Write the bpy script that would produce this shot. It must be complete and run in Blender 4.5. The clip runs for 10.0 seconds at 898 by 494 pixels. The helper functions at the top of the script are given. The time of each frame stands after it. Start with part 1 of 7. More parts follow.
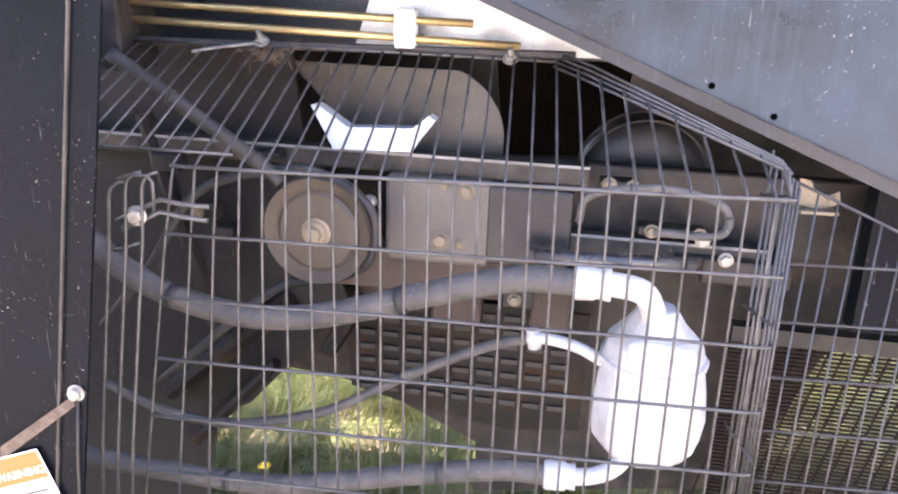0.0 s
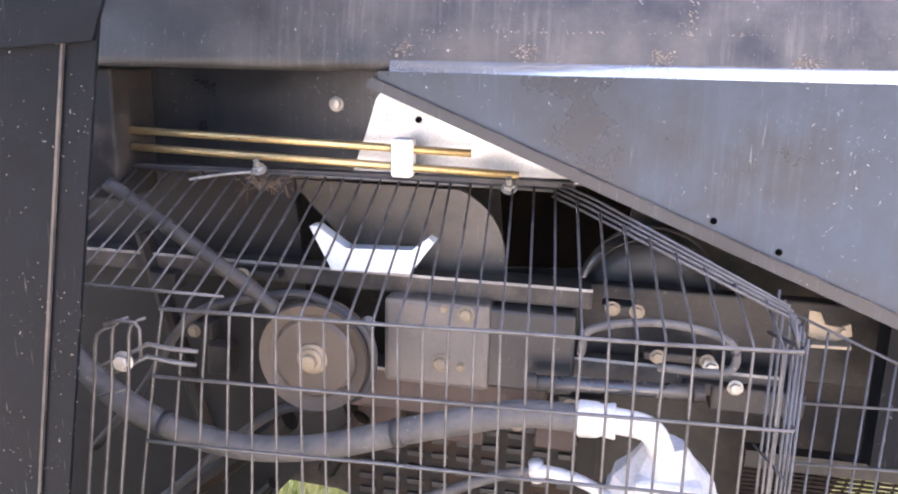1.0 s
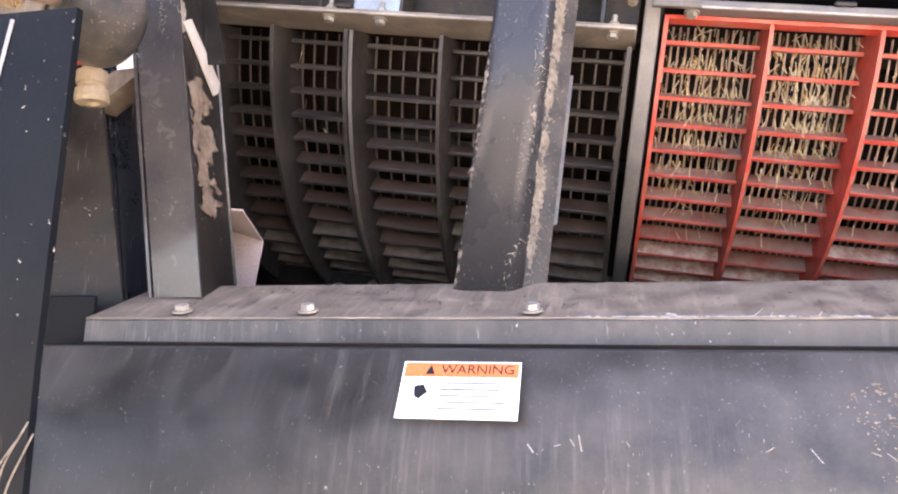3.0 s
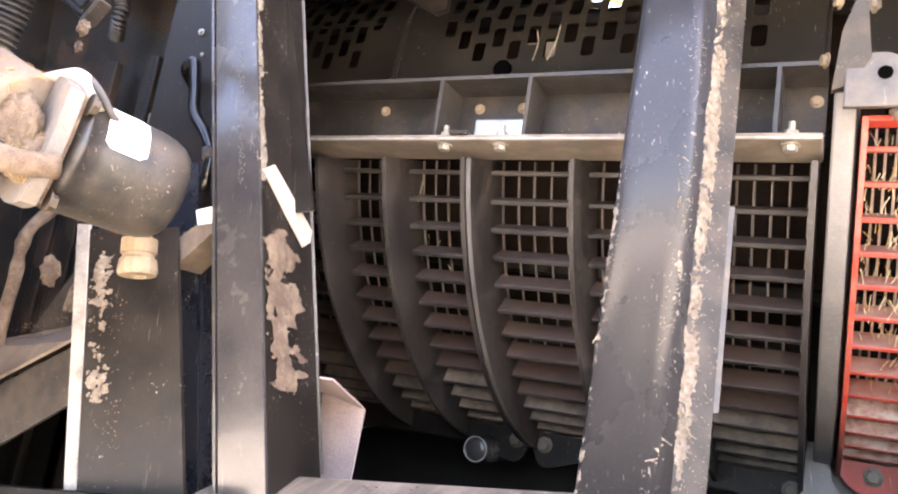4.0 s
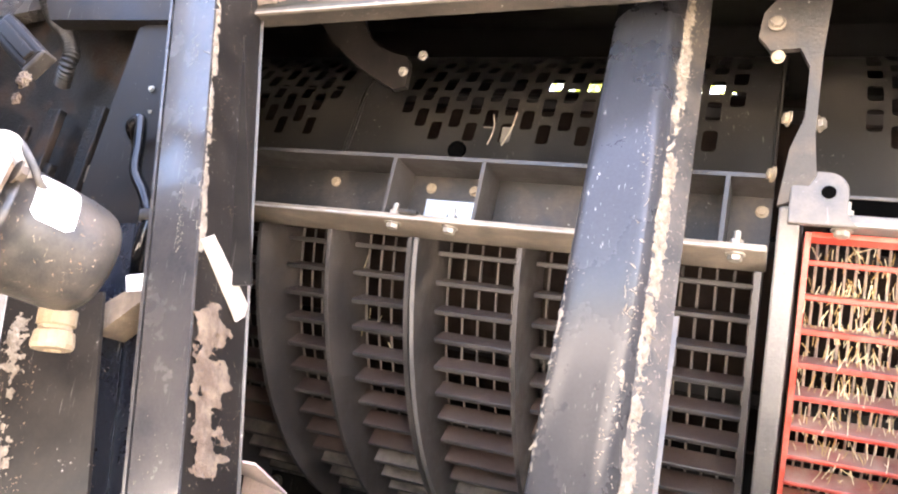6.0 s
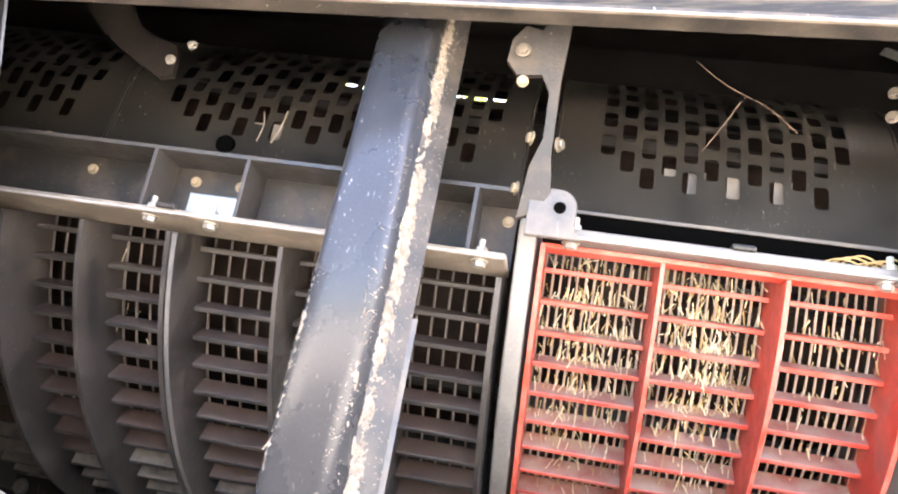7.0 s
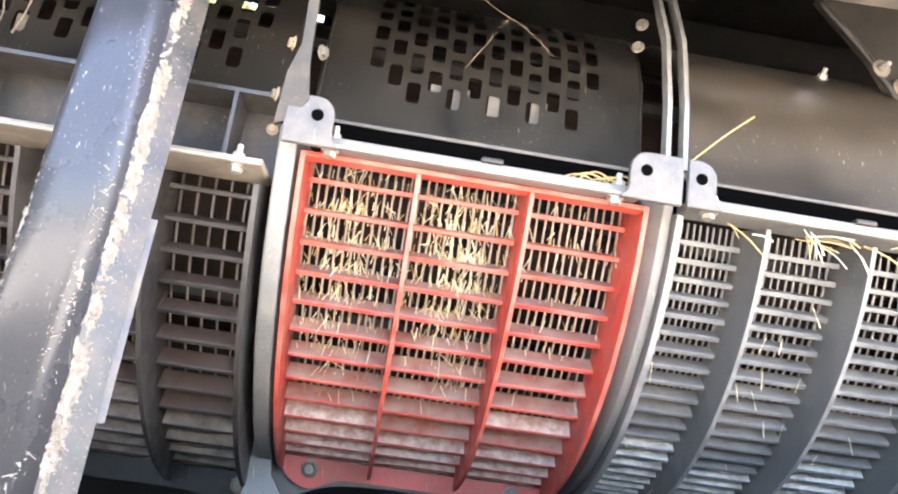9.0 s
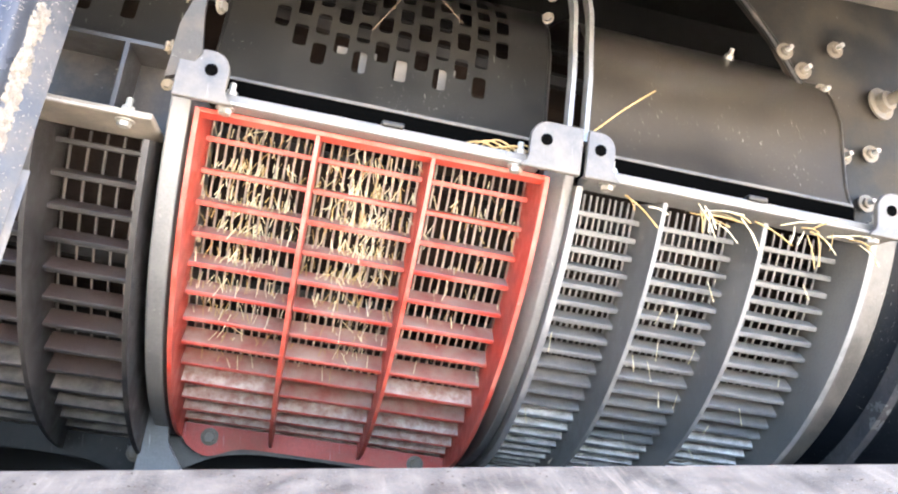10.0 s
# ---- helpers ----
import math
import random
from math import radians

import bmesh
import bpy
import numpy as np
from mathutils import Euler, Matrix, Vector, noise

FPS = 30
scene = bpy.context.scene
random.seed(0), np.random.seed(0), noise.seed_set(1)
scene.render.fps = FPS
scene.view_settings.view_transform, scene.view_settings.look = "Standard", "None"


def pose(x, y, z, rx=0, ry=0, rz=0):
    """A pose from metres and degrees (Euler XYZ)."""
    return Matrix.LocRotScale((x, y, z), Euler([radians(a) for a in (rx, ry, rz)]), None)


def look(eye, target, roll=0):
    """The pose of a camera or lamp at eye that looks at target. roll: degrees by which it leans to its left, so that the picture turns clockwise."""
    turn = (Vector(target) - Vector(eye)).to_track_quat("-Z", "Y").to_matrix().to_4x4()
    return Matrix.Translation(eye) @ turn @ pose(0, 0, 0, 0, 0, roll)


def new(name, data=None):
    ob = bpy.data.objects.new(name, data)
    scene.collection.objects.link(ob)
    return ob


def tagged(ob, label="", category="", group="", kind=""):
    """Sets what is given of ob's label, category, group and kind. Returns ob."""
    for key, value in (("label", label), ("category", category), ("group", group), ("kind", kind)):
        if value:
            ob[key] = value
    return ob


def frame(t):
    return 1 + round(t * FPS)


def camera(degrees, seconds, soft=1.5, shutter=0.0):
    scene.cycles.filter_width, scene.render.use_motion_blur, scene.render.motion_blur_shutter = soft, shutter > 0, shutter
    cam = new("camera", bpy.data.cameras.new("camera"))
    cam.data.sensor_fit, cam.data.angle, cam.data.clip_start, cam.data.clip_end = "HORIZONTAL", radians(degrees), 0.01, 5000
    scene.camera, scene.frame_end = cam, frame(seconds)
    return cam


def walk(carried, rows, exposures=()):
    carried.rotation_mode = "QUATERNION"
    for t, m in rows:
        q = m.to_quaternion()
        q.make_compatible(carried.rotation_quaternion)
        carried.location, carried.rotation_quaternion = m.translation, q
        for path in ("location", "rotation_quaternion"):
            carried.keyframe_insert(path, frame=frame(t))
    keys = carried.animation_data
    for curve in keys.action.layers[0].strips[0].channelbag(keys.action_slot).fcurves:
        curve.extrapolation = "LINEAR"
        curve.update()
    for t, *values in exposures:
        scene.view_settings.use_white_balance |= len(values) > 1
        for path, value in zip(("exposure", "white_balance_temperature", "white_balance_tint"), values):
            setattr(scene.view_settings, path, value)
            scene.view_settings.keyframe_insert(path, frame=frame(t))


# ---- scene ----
EXPOSURES = [(0, 3.12, 6420, 27), (1.4, 3.05, 6550, 27), (2.2, 2.93, 6850, 26), (3.5, 3.66, 7150, 25), (4.4, 4.15, 7350, 23), (5.2, 4.25, 7300, 23), (6.5, 4.4, 6750, 20), (7.5, 4.35, 6500, 16), (9, 4.40, 6420, 15), (10, 4.38, 6350, 14)]
cam = camera(60.1, 10.0, soft=2.1)
PATH = [
    (0, (0.4510, 0.2450, 1.1650), (0.2100, 2.1330, 0.5510), 1.60),
    (0.5, (0.4550, 0.2660, 1.1930), (0.1830, 2.1660, 0.6290), 0.90),
    (1, (0.4630, 0.3000, 1.2520), (0.1800, 2.2270, 0.7990), 1.20),
    (1.5, (0.4570, 0.3160, 1.3300), (0.2200, 2.2870, 1.0870), 1.60),
    (2, (0.4540, 0.3530, 1.3920), (0.2220, 2.3390, 1.4000), 1.20),
    (2.2, (0.4290, 0.3910, 1.4010), (0.1500, 2.3710, 1.4700), 1.90),
    (3.3, (0.3620, 0.7130, 1.4840), (-0.1110, 2.6370, 1.7590), -0.60),
    (3.5, (0.3900, 0.7770, 1.5100), (-0.1900, 2.6650, 1.8240), 0.10),
    (4, (0.3960, 0.8470, 1.5800), (-0.4490, 2.6010, 2.0390), 1.50),
    (4.5, (0.3690, 0.8600, 1.6250), (-0.5520, 2.5360, 2.2100), 3.90),
    (5, (0.3520, 0.8610, 1.6320), (-0.5690, 2.5210, 2.2610), 4.40),
    (6.5, (0.4300, 0.8550, 1.6230), (-0.0510, 2.7020, 2.2210), 3.80),
    (7, (0.4680, 0.8480, 1.6360), (0.2300, 2.7380, 2.2440), 2.20),
    (7.5, (0.4920, 0.8430, 1.6350), (0.3930, 2.7500, 2.2310), 1.40),
    (8, (0.5260, 0.8430, 1.6220), (0.5480, 2.7710, 2.1540), 0.30),
    (8.5, (0.5450, 0.8410, 1.6160), (0.6680, 2.7780, 2.0990), 0.30),
    (9, (0.5690, 0.8440, 1.6020), (0.7670, 2.7840, 2.0480), -0.10),
    (9.5, (0.6040, 0.8450, 1.5890), (0.8650, 2.7830, 2.0080), 0.50),
    (10, (0.6300, 0.8490, 1.5850), (0.9810, 2.7780, 1.9790), 0.40),
]
walk(cam, [(t, look(eye, at, roll)) for t, eye, at, roll in PATH], EXPOSURES)

# ---- light ----
SUN_AZ, SUN_EL = 58.0, 57.0  # degrees: azimuth from +y towards +x, elevation
world = bpy.data.worlds.new("world")
scene.world = world
world.use_nodes = True
wn = world.node_tree
sky = wn.nodes.new("ShaderNodeTexSky")
sky.sky_type, sky.sun_disc = "NISHITA", False
sky.air_density, sky.dust_density = 1.0, 2.5  # hazy summer sky
sky.sun_elevation, sky.sun_rotation = radians(SUN_EL), radians(SUN_AZ)
wn.nodes["Background"].inputs["Strength"].default_value = 0.15
wn.links.new(sky.outputs["Color"], wn.nodes["Background"].inputs["Color"])
sun = new("sun", bpy.data.lights.new("sun", "SUN"))
sun.data.energy, sun.data.angle, sun.data.color = 5.0, radians(0.6), (1.0, 0.94, 0.85)
az, el = radians(SUN_AZ), radians(SUN_EL)
SUN_DIR = Vector((math.sin(az) * math.cos(el), math.cos(az) * math.cos(el), math.sin(el)))
sun.matrix_world = look(SUN_DIR * 20, (0, 0, 0))


# ---- materials ----
def material(name, base, rough=0.5, metal=0.0, dust=None, amount=0.3, scale=5.0, specks=0.0, bump=0.15,
             grain=260.0, vary=0.15, coat=0.0, stretch=(1, 1, 1), speck_colour=(0.55, 0.52, 0.47), spec=0.5, scratch=0.0, drips=0.0, contrast=(0.42, 0.68)):
    """Base colour with stains at one scale, grain at another, light specks and a fine relief, all in metres."""
    m = bpy.data.materials.new(name)
    m.use_nodes = True
    nt = m.node_tree
    n, link = nt.nodes, nt.links.new
    bsdf = n["Principled BSDF"]
    geo = n.new("ShaderNodeNewGeometry")
    mapping = n.new("ShaderNodeMapping")
    mapping.inputs["Scale"].default_value = stretch
    link(geo.outputs["Position"], mapping.inputs["Vector"])

    def noise_node(s, detail, lo, hi):
        t = n.new("ShaderNodeTexNoise")
        t.inputs["Scale"].default_value, t.inputs["Detail"].default_value = s, detail
        t.inputs["Roughness"].default_value = 0.62
        link(mapping.outputs["Vector"], t.inputs["Vector"])
        r = n.new("ShaderNodeMapRange")
        r.inputs["From Min"].default_value, r.inputs["From Max"].default_value = lo, hi
        link(t.outputs["Fac"], r.inputs["Value"])
        return r.outputs["Result"]

    def mix(fac, a, b):
        x = n.new("ShaderNodeMix")
        x.data_type = "RGBA"
        for socket, v in ((x.inputs[0], fac), (x.inputs[6], a), (x.inputs[7], b)):
            if isinstance(v, (int, float)):
                socket.default_value = v
            elif isinstance(v, tuple):
                socket.default_value = (*v, 1)
            else:
                link(v, socket)
        return x.outputs[2]

    def scaled(v, k):
        x = n.new("ShaderNodeMath")
        x.operation = "MULTIPLY"
        link(v, x.inputs[0])
        x.inputs[1].default_value = k
        return x.outputs[0]

    info = n.new("ShaderNodeObjectInfo")
    large = noise_node(scale, 8, *contrast)
    fine = noise_node(grain, 3, 0.3, 0.7)
    dark = tuple(c * (1 - vary) for c in base)
    light = tuple(min(1, c * (1 + vary)) for c in base)
    colour = mix(fine, dark, light)
    colour = mix(scaled(info.outputs["Random"], vary), colour, tuple(c * 0.6 for c in base))
    if dust:
        colour = mix(scaled(large, amount), colour, dust)
        rr = n.new("ShaderNodeMapRange")
        rr.inputs["To Min"].default_value, rr.inputs["To Max"].default_value = rough, min(0.95, rough + 0.45 * amount + 0.1)
        link(large, rr.inputs["Value"])
        link(rr.outputs["Result"], bsdf.inputs["Roughness"])
    else:
        rr = n.new("ShaderNodeMapRange")
        rr.inputs["To Min"].default_value, rr.inputs["To Max"].default_value = max(0.05, rough - 0.08), min(1, rough + 0.08)
        link(fine, rr.inputs["Value"])
        link(rr.outputs["Result"], bsdf.inputs["Roughness"])
    if specks:
        spots = n.new("ShaderNodeMath")
        spots.operation = "MULTIPLY"
        link(noise_node(170, 5, 0.66, 0.74), spots.inputs[0])
        link(noise_node(9, 4, 0.47, 0.60), spots.inputs[1])
        colour = mix(scaled(spots.outputs[0], specks), colour, speck_colour)
    if scratch:
        for turn in (0.35, -0.6):
            tilt = n.new("ShaderNodeMapping")
            tilt.inputs["Rotation"].default_value = (0.0, turn, 0.3)
            tilt.inputs["Scale"].default_value = (1.0, 1.0, 0.045)
            link(geo.outputs["Position"], tilt.inputs["Vector"])
            fine_lines = n.new("ShaderNodeTexNoise")
            fine_lines.inputs["Scale"].default_value, fine_lines.inputs["Detail"].default_value = 330, 2
            link(tilt.outputs["Vector"], fine_lines.inputs["Vector"])
            sharp = n.new("ShaderNodeMapRange")
            sharp.inputs["From Min"].default_value, sharp.inputs["From Max"].default_value = 0.70, 0.76
            link(fine_lines.outputs["Fac"], sharp.inputs["Value"])
            where = n.new("ShaderNodeMath")
            where.operation = "MULTIPLY"
            link(sharp.outputs["Result"], where.inputs[0])
            link(noise_node(6, 5, 0.45, 0.62), where.inputs[1])
            colour = mix(scaled(where.outputs[0], scratch), colour, speck_colour)
    if drips:
        runs = n.new("ShaderNodeMapping")
        runs.inputs["Rotation"].default_value = (0.0, 0.06, 0.0)
        runs.inputs["Scale"].default_value = (1.0, 0.09, 0.06)
        link(geo.outputs["Position"], runs.inputs["Vector"])
        lines = n.new("ShaderNodeTexNoise")
        lines.inputs["Scale"].default_value, lines.inputs["Detail"].default_value = 95, 6
        lines.inputs["Roughness"].default_value = 0.7
        link(runs.outputs["Vector"], lines.inputs["Vector"])
        soft_run = n.new("ShaderNodeMapRange")
        soft_run.inputs["From Min"].default_value, soft_run.inputs["From Max"].default_value = 0.50, 0.72
        link(lines.outputs["Fac"], soft_run.inputs["Value"])
        patch = n.new("ShaderNodeMath")
        patch.operation = "MULTIPLY"
        link(soft_run.outputs["Result"], patch.inputs[0])
        link(noise_node(5, 4, 0.40, 0.60), patch.inputs[1])
        colour = mix(scaled(patch.outputs[0], drips), colour, dust or speck_colour)
    link(colour, bsdf.inputs["Base Color"])
    bsdf.inputs["Metallic"].default_value = metal
    bsdf.inputs["Coat Weight"].default_value = coat
    bsdf.inputs["Specular IOR Level"].default_value = spec
    if bump:
        b = n.new("ShaderNodeBump")
        b.inputs["Strength"].default_value, b.inputs["Distance"].default_value = bump, 0.002
        add = n.new("ShaderNodeMath")
        link(fine, add.inputs[0])
        link(large, add.inputs[1])
        link(add.outputs[0], b.inputs["Height"])
        link(b.outputs["Normal"], bsdf.inputs["Normal"])
    return m


M_PAINT = material("black_paint", (0.036, 0.035, 0.037), 0.15, dust=(0.16, 0.14, 0.115), amount=0.32, scale=16, specks=0.5, bump=0.02, scratch=0.4, spec=0.5, coat=0.2, contrast=(0.35, 0.85))
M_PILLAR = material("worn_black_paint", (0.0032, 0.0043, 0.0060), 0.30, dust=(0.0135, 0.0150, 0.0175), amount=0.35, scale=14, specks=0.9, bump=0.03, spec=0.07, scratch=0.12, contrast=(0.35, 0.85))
# its blue-grey blotches paint cloudy reflections along with the smudges
M_PANEL = material("panel_paint", (0.004241, 0.008156, 0.01436), 0.24, dust=(0.05046, 0.07221, 0.09744), amount=0.62, scale=5.5, specks=0.9, bump=0.03, scratch=0.15, spec=0.4, contrast=(0.34, 0.74), drips=0.25)
M_DUSTY = material("dusty_paint", (0.022, 0.020, 0.018), 0.46, dust=(0.17, 0.14, 0.11), amount=0.50, scale=18, specks=0.9, bump=0.05, scratch=0.4, spec=0.35, contrast=(0.36, 0.74))
M_LEDGE = material("ledge_dust", (0.07905, 0.06205, 0.04675), 0.54, dust=(0.289, 0.2253, 0.1615), amount=0.55, drips=0.8, scale=22, spec=0.4, specks=0.6, bump=0.22, scratch=0.5, contrast=(0.36, 0.68))
# brown-black that takes the shade of deep gaps into its colour
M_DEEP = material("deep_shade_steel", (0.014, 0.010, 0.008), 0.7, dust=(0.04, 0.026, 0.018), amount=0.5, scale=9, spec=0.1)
M_CREAM = material("cream_bracket_and_sun_patch", (0.42, 0.38, 0.33), 0.4, dust=(0.30, 0.25, 0.19), amount=0.5, scale=30, bump=0.1)
M_SMEAR = material("mud_speckled_paint", (0.024, 0.023, 0.022), 0.33, dust=(0.17, 0.135, 0.10), amount=0.45, scale=26, specks=1.0, bump=0.08, contrast=(0.40, 0.85), speck_colour=(0.42, 0.33, 0.23), scratch=0.3)
M_FIT = material("dusty_brass", (0.2232, 0.1736, 0.1116), 0.5, metal=0.25, dust=(0.2852, 0.2356, 0.1736), amount=0.7, scale=60, bump=0.3)
M_COVERB = material("dusty_cover_steel", (0.01638, 0.01386, 0.01134), 0.36, dust=(0.0756, 0.05544, 0.0315), amount=0.5, scale=6, specks=0.3, bump=0.05, scratch=0.35, spec=0.45, contrast=(0.30, 0.85))
M_RAILDUST = material("rail_dust", (0.1408, 0.1197, 0.09504), 0.6, dust=(0.2957, 0.2534, 0.2006), amount=0.8, scale=18, specks=0.5, bump=0.2)
# dust on the lower grey bars, paled further to add light there
M_PALE = material("dust_and_light_on_bars", (0.38, 0.355, 0.33), 0.7, dust=(0.74, 0.71, 0.67), amount=0.9, scale=30, bump=0.5, contrast=(0.40, 0.64))
M_STRAWB = material("brown_straw", (0.30, 0.19, 0.065), 0.55, dust=(0.46, 0.33, 0.15), amount=0.7, scale=60, vary=0.3)
M_WASHER = material("dull_washer", (0.13, 0.115, 0.095), 0.42, metal=0.3, dust=(0.18, 0.14, 0.095), amount=0.7, scale=40, bump=0.1)
M_APRON = material("dusty_apron_paint", (0.028, 0.026, 0.024), 0.34, dust=(0.185, 0.166, 0.144), amount=0.45, scale=13, specks=1.0, bump=0.06, scratch=0.4, drips=0.45, spec=0.4, contrast=(0.30, 0.80))
# near-black, so that solid discs and sheets show the shade of openings
M_HOLE = material("unlit_opening", (0.0015, 0.0015, 0.0015), 0.9, bump=0.0, spec=0.0)
M_RAILG = material("pale_rail", (0.088, 0.08448, 0.07955), 0.36, dust=(0.176, 0.1584, 0.1373), amount=0.5, scale=16, specks=0.6, bump=0.15, scratch=0.3)
M_CONDUIT = material("black_conduit", (0.012, 0.0115, 0.011), 0.42, dust=(0.0504, 0.04116, 0.03192), amount=0.5, scale=30, bump=0.15)
M_RINGL = material("pale_ring", (0.1121, 0.1084, 0.1023), 0.36, dust=(0.2192, 0.201, 0.1741), amount=0.55, scale=14, specks=0.6, bump=0.15, scratch=0.5, contrast=(0.32, 0.75))
M_REDDUST = material("red_bar_top", (0.2184, 0.063, 0.0462), 0.55, dust=(0.2856, 0.21, 0.1764), amount=0.85, scale=22, bump=0.3, contrast=(0.36, 0.66))
M_CHANNEL = material("channel_paint", (0.00924, 0.00812, 0.00756), 0.34, dust=(0.0476, 0.03808, 0.028), amount=0.4, scale=18, specks=0.8, bump=0.04, scratch=0.2, spec=0.22, contrast=(0.35, 0.85))
M_BEAM = material("beam_paint", (0.0265, 0.0275, 0.031), 0.22, dust=(0.10, 0.098, 0.095), amount=0.10, scale=6, specks=0.2, bump=0.012, scratch=0.5, spec=0.32, contrast=(0.25, 0.9))
M_FLANGE = material("grey_cast_flange", (0.1368, 0.1296, 0.1224), 0.42, dust=(0.1944, 0.1512, 0.108), amount=0.6, scale=34, specks=0.5, bump=0.25)
M_RODPAINT = material("glossy_rod_paint", (0.006, 0.006, 0.0065), 0.08, dust=(0.05, 0.045, 0.04), amount=0.15, scale=30, bump=0.0, spec=0.45, coat=0.1)
M_TAN = material("tan_dusty_cast", (0.124, 0.093, 0.0651), 0.6, dust=(0.2232, 0.1798, 0.1333), amount=0.8, scale=26, specks=0.5, bump=0.4, contrast=(0.36, 0.70))
# pale metal that paints the white highlight along the apron's bend
M_BEND_SHINE = material("bend_highlight", (0.68, 0.68, 0.68), 0.16, metal=0.8, dust=(0.30, 0.29, 0.28), amount=0.35, scale=12, bump=0.0, spec=0.9, coat=0.5, contrast=(0.3, 0.9))
M_BARE = material("bare_galvanised", (0.4464, 0.4464, 0.432), 0.28, metal=0.9, dust=(0.216, 0.1944, 0.1656), amount=0.35, scale=14, specks=0.3, bump=0.03)
M_GRIME = material("grimy_sheet", (0.0072, 0.00612, 0.00504), 0.5, dust=(0.050, 0.027, 0.014), amount=0.7, scale=13, bump=0.4, spec=0.3, contrast=(0.50, 0.68))
M_CRUST = material("pale_chaff", (0.144, 0.1152, 0.0828), 0.9, dust=(0.288, 0.252, 0.2016), amount=0.9, scale=110, bump=0.8, grain=600, vary=0.4, contrast=(0.36, 0.66))
M_BROWN = material("brown_mud", (0.1116, 0.0756, 0.0504), 0.85, dust=(0.2376, 0.18, 0.126), amount=0.8, scale=45, bump=0.7, grain=500, vary=0.3)
M_EDGE = material("worn_edge", (0.32, 0.31, 0.285), 0.40, metal=0.2, dust=(0.15, 0.13, 0.115), amount=0.7, scale=26, bump=0.15)
M_REDEDGE = material("red_edge", (0.42, 0.04368, 0.0252), 0.36, dust=(0.3528, 0.1848, 0.1428), amount=0.55, scale=20, specks=0.5, bump=0.15)
M_DARK = material("dark_steel", (0.017, 0.016, 0.0145), 0.45, dust=(0.095, 0.072, 0.054), amount=0.55, scale=18, specks=0.6, contrast=(0.46, 0.72), spec=0.35)
# near-black colour that holds the interior's shade
M_SHADE = material("shadowed_frame", (0.005, 0.0045, 0.004), 0.6, dust=(0.03, 0.0225, 0.0175), amount=0.4, scale=6)
M_CONCAVE = material("dark_concave", (0.02159, 0.01954, 0.01799), 0.40, dust=(0.06683, 0.05655, 0.0473), amount=0.6, scale=14, bump=0.3)
M_RUST = material("rusty_bar", (0.05897, 0.038, 0.03079), 0.50, dust=(0.09828, 0.07338, 0.06028), amount=0.6, scale=20, bump=0.4)
M_GREYC = material("grey_concave", (0.126, 0.1226, 0.1176), 0.42, dust=(0.252, 0.2352, 0.2142), amount=0.6, scale=26, bump=0.25, specks=0.5, scratch=0.2)
M_RING = material("grey_ring", (0.052, 0.047, 0.041), 0.36, dust=(0.14, 0.122, 0.10), amount=0.7, scale=11, specks=0.6, bump=0.15, scratch=0.25)
M_RED = material("red_paint", (0.3696, 0.03528, 0.02016), 0.38, dust=(0.2268, 0.1008, 0.0714), amount=0.6, scale=17, specks=0.4, bump=0.15, scratch=0.3)
M_COVER = material("cover_steel", (0.0056, 0.00544, 0.00528), 0.30, dust=(0.032, 0.026, 0.016), amount=0.55, scale=7, specks=0.5, bump=0.05, spec=0.42, scratch=0.25, contrast=(0.30, 0.85))
M_WIRE = material("galvanised_wire", (0.07841, 0.07603, 0.07315), 0.30, metal=0.3, dust=(0.04355, 0.03716, 0.03193), amount=0.75, scale=25, bump=0.1)
M_ZINC = material("zinc_bolt", (0.33, 0.3168, 0.2838), 0.40, metal=0.6, dust=(0.2112, 0.1782, 0.132), amount=0.6, scale=60, bump=0.1)
M_BRASS = material("yellow_zinc", (0.62, 0.45, 0.20), 0.32, metal=0.8, dust=(0.30, 0.24, 0.15), amount=0.5, scale=30, bump=0.1)
M_WHITE = material("white_paint", (0.82, 0.81, 0.79), 0.45, dust=(0.55, 0.50, 0.44), amount=0.25, scale=14, bump=0.1)
M_HOSE = material("rubber_hose", (0.045, 0.043, 0.041), 0.6, dust=(0.1606, 0.1446, 0.1258), amount=0.6, scale=28, specks=1.0, bump=0.25, contrast=(0.34, 0.72))
M_RUBBER = material("black_rubber", (0.018, 0.018, 0.018), 0.6, dust=(0.12, 0.10, 0.08), amount=0.3, scale=10)
M_MUD = material("dry_chaff_mud", (0.1178, 0.0806, 0.0527), 0.9, dust=(0.248, 0.1984, 0.1457), amount=0.75, scale=22, bump=0.9, grain=400, vary=0.3)
M_RUSTY = material("rust", (0.24, 0.13, 0.08), 0.75, dust=(0.36, 0.26, 0.18), amount=0.6, scale=20, bump=0.4)
M_STRAW = material("straw", (0.52, 0.44, 0.26), 0.6, dust=(0.70, 0.64, 0.50), amount=0.7, scale=60, vary=0.4)
M_PULLEY = material("worn_pulley", (0.05625, 0.0435, 0.03225), 0.45, metal=0.2, dust=(0.105, 0.081, 0.0585), amount=0.8, scale=9, bump=0.15, specks=0.3, contrast=(0.38, 0.66))
M_ORANGE = material("orange_print", (0.60, 0.125, 0.02), 0.35, dust=(0.5, 0.2, 0.08), amount=0.12, scale=30, bump=0.0)
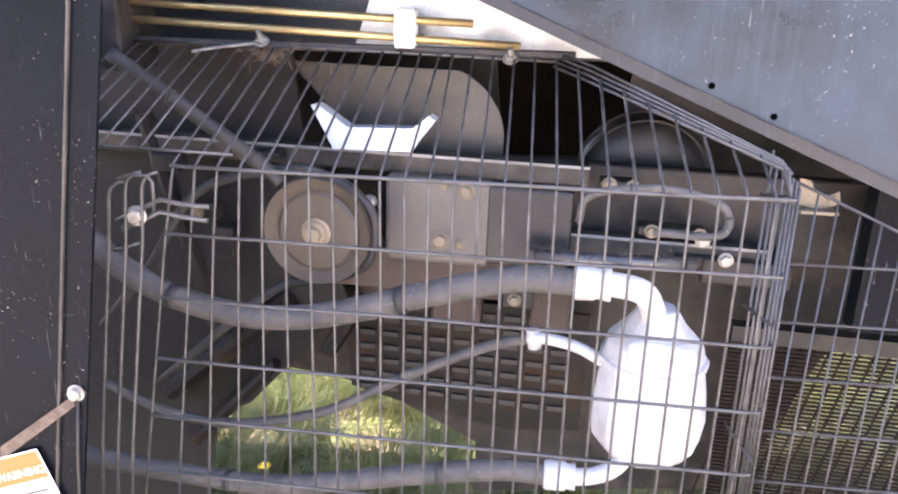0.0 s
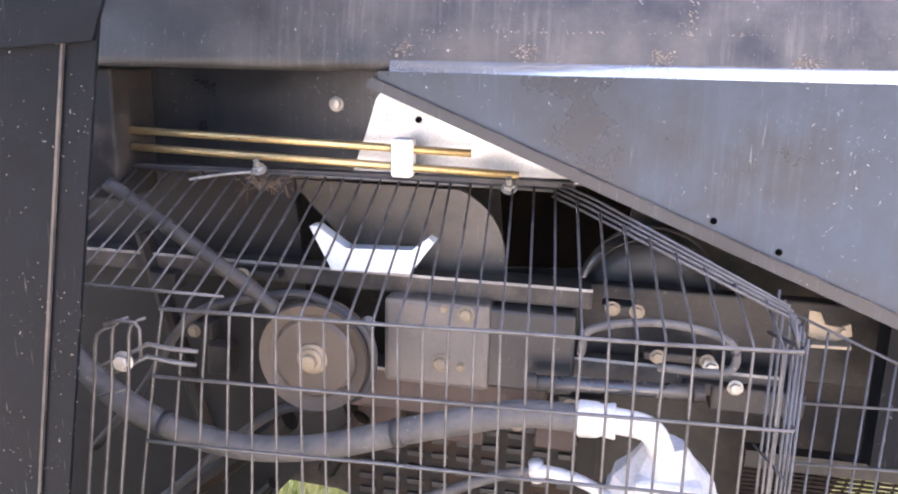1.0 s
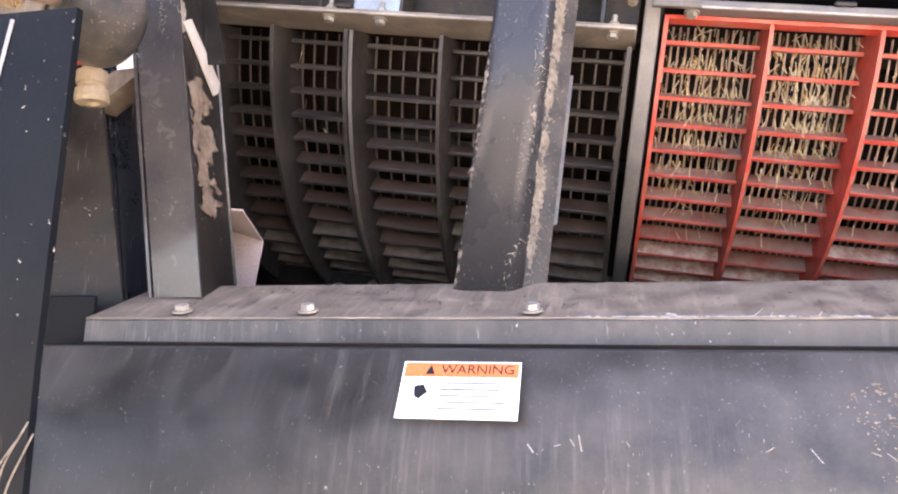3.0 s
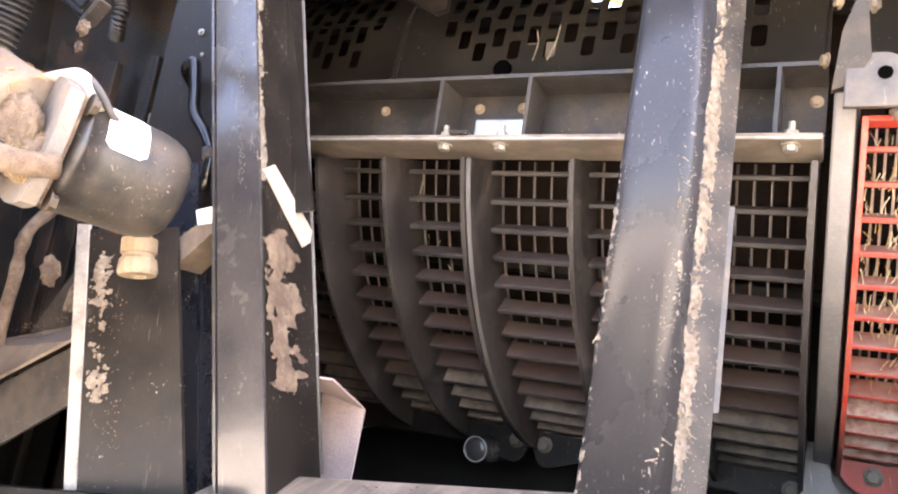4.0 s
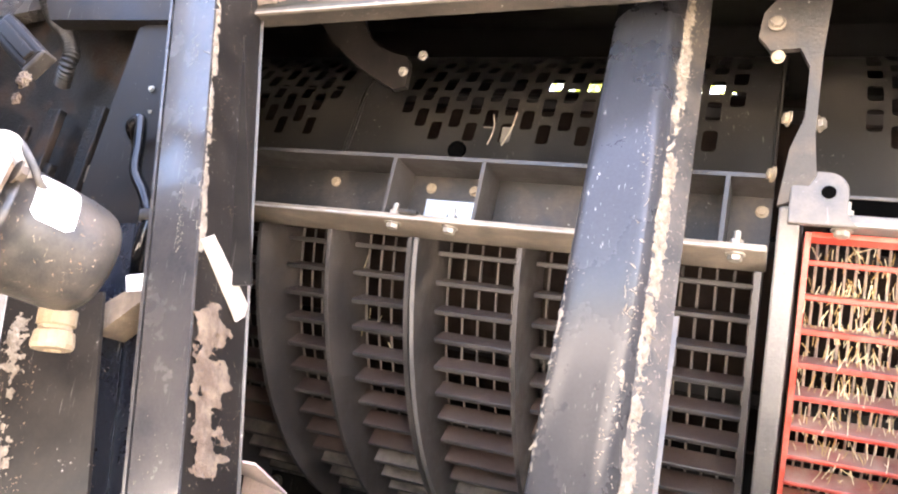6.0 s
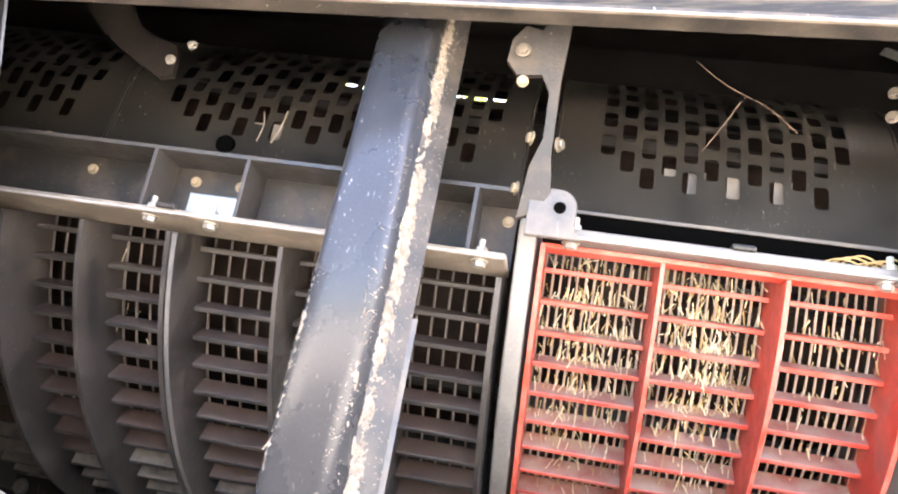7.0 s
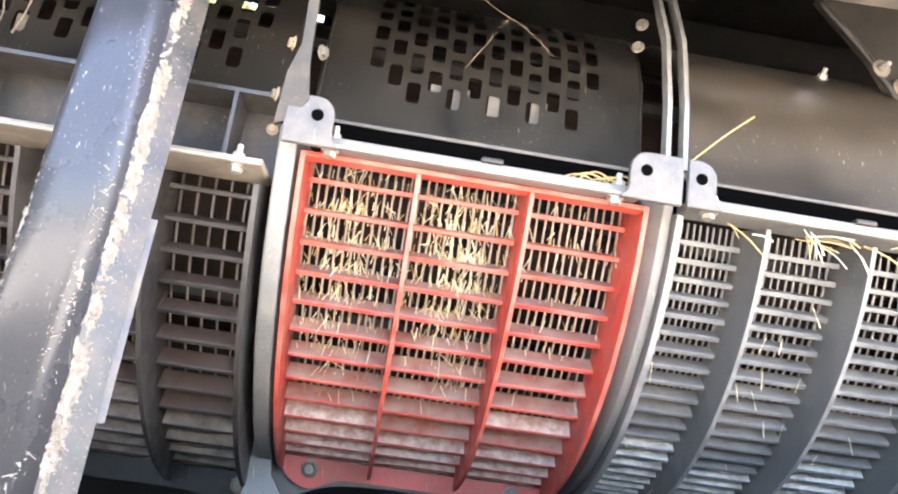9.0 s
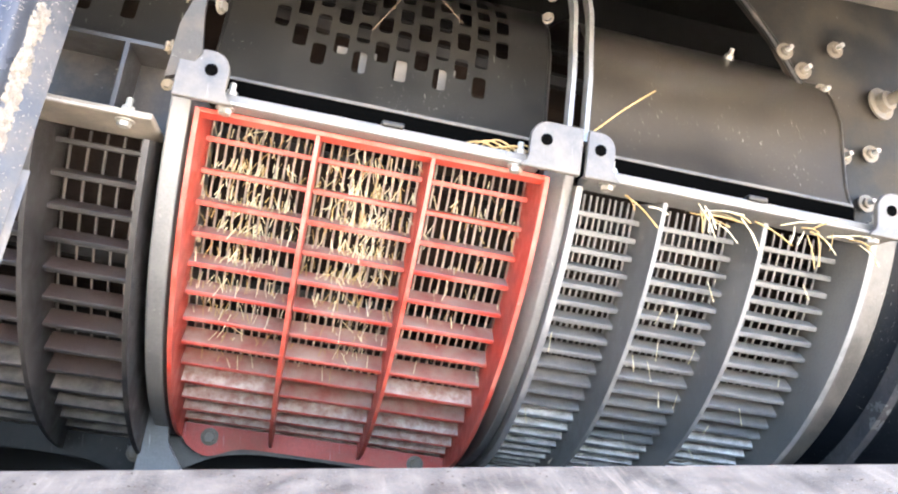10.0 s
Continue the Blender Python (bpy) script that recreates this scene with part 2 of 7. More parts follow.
M_LABEL = material("white_label", (0.84, 0.84, 0.83), 0.35, dust=(0.6, 0.57, 0.52), amount=0.2, scale=30, bump=0.0)
M_INK = material("black_ink", (0.012, 0.012, 0.012), 0.5, bump=0.0, spec=0.15)
M_SOIL = material("soil", (0.09, 0.075, 0.04), 0.9, dust=(0.12, 0.15, 0.04), amount=0.8, scale=6, bump=0.6)
M_GRASS = material("grass_blade", (0.044, 0.068, 0.014), 0.5, dust=(0.098, 0.122, 0.036), amount=0.7, scale=9, vary=0.6, bump=0.0)
M_STUBBLE = material("dry_stubble", (0.50, 0.455, 0.375), 0.9, dust=(0.58, 0.525, 0.44), amount=0.6, scale=3, bump=0.5)
M_BLUEWHITE = material("pale_sheet", (0.62, 0.68, 0.76), 0.4, dust=(0.5, 0.48, 0.44), amount=0.3, scale=12, bump=0.05)
M_PINK = material("primer_sheet", (0.46, 0.36, 0.33), 0.5, dust=(0.5, 0.44, 0.38), amount=0.5, scale=20)
M_GREYRIB = material("grey_rib", (0.07392, 0.07056, 0.06468), 0.42, dust=(0.1386, 0.126, 0.1092), amount=0.6, scale=14, specks=0.3, bump=0.15, scratch=0.2)
M_GREYROD = material("grey_rod", (0.168, 0.168, 0.1638), 0.36, metal=0.25, dust=(0.3024, 0.2856, 0.2604), amount=0.6, scale=60, bump=0.2)
# dusty lower red bars, lightened beyond their dust to look better lit
M_REDPALE = material("dusty_lightened_red_bar", (0.36, 0.20, 0.165), 0.65, dust=(0.57, 0.49, 0.44), amount=0.9, scale=55, bump=0.4, contrast=(0.38, 0.62))
M_END = material("end_plate_grime", (0.012, 0.011, 0.010), 0.5, dust=(0.058, 0.046, 0.032), amount=0.6, scale=9, specks=0.4, bump=0.1, spec=0.25)
M_STRAP = material("bright_strap", (0.204, 0.201, 0.192), 0.30, metal=0.35, dust=(0.12, 0.099, 0.072), amount=0.5, scale=16, bump=0.05, scratch=0.3)
M_BLACKROD = material("dark_rod", (0.126, 0.1176, 0.1092), 0.42, metal=0.3, dust=(0.168, 0.126, 0.1008), amount=0.6, scale=30, bump=0.1)
M_PUMP = material("white_pump_paint", (0.492, 0.4838, 0.4715), 0.45, dust=(0.2952, 0.2706, 0.2378), amount=0.5, scale=22, specks=0.3, bump=0.2)
# dusty lower dark bars, likewise lightened in the colour
M_DUSTBAR = material("dusty_lightened_dark_bar", (0.1, 0.088, 0.078), 0.6, dust=(0.24, 0.21, 0.18), amount=0.85, scale=32, bump=0.4, contrast=(0.36, 0.66))
M_BACKPLATE = material("recess_paint", (0.008, 0.010, 0.013), 0.26, dust=(0.045, 0.047, 0.050), amount=0.4, drips=0.5, scale=10, specks=0.6, bump=0.03, spec=0.4, scratch=0.2, contrast=(0.35, 0.85))
M_NAVY = material("glossy_navy_paint", (0.016, 0.019, 0.027), 0.14, dust=(0.09, 0.085, 0.08), amount=0.25, scale=9, specks=0.6, bump=0.02, spec=0.6, coat=0.3, scratch=0.3, contrast=(0.35, 0.85))
M_RODGLOSS = material("glossy_tie_rod", (0.05, 0.05, 0.052), 0.18, dust=(0.16, 0.14, 0.12), amount=0.35, scale=20, specks=0.5, bump=0.03, spec=0.7, coat=0.3)
M_HEADER = material("streaked_header_paint", (0.016, 0.014, 0.011), 0.42, dust=(0.105, 0.088, 0.060), amount=0.7, scale=26, specks=0.6, bump=0.05, spec=0.2, stretch=(0.16, 1, 1.6), contrast=(0.46, 0.66))
M_BLACKRIB = material("black_rib", (0.02117, 0.01905, 0.01747), 0.38, dust=(0.07937, 0.06562, 0.05504), amount=0.6, scale=14, specks=0.4, bump=0.25, scratch=0.2)
M_REDROD = material("dusty_rod", (0.24, 0.192, 0.162), 0.45, metal=0.2, dust=(0.48, 0.405, 0.33), amount=0.6, scale=40, bump=0.15)
M_CASING = material("grey_casing", (0.115, 0.098, 0.083), 0.42, dust=(0.185, 0.152, 0.122), amount=0.6, scale=9, specks=0.3, bump=0.12, scratch=0.2)
M_SHEETG = material("dusty_grey_sheet", (0.02293, 0.02129, 0.0202), 0.42, dust=(0.05733, 0.04914, 0.0415), amount=0.6, scale=10, specks=0.4, bump=0.12, scratch=0.2)
M_LEAF = bpy.data.materials.new("sunlit_leaf")
M_LEAF.use_nodes = True
lt = M_LEAF.node_tree
thin = lt.nodes.new("ShaderNodeBsdfTranslucent")
thin.inputs["Color"].default_value = (0.34, 0.38, 0.05, 1)
leafy = lt.nodes.new("ShaderNodeMixShader")
leafy.inputs[0].default_value = 0.55
lt.nodes["Principled BSDF"].inputs["Base Color"].default_value = (0.09, 0.14, 0.03, 1)
lt.links.new(lt.nodes["Principled BSDF"].outputs[0], leafy.inputs[1])
lt.links.new(thin.outputs[0], leafy.inputs[2])
lt.links.new(leafy.outputs[0], lt.nodes["Material Output"].inputs["Surface"])
gt = M_GRASS.node_tree
g_thin = gt.nodes.new("ShaderNodeBsdfTranslucent")
g_thin.inputs["Color"].default_value = (0.34, 0.37, 0.13, 1)
g_mix = gt.nodes.new("ShaderNodeMixShader")
g_mix.inputs[0].default_value = 0.25
gt.links.new(gt.nodes["Principled BSDF"].outputs[0], g_mix.inputs[1])
gt.links.new(g_thin.outputs[0], g_mix.inputs[2])
gt.links.new(g_mix.outputs[0], gt.nodes["Material Output"].inputs["Surface"])
M_YELLOW = material("yellow_petal", (0.85, 0.62, 0.02), 0.5, bump=0.0)


# ---- building tools ----
def thing(name, label, category, group="", kind="", m=None):
    ob = new(name)
    ob.empty_display_size = 0.05
    if m is not None:
        ob.matrix_world = m
    return tagged(ob, label, category, group, kind)


def part(name, bm, mat, parent, label="", smooth=False):
    """Links a bmesh as one mesh object under a thing or a part."""
    me = bpy.data.meshes.new(name)
    bmesh.ops.recalc_face_normals(bm, faces=bm.faces)
    bm.to_mesh(me)
    bm.free()
    me.materials.append(mat)
    if smooth:
        for p in me.polygons:
            p.use_smooth = True
    return share(name, me, parent, label=label)


def share(name, me, parent, m=None, label=""):
    ob = new(name, me)
    ob.parent = parent
    if m is not None:
        ob.matrix_basis = m
    return tagged(ob, label)


def alone(name, bm, mat, label, category, group="", kind="", m=None, smooth=False):
    ob = part(name, bm, mat, None, smooth=smooth)
    if m is not None:
        ob.matrix_world = m
    return tagged(ob, label, category, group, kind)


def box(bm, lo, hi, m=None, bevel=0.0):
    made = bmesh.ops.create_cube(bm, size=1.0)["verts"]
    c = [(a + b) / 2 for a, b in zip(lo, hi)]
    s = [abs(b - a) for a, b in zip(lo, hi)]
    for v in made:
        v.co = Vector((c[0] + v.co.x * s[0], c[1] + v.co.y * s[1], c[2] + v.co.z * s[2]))
    if bevel:
        edges = list({e for v in made for e in v.link_edges})
        made = bmesh.ops.bevel(bm, geom=edges, offset=bevel, segments=2, affect="EDGES", profile=0.5)["verts"]
    if m is not None:
        bmesh.ops.transform(bm, matrix=m, verts=list(made))
    return bm


def extrude(bm, outline, axis_a, axis_b):
    """A prism: the closed outline (3D points) swept by the vector from axis_a to axis_b."""
    d = Vector(axis_b) - Vector(axis_a)
    low = [bm.verts.new(Vector(p)) for p in outline]
    high = [bm.verts.new(Vector(p) + d) for p in outline]
    n = len(outline)
    for i in range(n):
        bm.faces.new((low[i], low[(i + 1) % n], high[(i + 1) % n], high[i]))
    bm.faces.new(low[::-1])
    bm.faces.new(high)
    return bm


def sheet_x(bm, profile, x0, x1, t, skew=0.0):
    """A folded sheet: the open profile of (y, z) points, t thick, run along x."""
    pts = [Vector((p[0], p[1])) for p in profile]
    back = []
    for i, p in enumerate(pts):
        a, b = pts[max(0, i - 1)], pts[min(len(pts) - 1, i + 1)]
        d = (b - a).normalized()
        back.append(p + Vector((-d.y, d.x)) * t)
    loop = pts + back[::-1]
    return extrude(bm, [(x0, p.x, p.y) for p in loop], (x0, 0, 0), (x1, 0, 0))


def plate(bm, outline, t):
    """A plate in the xz plane: outline of (x, z), front at y = 0, t thick towards +y."""
    return extrude(bm, [(x, 0, z) for x, z in outline], (0, 0, 0), (0, t, 0))


def tube(bm, path, r, n=8, caps=True, radii=None):
    pts = [Vector(p) for p in path]
    rings, up = [], None
    for i, p in enumerate(pts):
        d = (pts[min(i + 1, len(pts) - 1)] - pts[max(i - 1, 0)]).normalized()
        if up is None:
            up = d.orthogonal().normalized()
        up = (up - d * up.dot(d)).normalized()
        side = d.cross(up)
        q = radii[i] if radii else r
        rings.append([bm.verts.new(p + (up * math.cos(a) + side * math.sin(a)) * q) for a in (2 * math.pi * k / n for k in range(n))])
    for a, b in zip(rings, rings[1:]):
        for k in range(n):
            bm.faces.new((a[k], a[(k + 1) % n], b[(k + 1) % n], b[k]))
    if caps:
        bm.faces.new(rings[0][::-1])
        bm.faces.new(rings[-1])
    return bm


def smooth_path(points, steps=6):
    """A Catmull-Rom curve through the points."""
    p = [Vector(q) for q in points]
    p = [2 * p[0] - p[1]] + p + [2 * p[-1] - p[-2]]
    out = []
    for i in range(1, len(p) - 2):
        for k in range(steps):
            t = k / steps
            out.append(0.5 * (2 * p[i] + (p[i + 1] - p[i - 1]) * t + (2 * p[i - 1] - 5 * p[i] + 4 * p[i + 1] - p[i + 2]) * t * t
                              + (3 * p[i] - p[i - 1] - 3 * p[i + 1] + p[i + 2]) * t ** 3))
    return out + [p[-2]]


def cylinder(bm, a, b, r, n=24, r2=None):
    return tube(bm, [a, b], r, n, True, [r, r if r2 is None else r2])


def lathe(bm, a, axis, steps, n=32):
    """Turned shape: (distance along the axis, radius) from the point a."""
    axis = Vector(axis).normalized()
    up = axis.orthogonal().normalized()
    side = axis.cross(up)
    rings = []
    for d, r in steps:
        rings.append([bm.verts.new(Vector(a) + axis * d + (up * math.cos(2 * math.pi * k / n) + side * math.sin(2 * math.pi * k / n)) * max(r, 1e-4)) for k in range(n)])
    for p, q in zip(rings, rings[1:]):
        for k in range(n):
            bm.faces.new((p[k], p[(k + 1) % n], q[(k + 1) % n], q[k]))
    bm.faces.new(rings[0][::-1])
    bm.faces.new(rings[-1])
    return bm


def bolt_mesh(name, r=0.010, flange=1.35, stud=0.0, mat=None):
    """A hex head on a washer flange, along +z, with a stud end if asked for."""
    bm = bmesh.new()
    lathe(bm, (0, 0, 0), (0, 0, 1), [(0, r * flange), (r * 0.22, r * flange), (r * 0.3, r * 1.05)], 16)
    tube(bm, [(0, 0, r * 0.28), (0, 0, r * 0.95), (0, 0, r * 1.05)], r, 6, True, [r, r, r * 0.85])
    if stud:
        cylinder(bm, (0, 0, r), (0, 0, r + stud), r * 0.5, 10)
    bmesh.ops.recalc_face_normals(bm, faces=bm.faces)
    me = bpy.data.meshes.new(name)
    bm.to_mesh(me)
    bm.free()
    me.materials.append(mat or M_ZINC)
    return me


def facing(p, d, roll=0.0):
    """A pose at p whose z axis points along d."""
    q = Vector(d).to_track_quat("Z", "Y").to_matrix().to_4x4()
    return Matrix.Translation(Vector(p)) @ q @ pose(0, 0, 0, 0, 0, roll)


BOLT = bolt_mesh("bolt", 0.0095)
BOLT_BIG = bolt_mesh("bolt_big", 0.013)
BOLT_STUD = bolt_mesh("bolt_stud", 0.009, stud=0.012)
BOLT_GOLD = bolt_mesh("bolt_gold", 0.0078, mat=M_FIT)
BOLT_WORN = bolt_mesh("bolt_worn", 0.012, mat=M_WASHER)
BOLT_DULL = bolt_mesh("bolt_dull", 0.010, mat=M_PULLEY)

# ---- ground ----
GROUND = -0.38  # the panels hang high over the field
bm = bmesh.new()
bmesh.ops.create_grid(bm, x_segments=120, y_segments=120, size=60)
for v in bm.verts:
    v.co.z = GROUND + 0.02 * noise.noise(v.co * 1.3) - 0.01
ob = alone("ground", bm, M_STUBBLE, "field of pale dry stubble with turf under the machine", "ground", kind="structure")
ob.data.materials.append(M_SOIL)
for p in ob.data.polygons:
    p.material_index = 1 if -7 < p.center.x < 8 and 0.2 < p.center.y < 10 else 0


def grass_patch(x0, x1, y0, y1, count, seed, height=0.16):
    rng = random.Random(seed)
    verts, faces = [], []
    for _ in range(count):
        x, y = rng.uniform(x0, x1), rng.uniform(y0, y1)
        if noise.noise((x * 5, y * 5, seed)) < -0.25:
            continue
        h, a, lean = height * rng.uniform(0.5, 1.35), 5 * noise.noise((x * 3, y * 3, seed + 9)) + rng.uniform(-0.7, 0.7), rng.uniform(0.5, 1.5)
        w = rng.uniform(0.0018, 0.0036)
        dx, dy = math.cos(a), math.sin(a)
        i = len(verts)
        for k, s in enumerate((0, 0.4, 0.75, 1.0)):
            off, z, ww = lean * h * s * s * 0.8, h * (s - 0.28 * lean * s * s), w * (1 - s * 0.92)
            px, py = x + dx * off, y + dy * off
            z += GROUND
            verts += [(px - dy * ww, py + dx * ww, z), (px + dy * ww, py - dx * ww, z)]
        faces += [(i + 2 * k, i + 2 * k + 1, i + 2 * k + 3, i + 2 * k + 2) for k in range(3)]
    me = bpy.data.meshes.new("grass")
    me.from_pydata(verts, [], faces)
    me.materials.append(M_GRASS)
    return tagged(new("grass", me), "long green and straw-coloured grass under the machine", "grass", kind="stuff")


grass_patch(-1.2, 3.2, 1.6, 4.4, 48000, 3, 0.23)
grass_patch(-4.0, 5.0, 4.4, 8.0, 16000, 4, 0.24)

# ---- the machine's lower body panels ----
LED = thing("ledge", "dusty black painted steel ledge below the opening, with bolts", "machine panel", m=None)
bm = bmesh.new()
sheet_x(bm, [(1.70, 1.515), (1.66, 1.520), (1.503, 1.472), (1.500, 1.470)], -0.29, 2.2, 0.004)
part("top_sheet", bm, M_LEDGE, LED)
bm = bmesh.new()
sheet_x(bm, [(1.500, 1.470), (1.497, 1.466), (1.494, 1.432)], -0.29, 2.2, 0.004)
part("front_lip", bm, M_APRON, LED, "dark scratched front lip")
bm = bmesh.new()
tube(bm, [(-0.29 + 0.04 * k, 1.4985 + random.uniform(-0.0004, 0.0004), 1.4695 + random.uniform(-0.0004, 0.0004)) for k in range(63)], 0.0014, 6, True, [0.0010 + 0.0009 * random.random() for k in range(63)])
part("worn_bend", bm, M_RAILDUST, LED, "pale worn bend", smooth=True)
bm = bmesh.new()
box(bm, (-0.95, 1.515, 1.15), (-0.292, 1.522, 1.50), bevel=0.002)
part("end_sheet", bm, M_PILLAR, LED, "black end sheet")
for x in (-0.164, 0.005, 0.279, 0.780):
    share("bolt", BOLT_BIG, LED, facing((x, 1.512, 1.478), (0, -0.28, 1), x * 300) @ Matrix.Scale(0.72, 4), "bright zinc bolt head")
APR = thing("apron_panel", "dusty black painted steel apron sloping below the ledge", "machine panel")
bm = bmesh.new()
sheet_x(bm, [(1.488, 1.436), (1.452, 1.434), (1.396, 1.362), (1.388, 1.345), (1.374, 1.300), (1.367, 1.263), (1.3655, 1.256), (1.3665, 1.249), (1.371, 1.2445), (1.378, 1.2425), (1.386, 1.242)], -0.36, 2.2, 0.004)
# separate strip in front of the bend that carries its painted highlight
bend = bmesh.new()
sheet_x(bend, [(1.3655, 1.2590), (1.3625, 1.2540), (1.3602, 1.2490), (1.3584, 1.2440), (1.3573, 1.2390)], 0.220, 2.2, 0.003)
part("sheet", bm, M_APRON, APR, smooth=True)
seam = bmesh.new()
box(seam, (-0.29, 1.4915, 1.4358), (2.2, 1.4958, 1.4405))
part("seam", seam, M_DEEP, APR, "dark gap under the ledge")
part("bend", bend, M_BEND_SHINE, APR, "rounded bend along the lower edge, its highlight put in as pale metal", smooth=True)
bm = bmesh.new()
rng = random.Random(77)


def fleck(bm, p, size):
    """A small flat irregular fleck on the apron's lower face."""
    n = rng.randrange(4, 7)
    a0, k = rng.uniform(0, 6.28), rng.uniform(0.4, 1.0)
    top = [bm.verts.new(Vector(p) + Vector((size * math.cos(a0 + 6.28 * i / n) * rng.uniform(0.6, 1.3), -0.0009, size * k * math.sin(a0 + 6.28 * i / n) * rng.uniform(0.6, 1.3)))) for i in range(n)]
    low = [bm.verts.new(v.co + Vector((0, 0.0016, 0))) for v in top]
    bm.faces.new(top)
    for i in range(n):
        bm.faces.new((top[i], top[(i + 1) % n], low[(i + 1) % n], low[i]))


def apron_y(z):
    return 1.374 - (1.300 - z) * 0.19 if z < 1.300 else 1.374 + (z - 1.300) * 0.311 if z < 1.345 else 1.388 + (z - 1.345) * 0.471 if z < 1.362 else 1.396 + (z - 1.362) * 0.778


for x, z, n in ((0.235, 1.273, 46), (0.406, 1.272, 58), (0.583, 1.270, 66), (0.762, 1.264, 90), (0.95, 1.260, 60)):
    for k in range(n):
        a = rng.uniform(0, 6.28)
        r = rng.choice((rng.gauss(0.015, 0.0025), rng.uniform(0.002, 0.014)))
        zz = z + 0.62 * r * math.sin(a)
        fleck(bm, (x + r * math.cos(a), apron_y(zz), zz), rng.uniform(0.0006, 0.0019))
for k in range(75):
    zz = rng.uniform(1.29, 1.40)
    x = rng.gauss(0.612 - 0.03 * (zz - 1.34), 0.016 if zz > 1.345 else 0.008)
    fleck(bm, (x, apron_y(zz), zz), rng.uniform(0.0006, 0.0018))
for k in range(60):
    a = rng.uniform(0, 6.28)
    zz = 1.384 + 0.017 * math.sin(a) + rng.gauss(0, 0.004)
    fleck(bm, (0.612 + 0.022 * math.cos(a) + rng.gauss(0, 0.004), apron_y(zz), zz), rng.uniform(0.0007, 0.0020))
for k in range(150):
    x = rng.uniform(0.26, 1.1)
    if noise.noise((x * 14, 0, 3)) < -0.05:
        continue
    zz = 1.299 + rng.gauss(0, 0.0012)
    fleck(bm, (x, apron_y(zz), zz), rng.uniform(0.0005, 0.0016))
tagged(part("mud_splash", bm, M_CRUST, APR, "dried mud splashes"), kind="stuff")

SID = thing("machine_flank", "blue-black painted steel side panel with a slanted folded edge", "machine panel")
bm = bmesh.new()
plate(bm, [(0.205, 1.244), (2.2, 1.236), (2.2, 0.414), (0.915, 0.941), (0.475, 1.121), (0.205, 1.232)], 0.004)
bmesh.ops.translate(bm, vec=(0, 1.356, 0), verts=bm.verts)
part("sheet", bm, M_PANEL, SID)
bm = bmesh.new()
extrude(bm, [(0.188, 1.352, 1.224), (0.198, 1.352, 1.236), (2.2, 1.352, 0.416), (2.2, 1.352, 0.391)], (0, 0, 0), (0, 0.085, 0))
part("flange", bm, M_BACKPLATE, SID, "folded slanted edge with dust")
bm = bmesh.new()
tube(bm, [(0.198, 1.352, 1.236), (2.2, 1.352, 0.416)], 0.0013, 6)
part("worn_edge", bm, M_DUSTY, SID, "dusty worn edge", smooth=True)
for x, z in ((0.663, 1.059), (0.750, 1.021), (0.262, 1.180)):
    bm = bmesh.new()
    cylinder(bm, (x, 1.3545, z), (x, 1.359, z), 0.0046, 16)
    part("hole", bm, M_HOLE, SID)

# recess with brass-coloured pipes
REC = thing("recess_plate", "dark painted steel plate behind yellow zinc pipes", "machine panel")
bm = bmesh.new()
box(bm, (-0.36, 1.52, 1.074), (0.75, 1.525, 1.30))
part("back", bm, M_BACKPLATE, REC)
bm = bmesh.new()
plate(bm, [(0.125, 1.079), (0.150, 1.150), (0.165, 1.200), (0.190, 1.235), (0.74, 1.29), (0.74, 1.079)], 0.006)
bmesh.ops.translate(bm, vec=(0, 1.508, 0), verts=bm.verts)
part("bare_panel", bm, M_BARE, REC, "bright bare galvanised panel")
bm = bmesh.new()
lathe(bm, (0.098, 1.518, 1.190), (0, -1, 0), [(0, 0.012), (0.003, 0.012), (0.004, 0.008), (0.012, 0.008), (0.013, 0)], 16)
part("stud", bm, M_ZINC, REC, "bright stud")
bm = bmesh.new()
box(bm, (-0.275, 1.40, 1.04), (-0.216, 1.52, 1.24), bevel=0.004)
part("bracket", bm, M_DARK, REC)
bm = bmesh.new()
box(bm, (-0.36, 1.447, 1.079), (0.48, 1.475, 1.091), bevel=0.002)
part("rail", bm, M_DUSTY, REC, "dusty lower rail")
PIP = thing("pipe_pair", "two thin yellow zinc hydraulic pipes held by a clamp", "pipe")
for z0, z1, x1 in ((1.147, 1.131, 0.325), (1.121, 1.101, 0.397)):
    bm = bmesh.new()
    tube(bm, [(-0.30, 1.445, z0), (x1, 1.445, z1 - 0.004)], 0.006, 10)
    part("pipe", bm, M_BRASS, PIP, smooth=True)
bm = bmesh.new()
box(bm, (0.207, 1.428, 1.089), (0.239, 1.462, 1.146), bevel=0.004)
part("clamp", bm, M_WHITE, PIP, "pale plastic pipe clamp")

# ---- front pillar and slotted plate ----
def lean_x(z):
    return -0.031 + 0.158 * (z - 1.15)


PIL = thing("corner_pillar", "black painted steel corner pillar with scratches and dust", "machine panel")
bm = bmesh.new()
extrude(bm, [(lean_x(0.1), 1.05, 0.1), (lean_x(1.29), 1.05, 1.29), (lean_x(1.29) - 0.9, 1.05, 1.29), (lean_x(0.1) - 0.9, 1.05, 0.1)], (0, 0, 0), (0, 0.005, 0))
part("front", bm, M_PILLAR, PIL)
bm = bmesh.new()
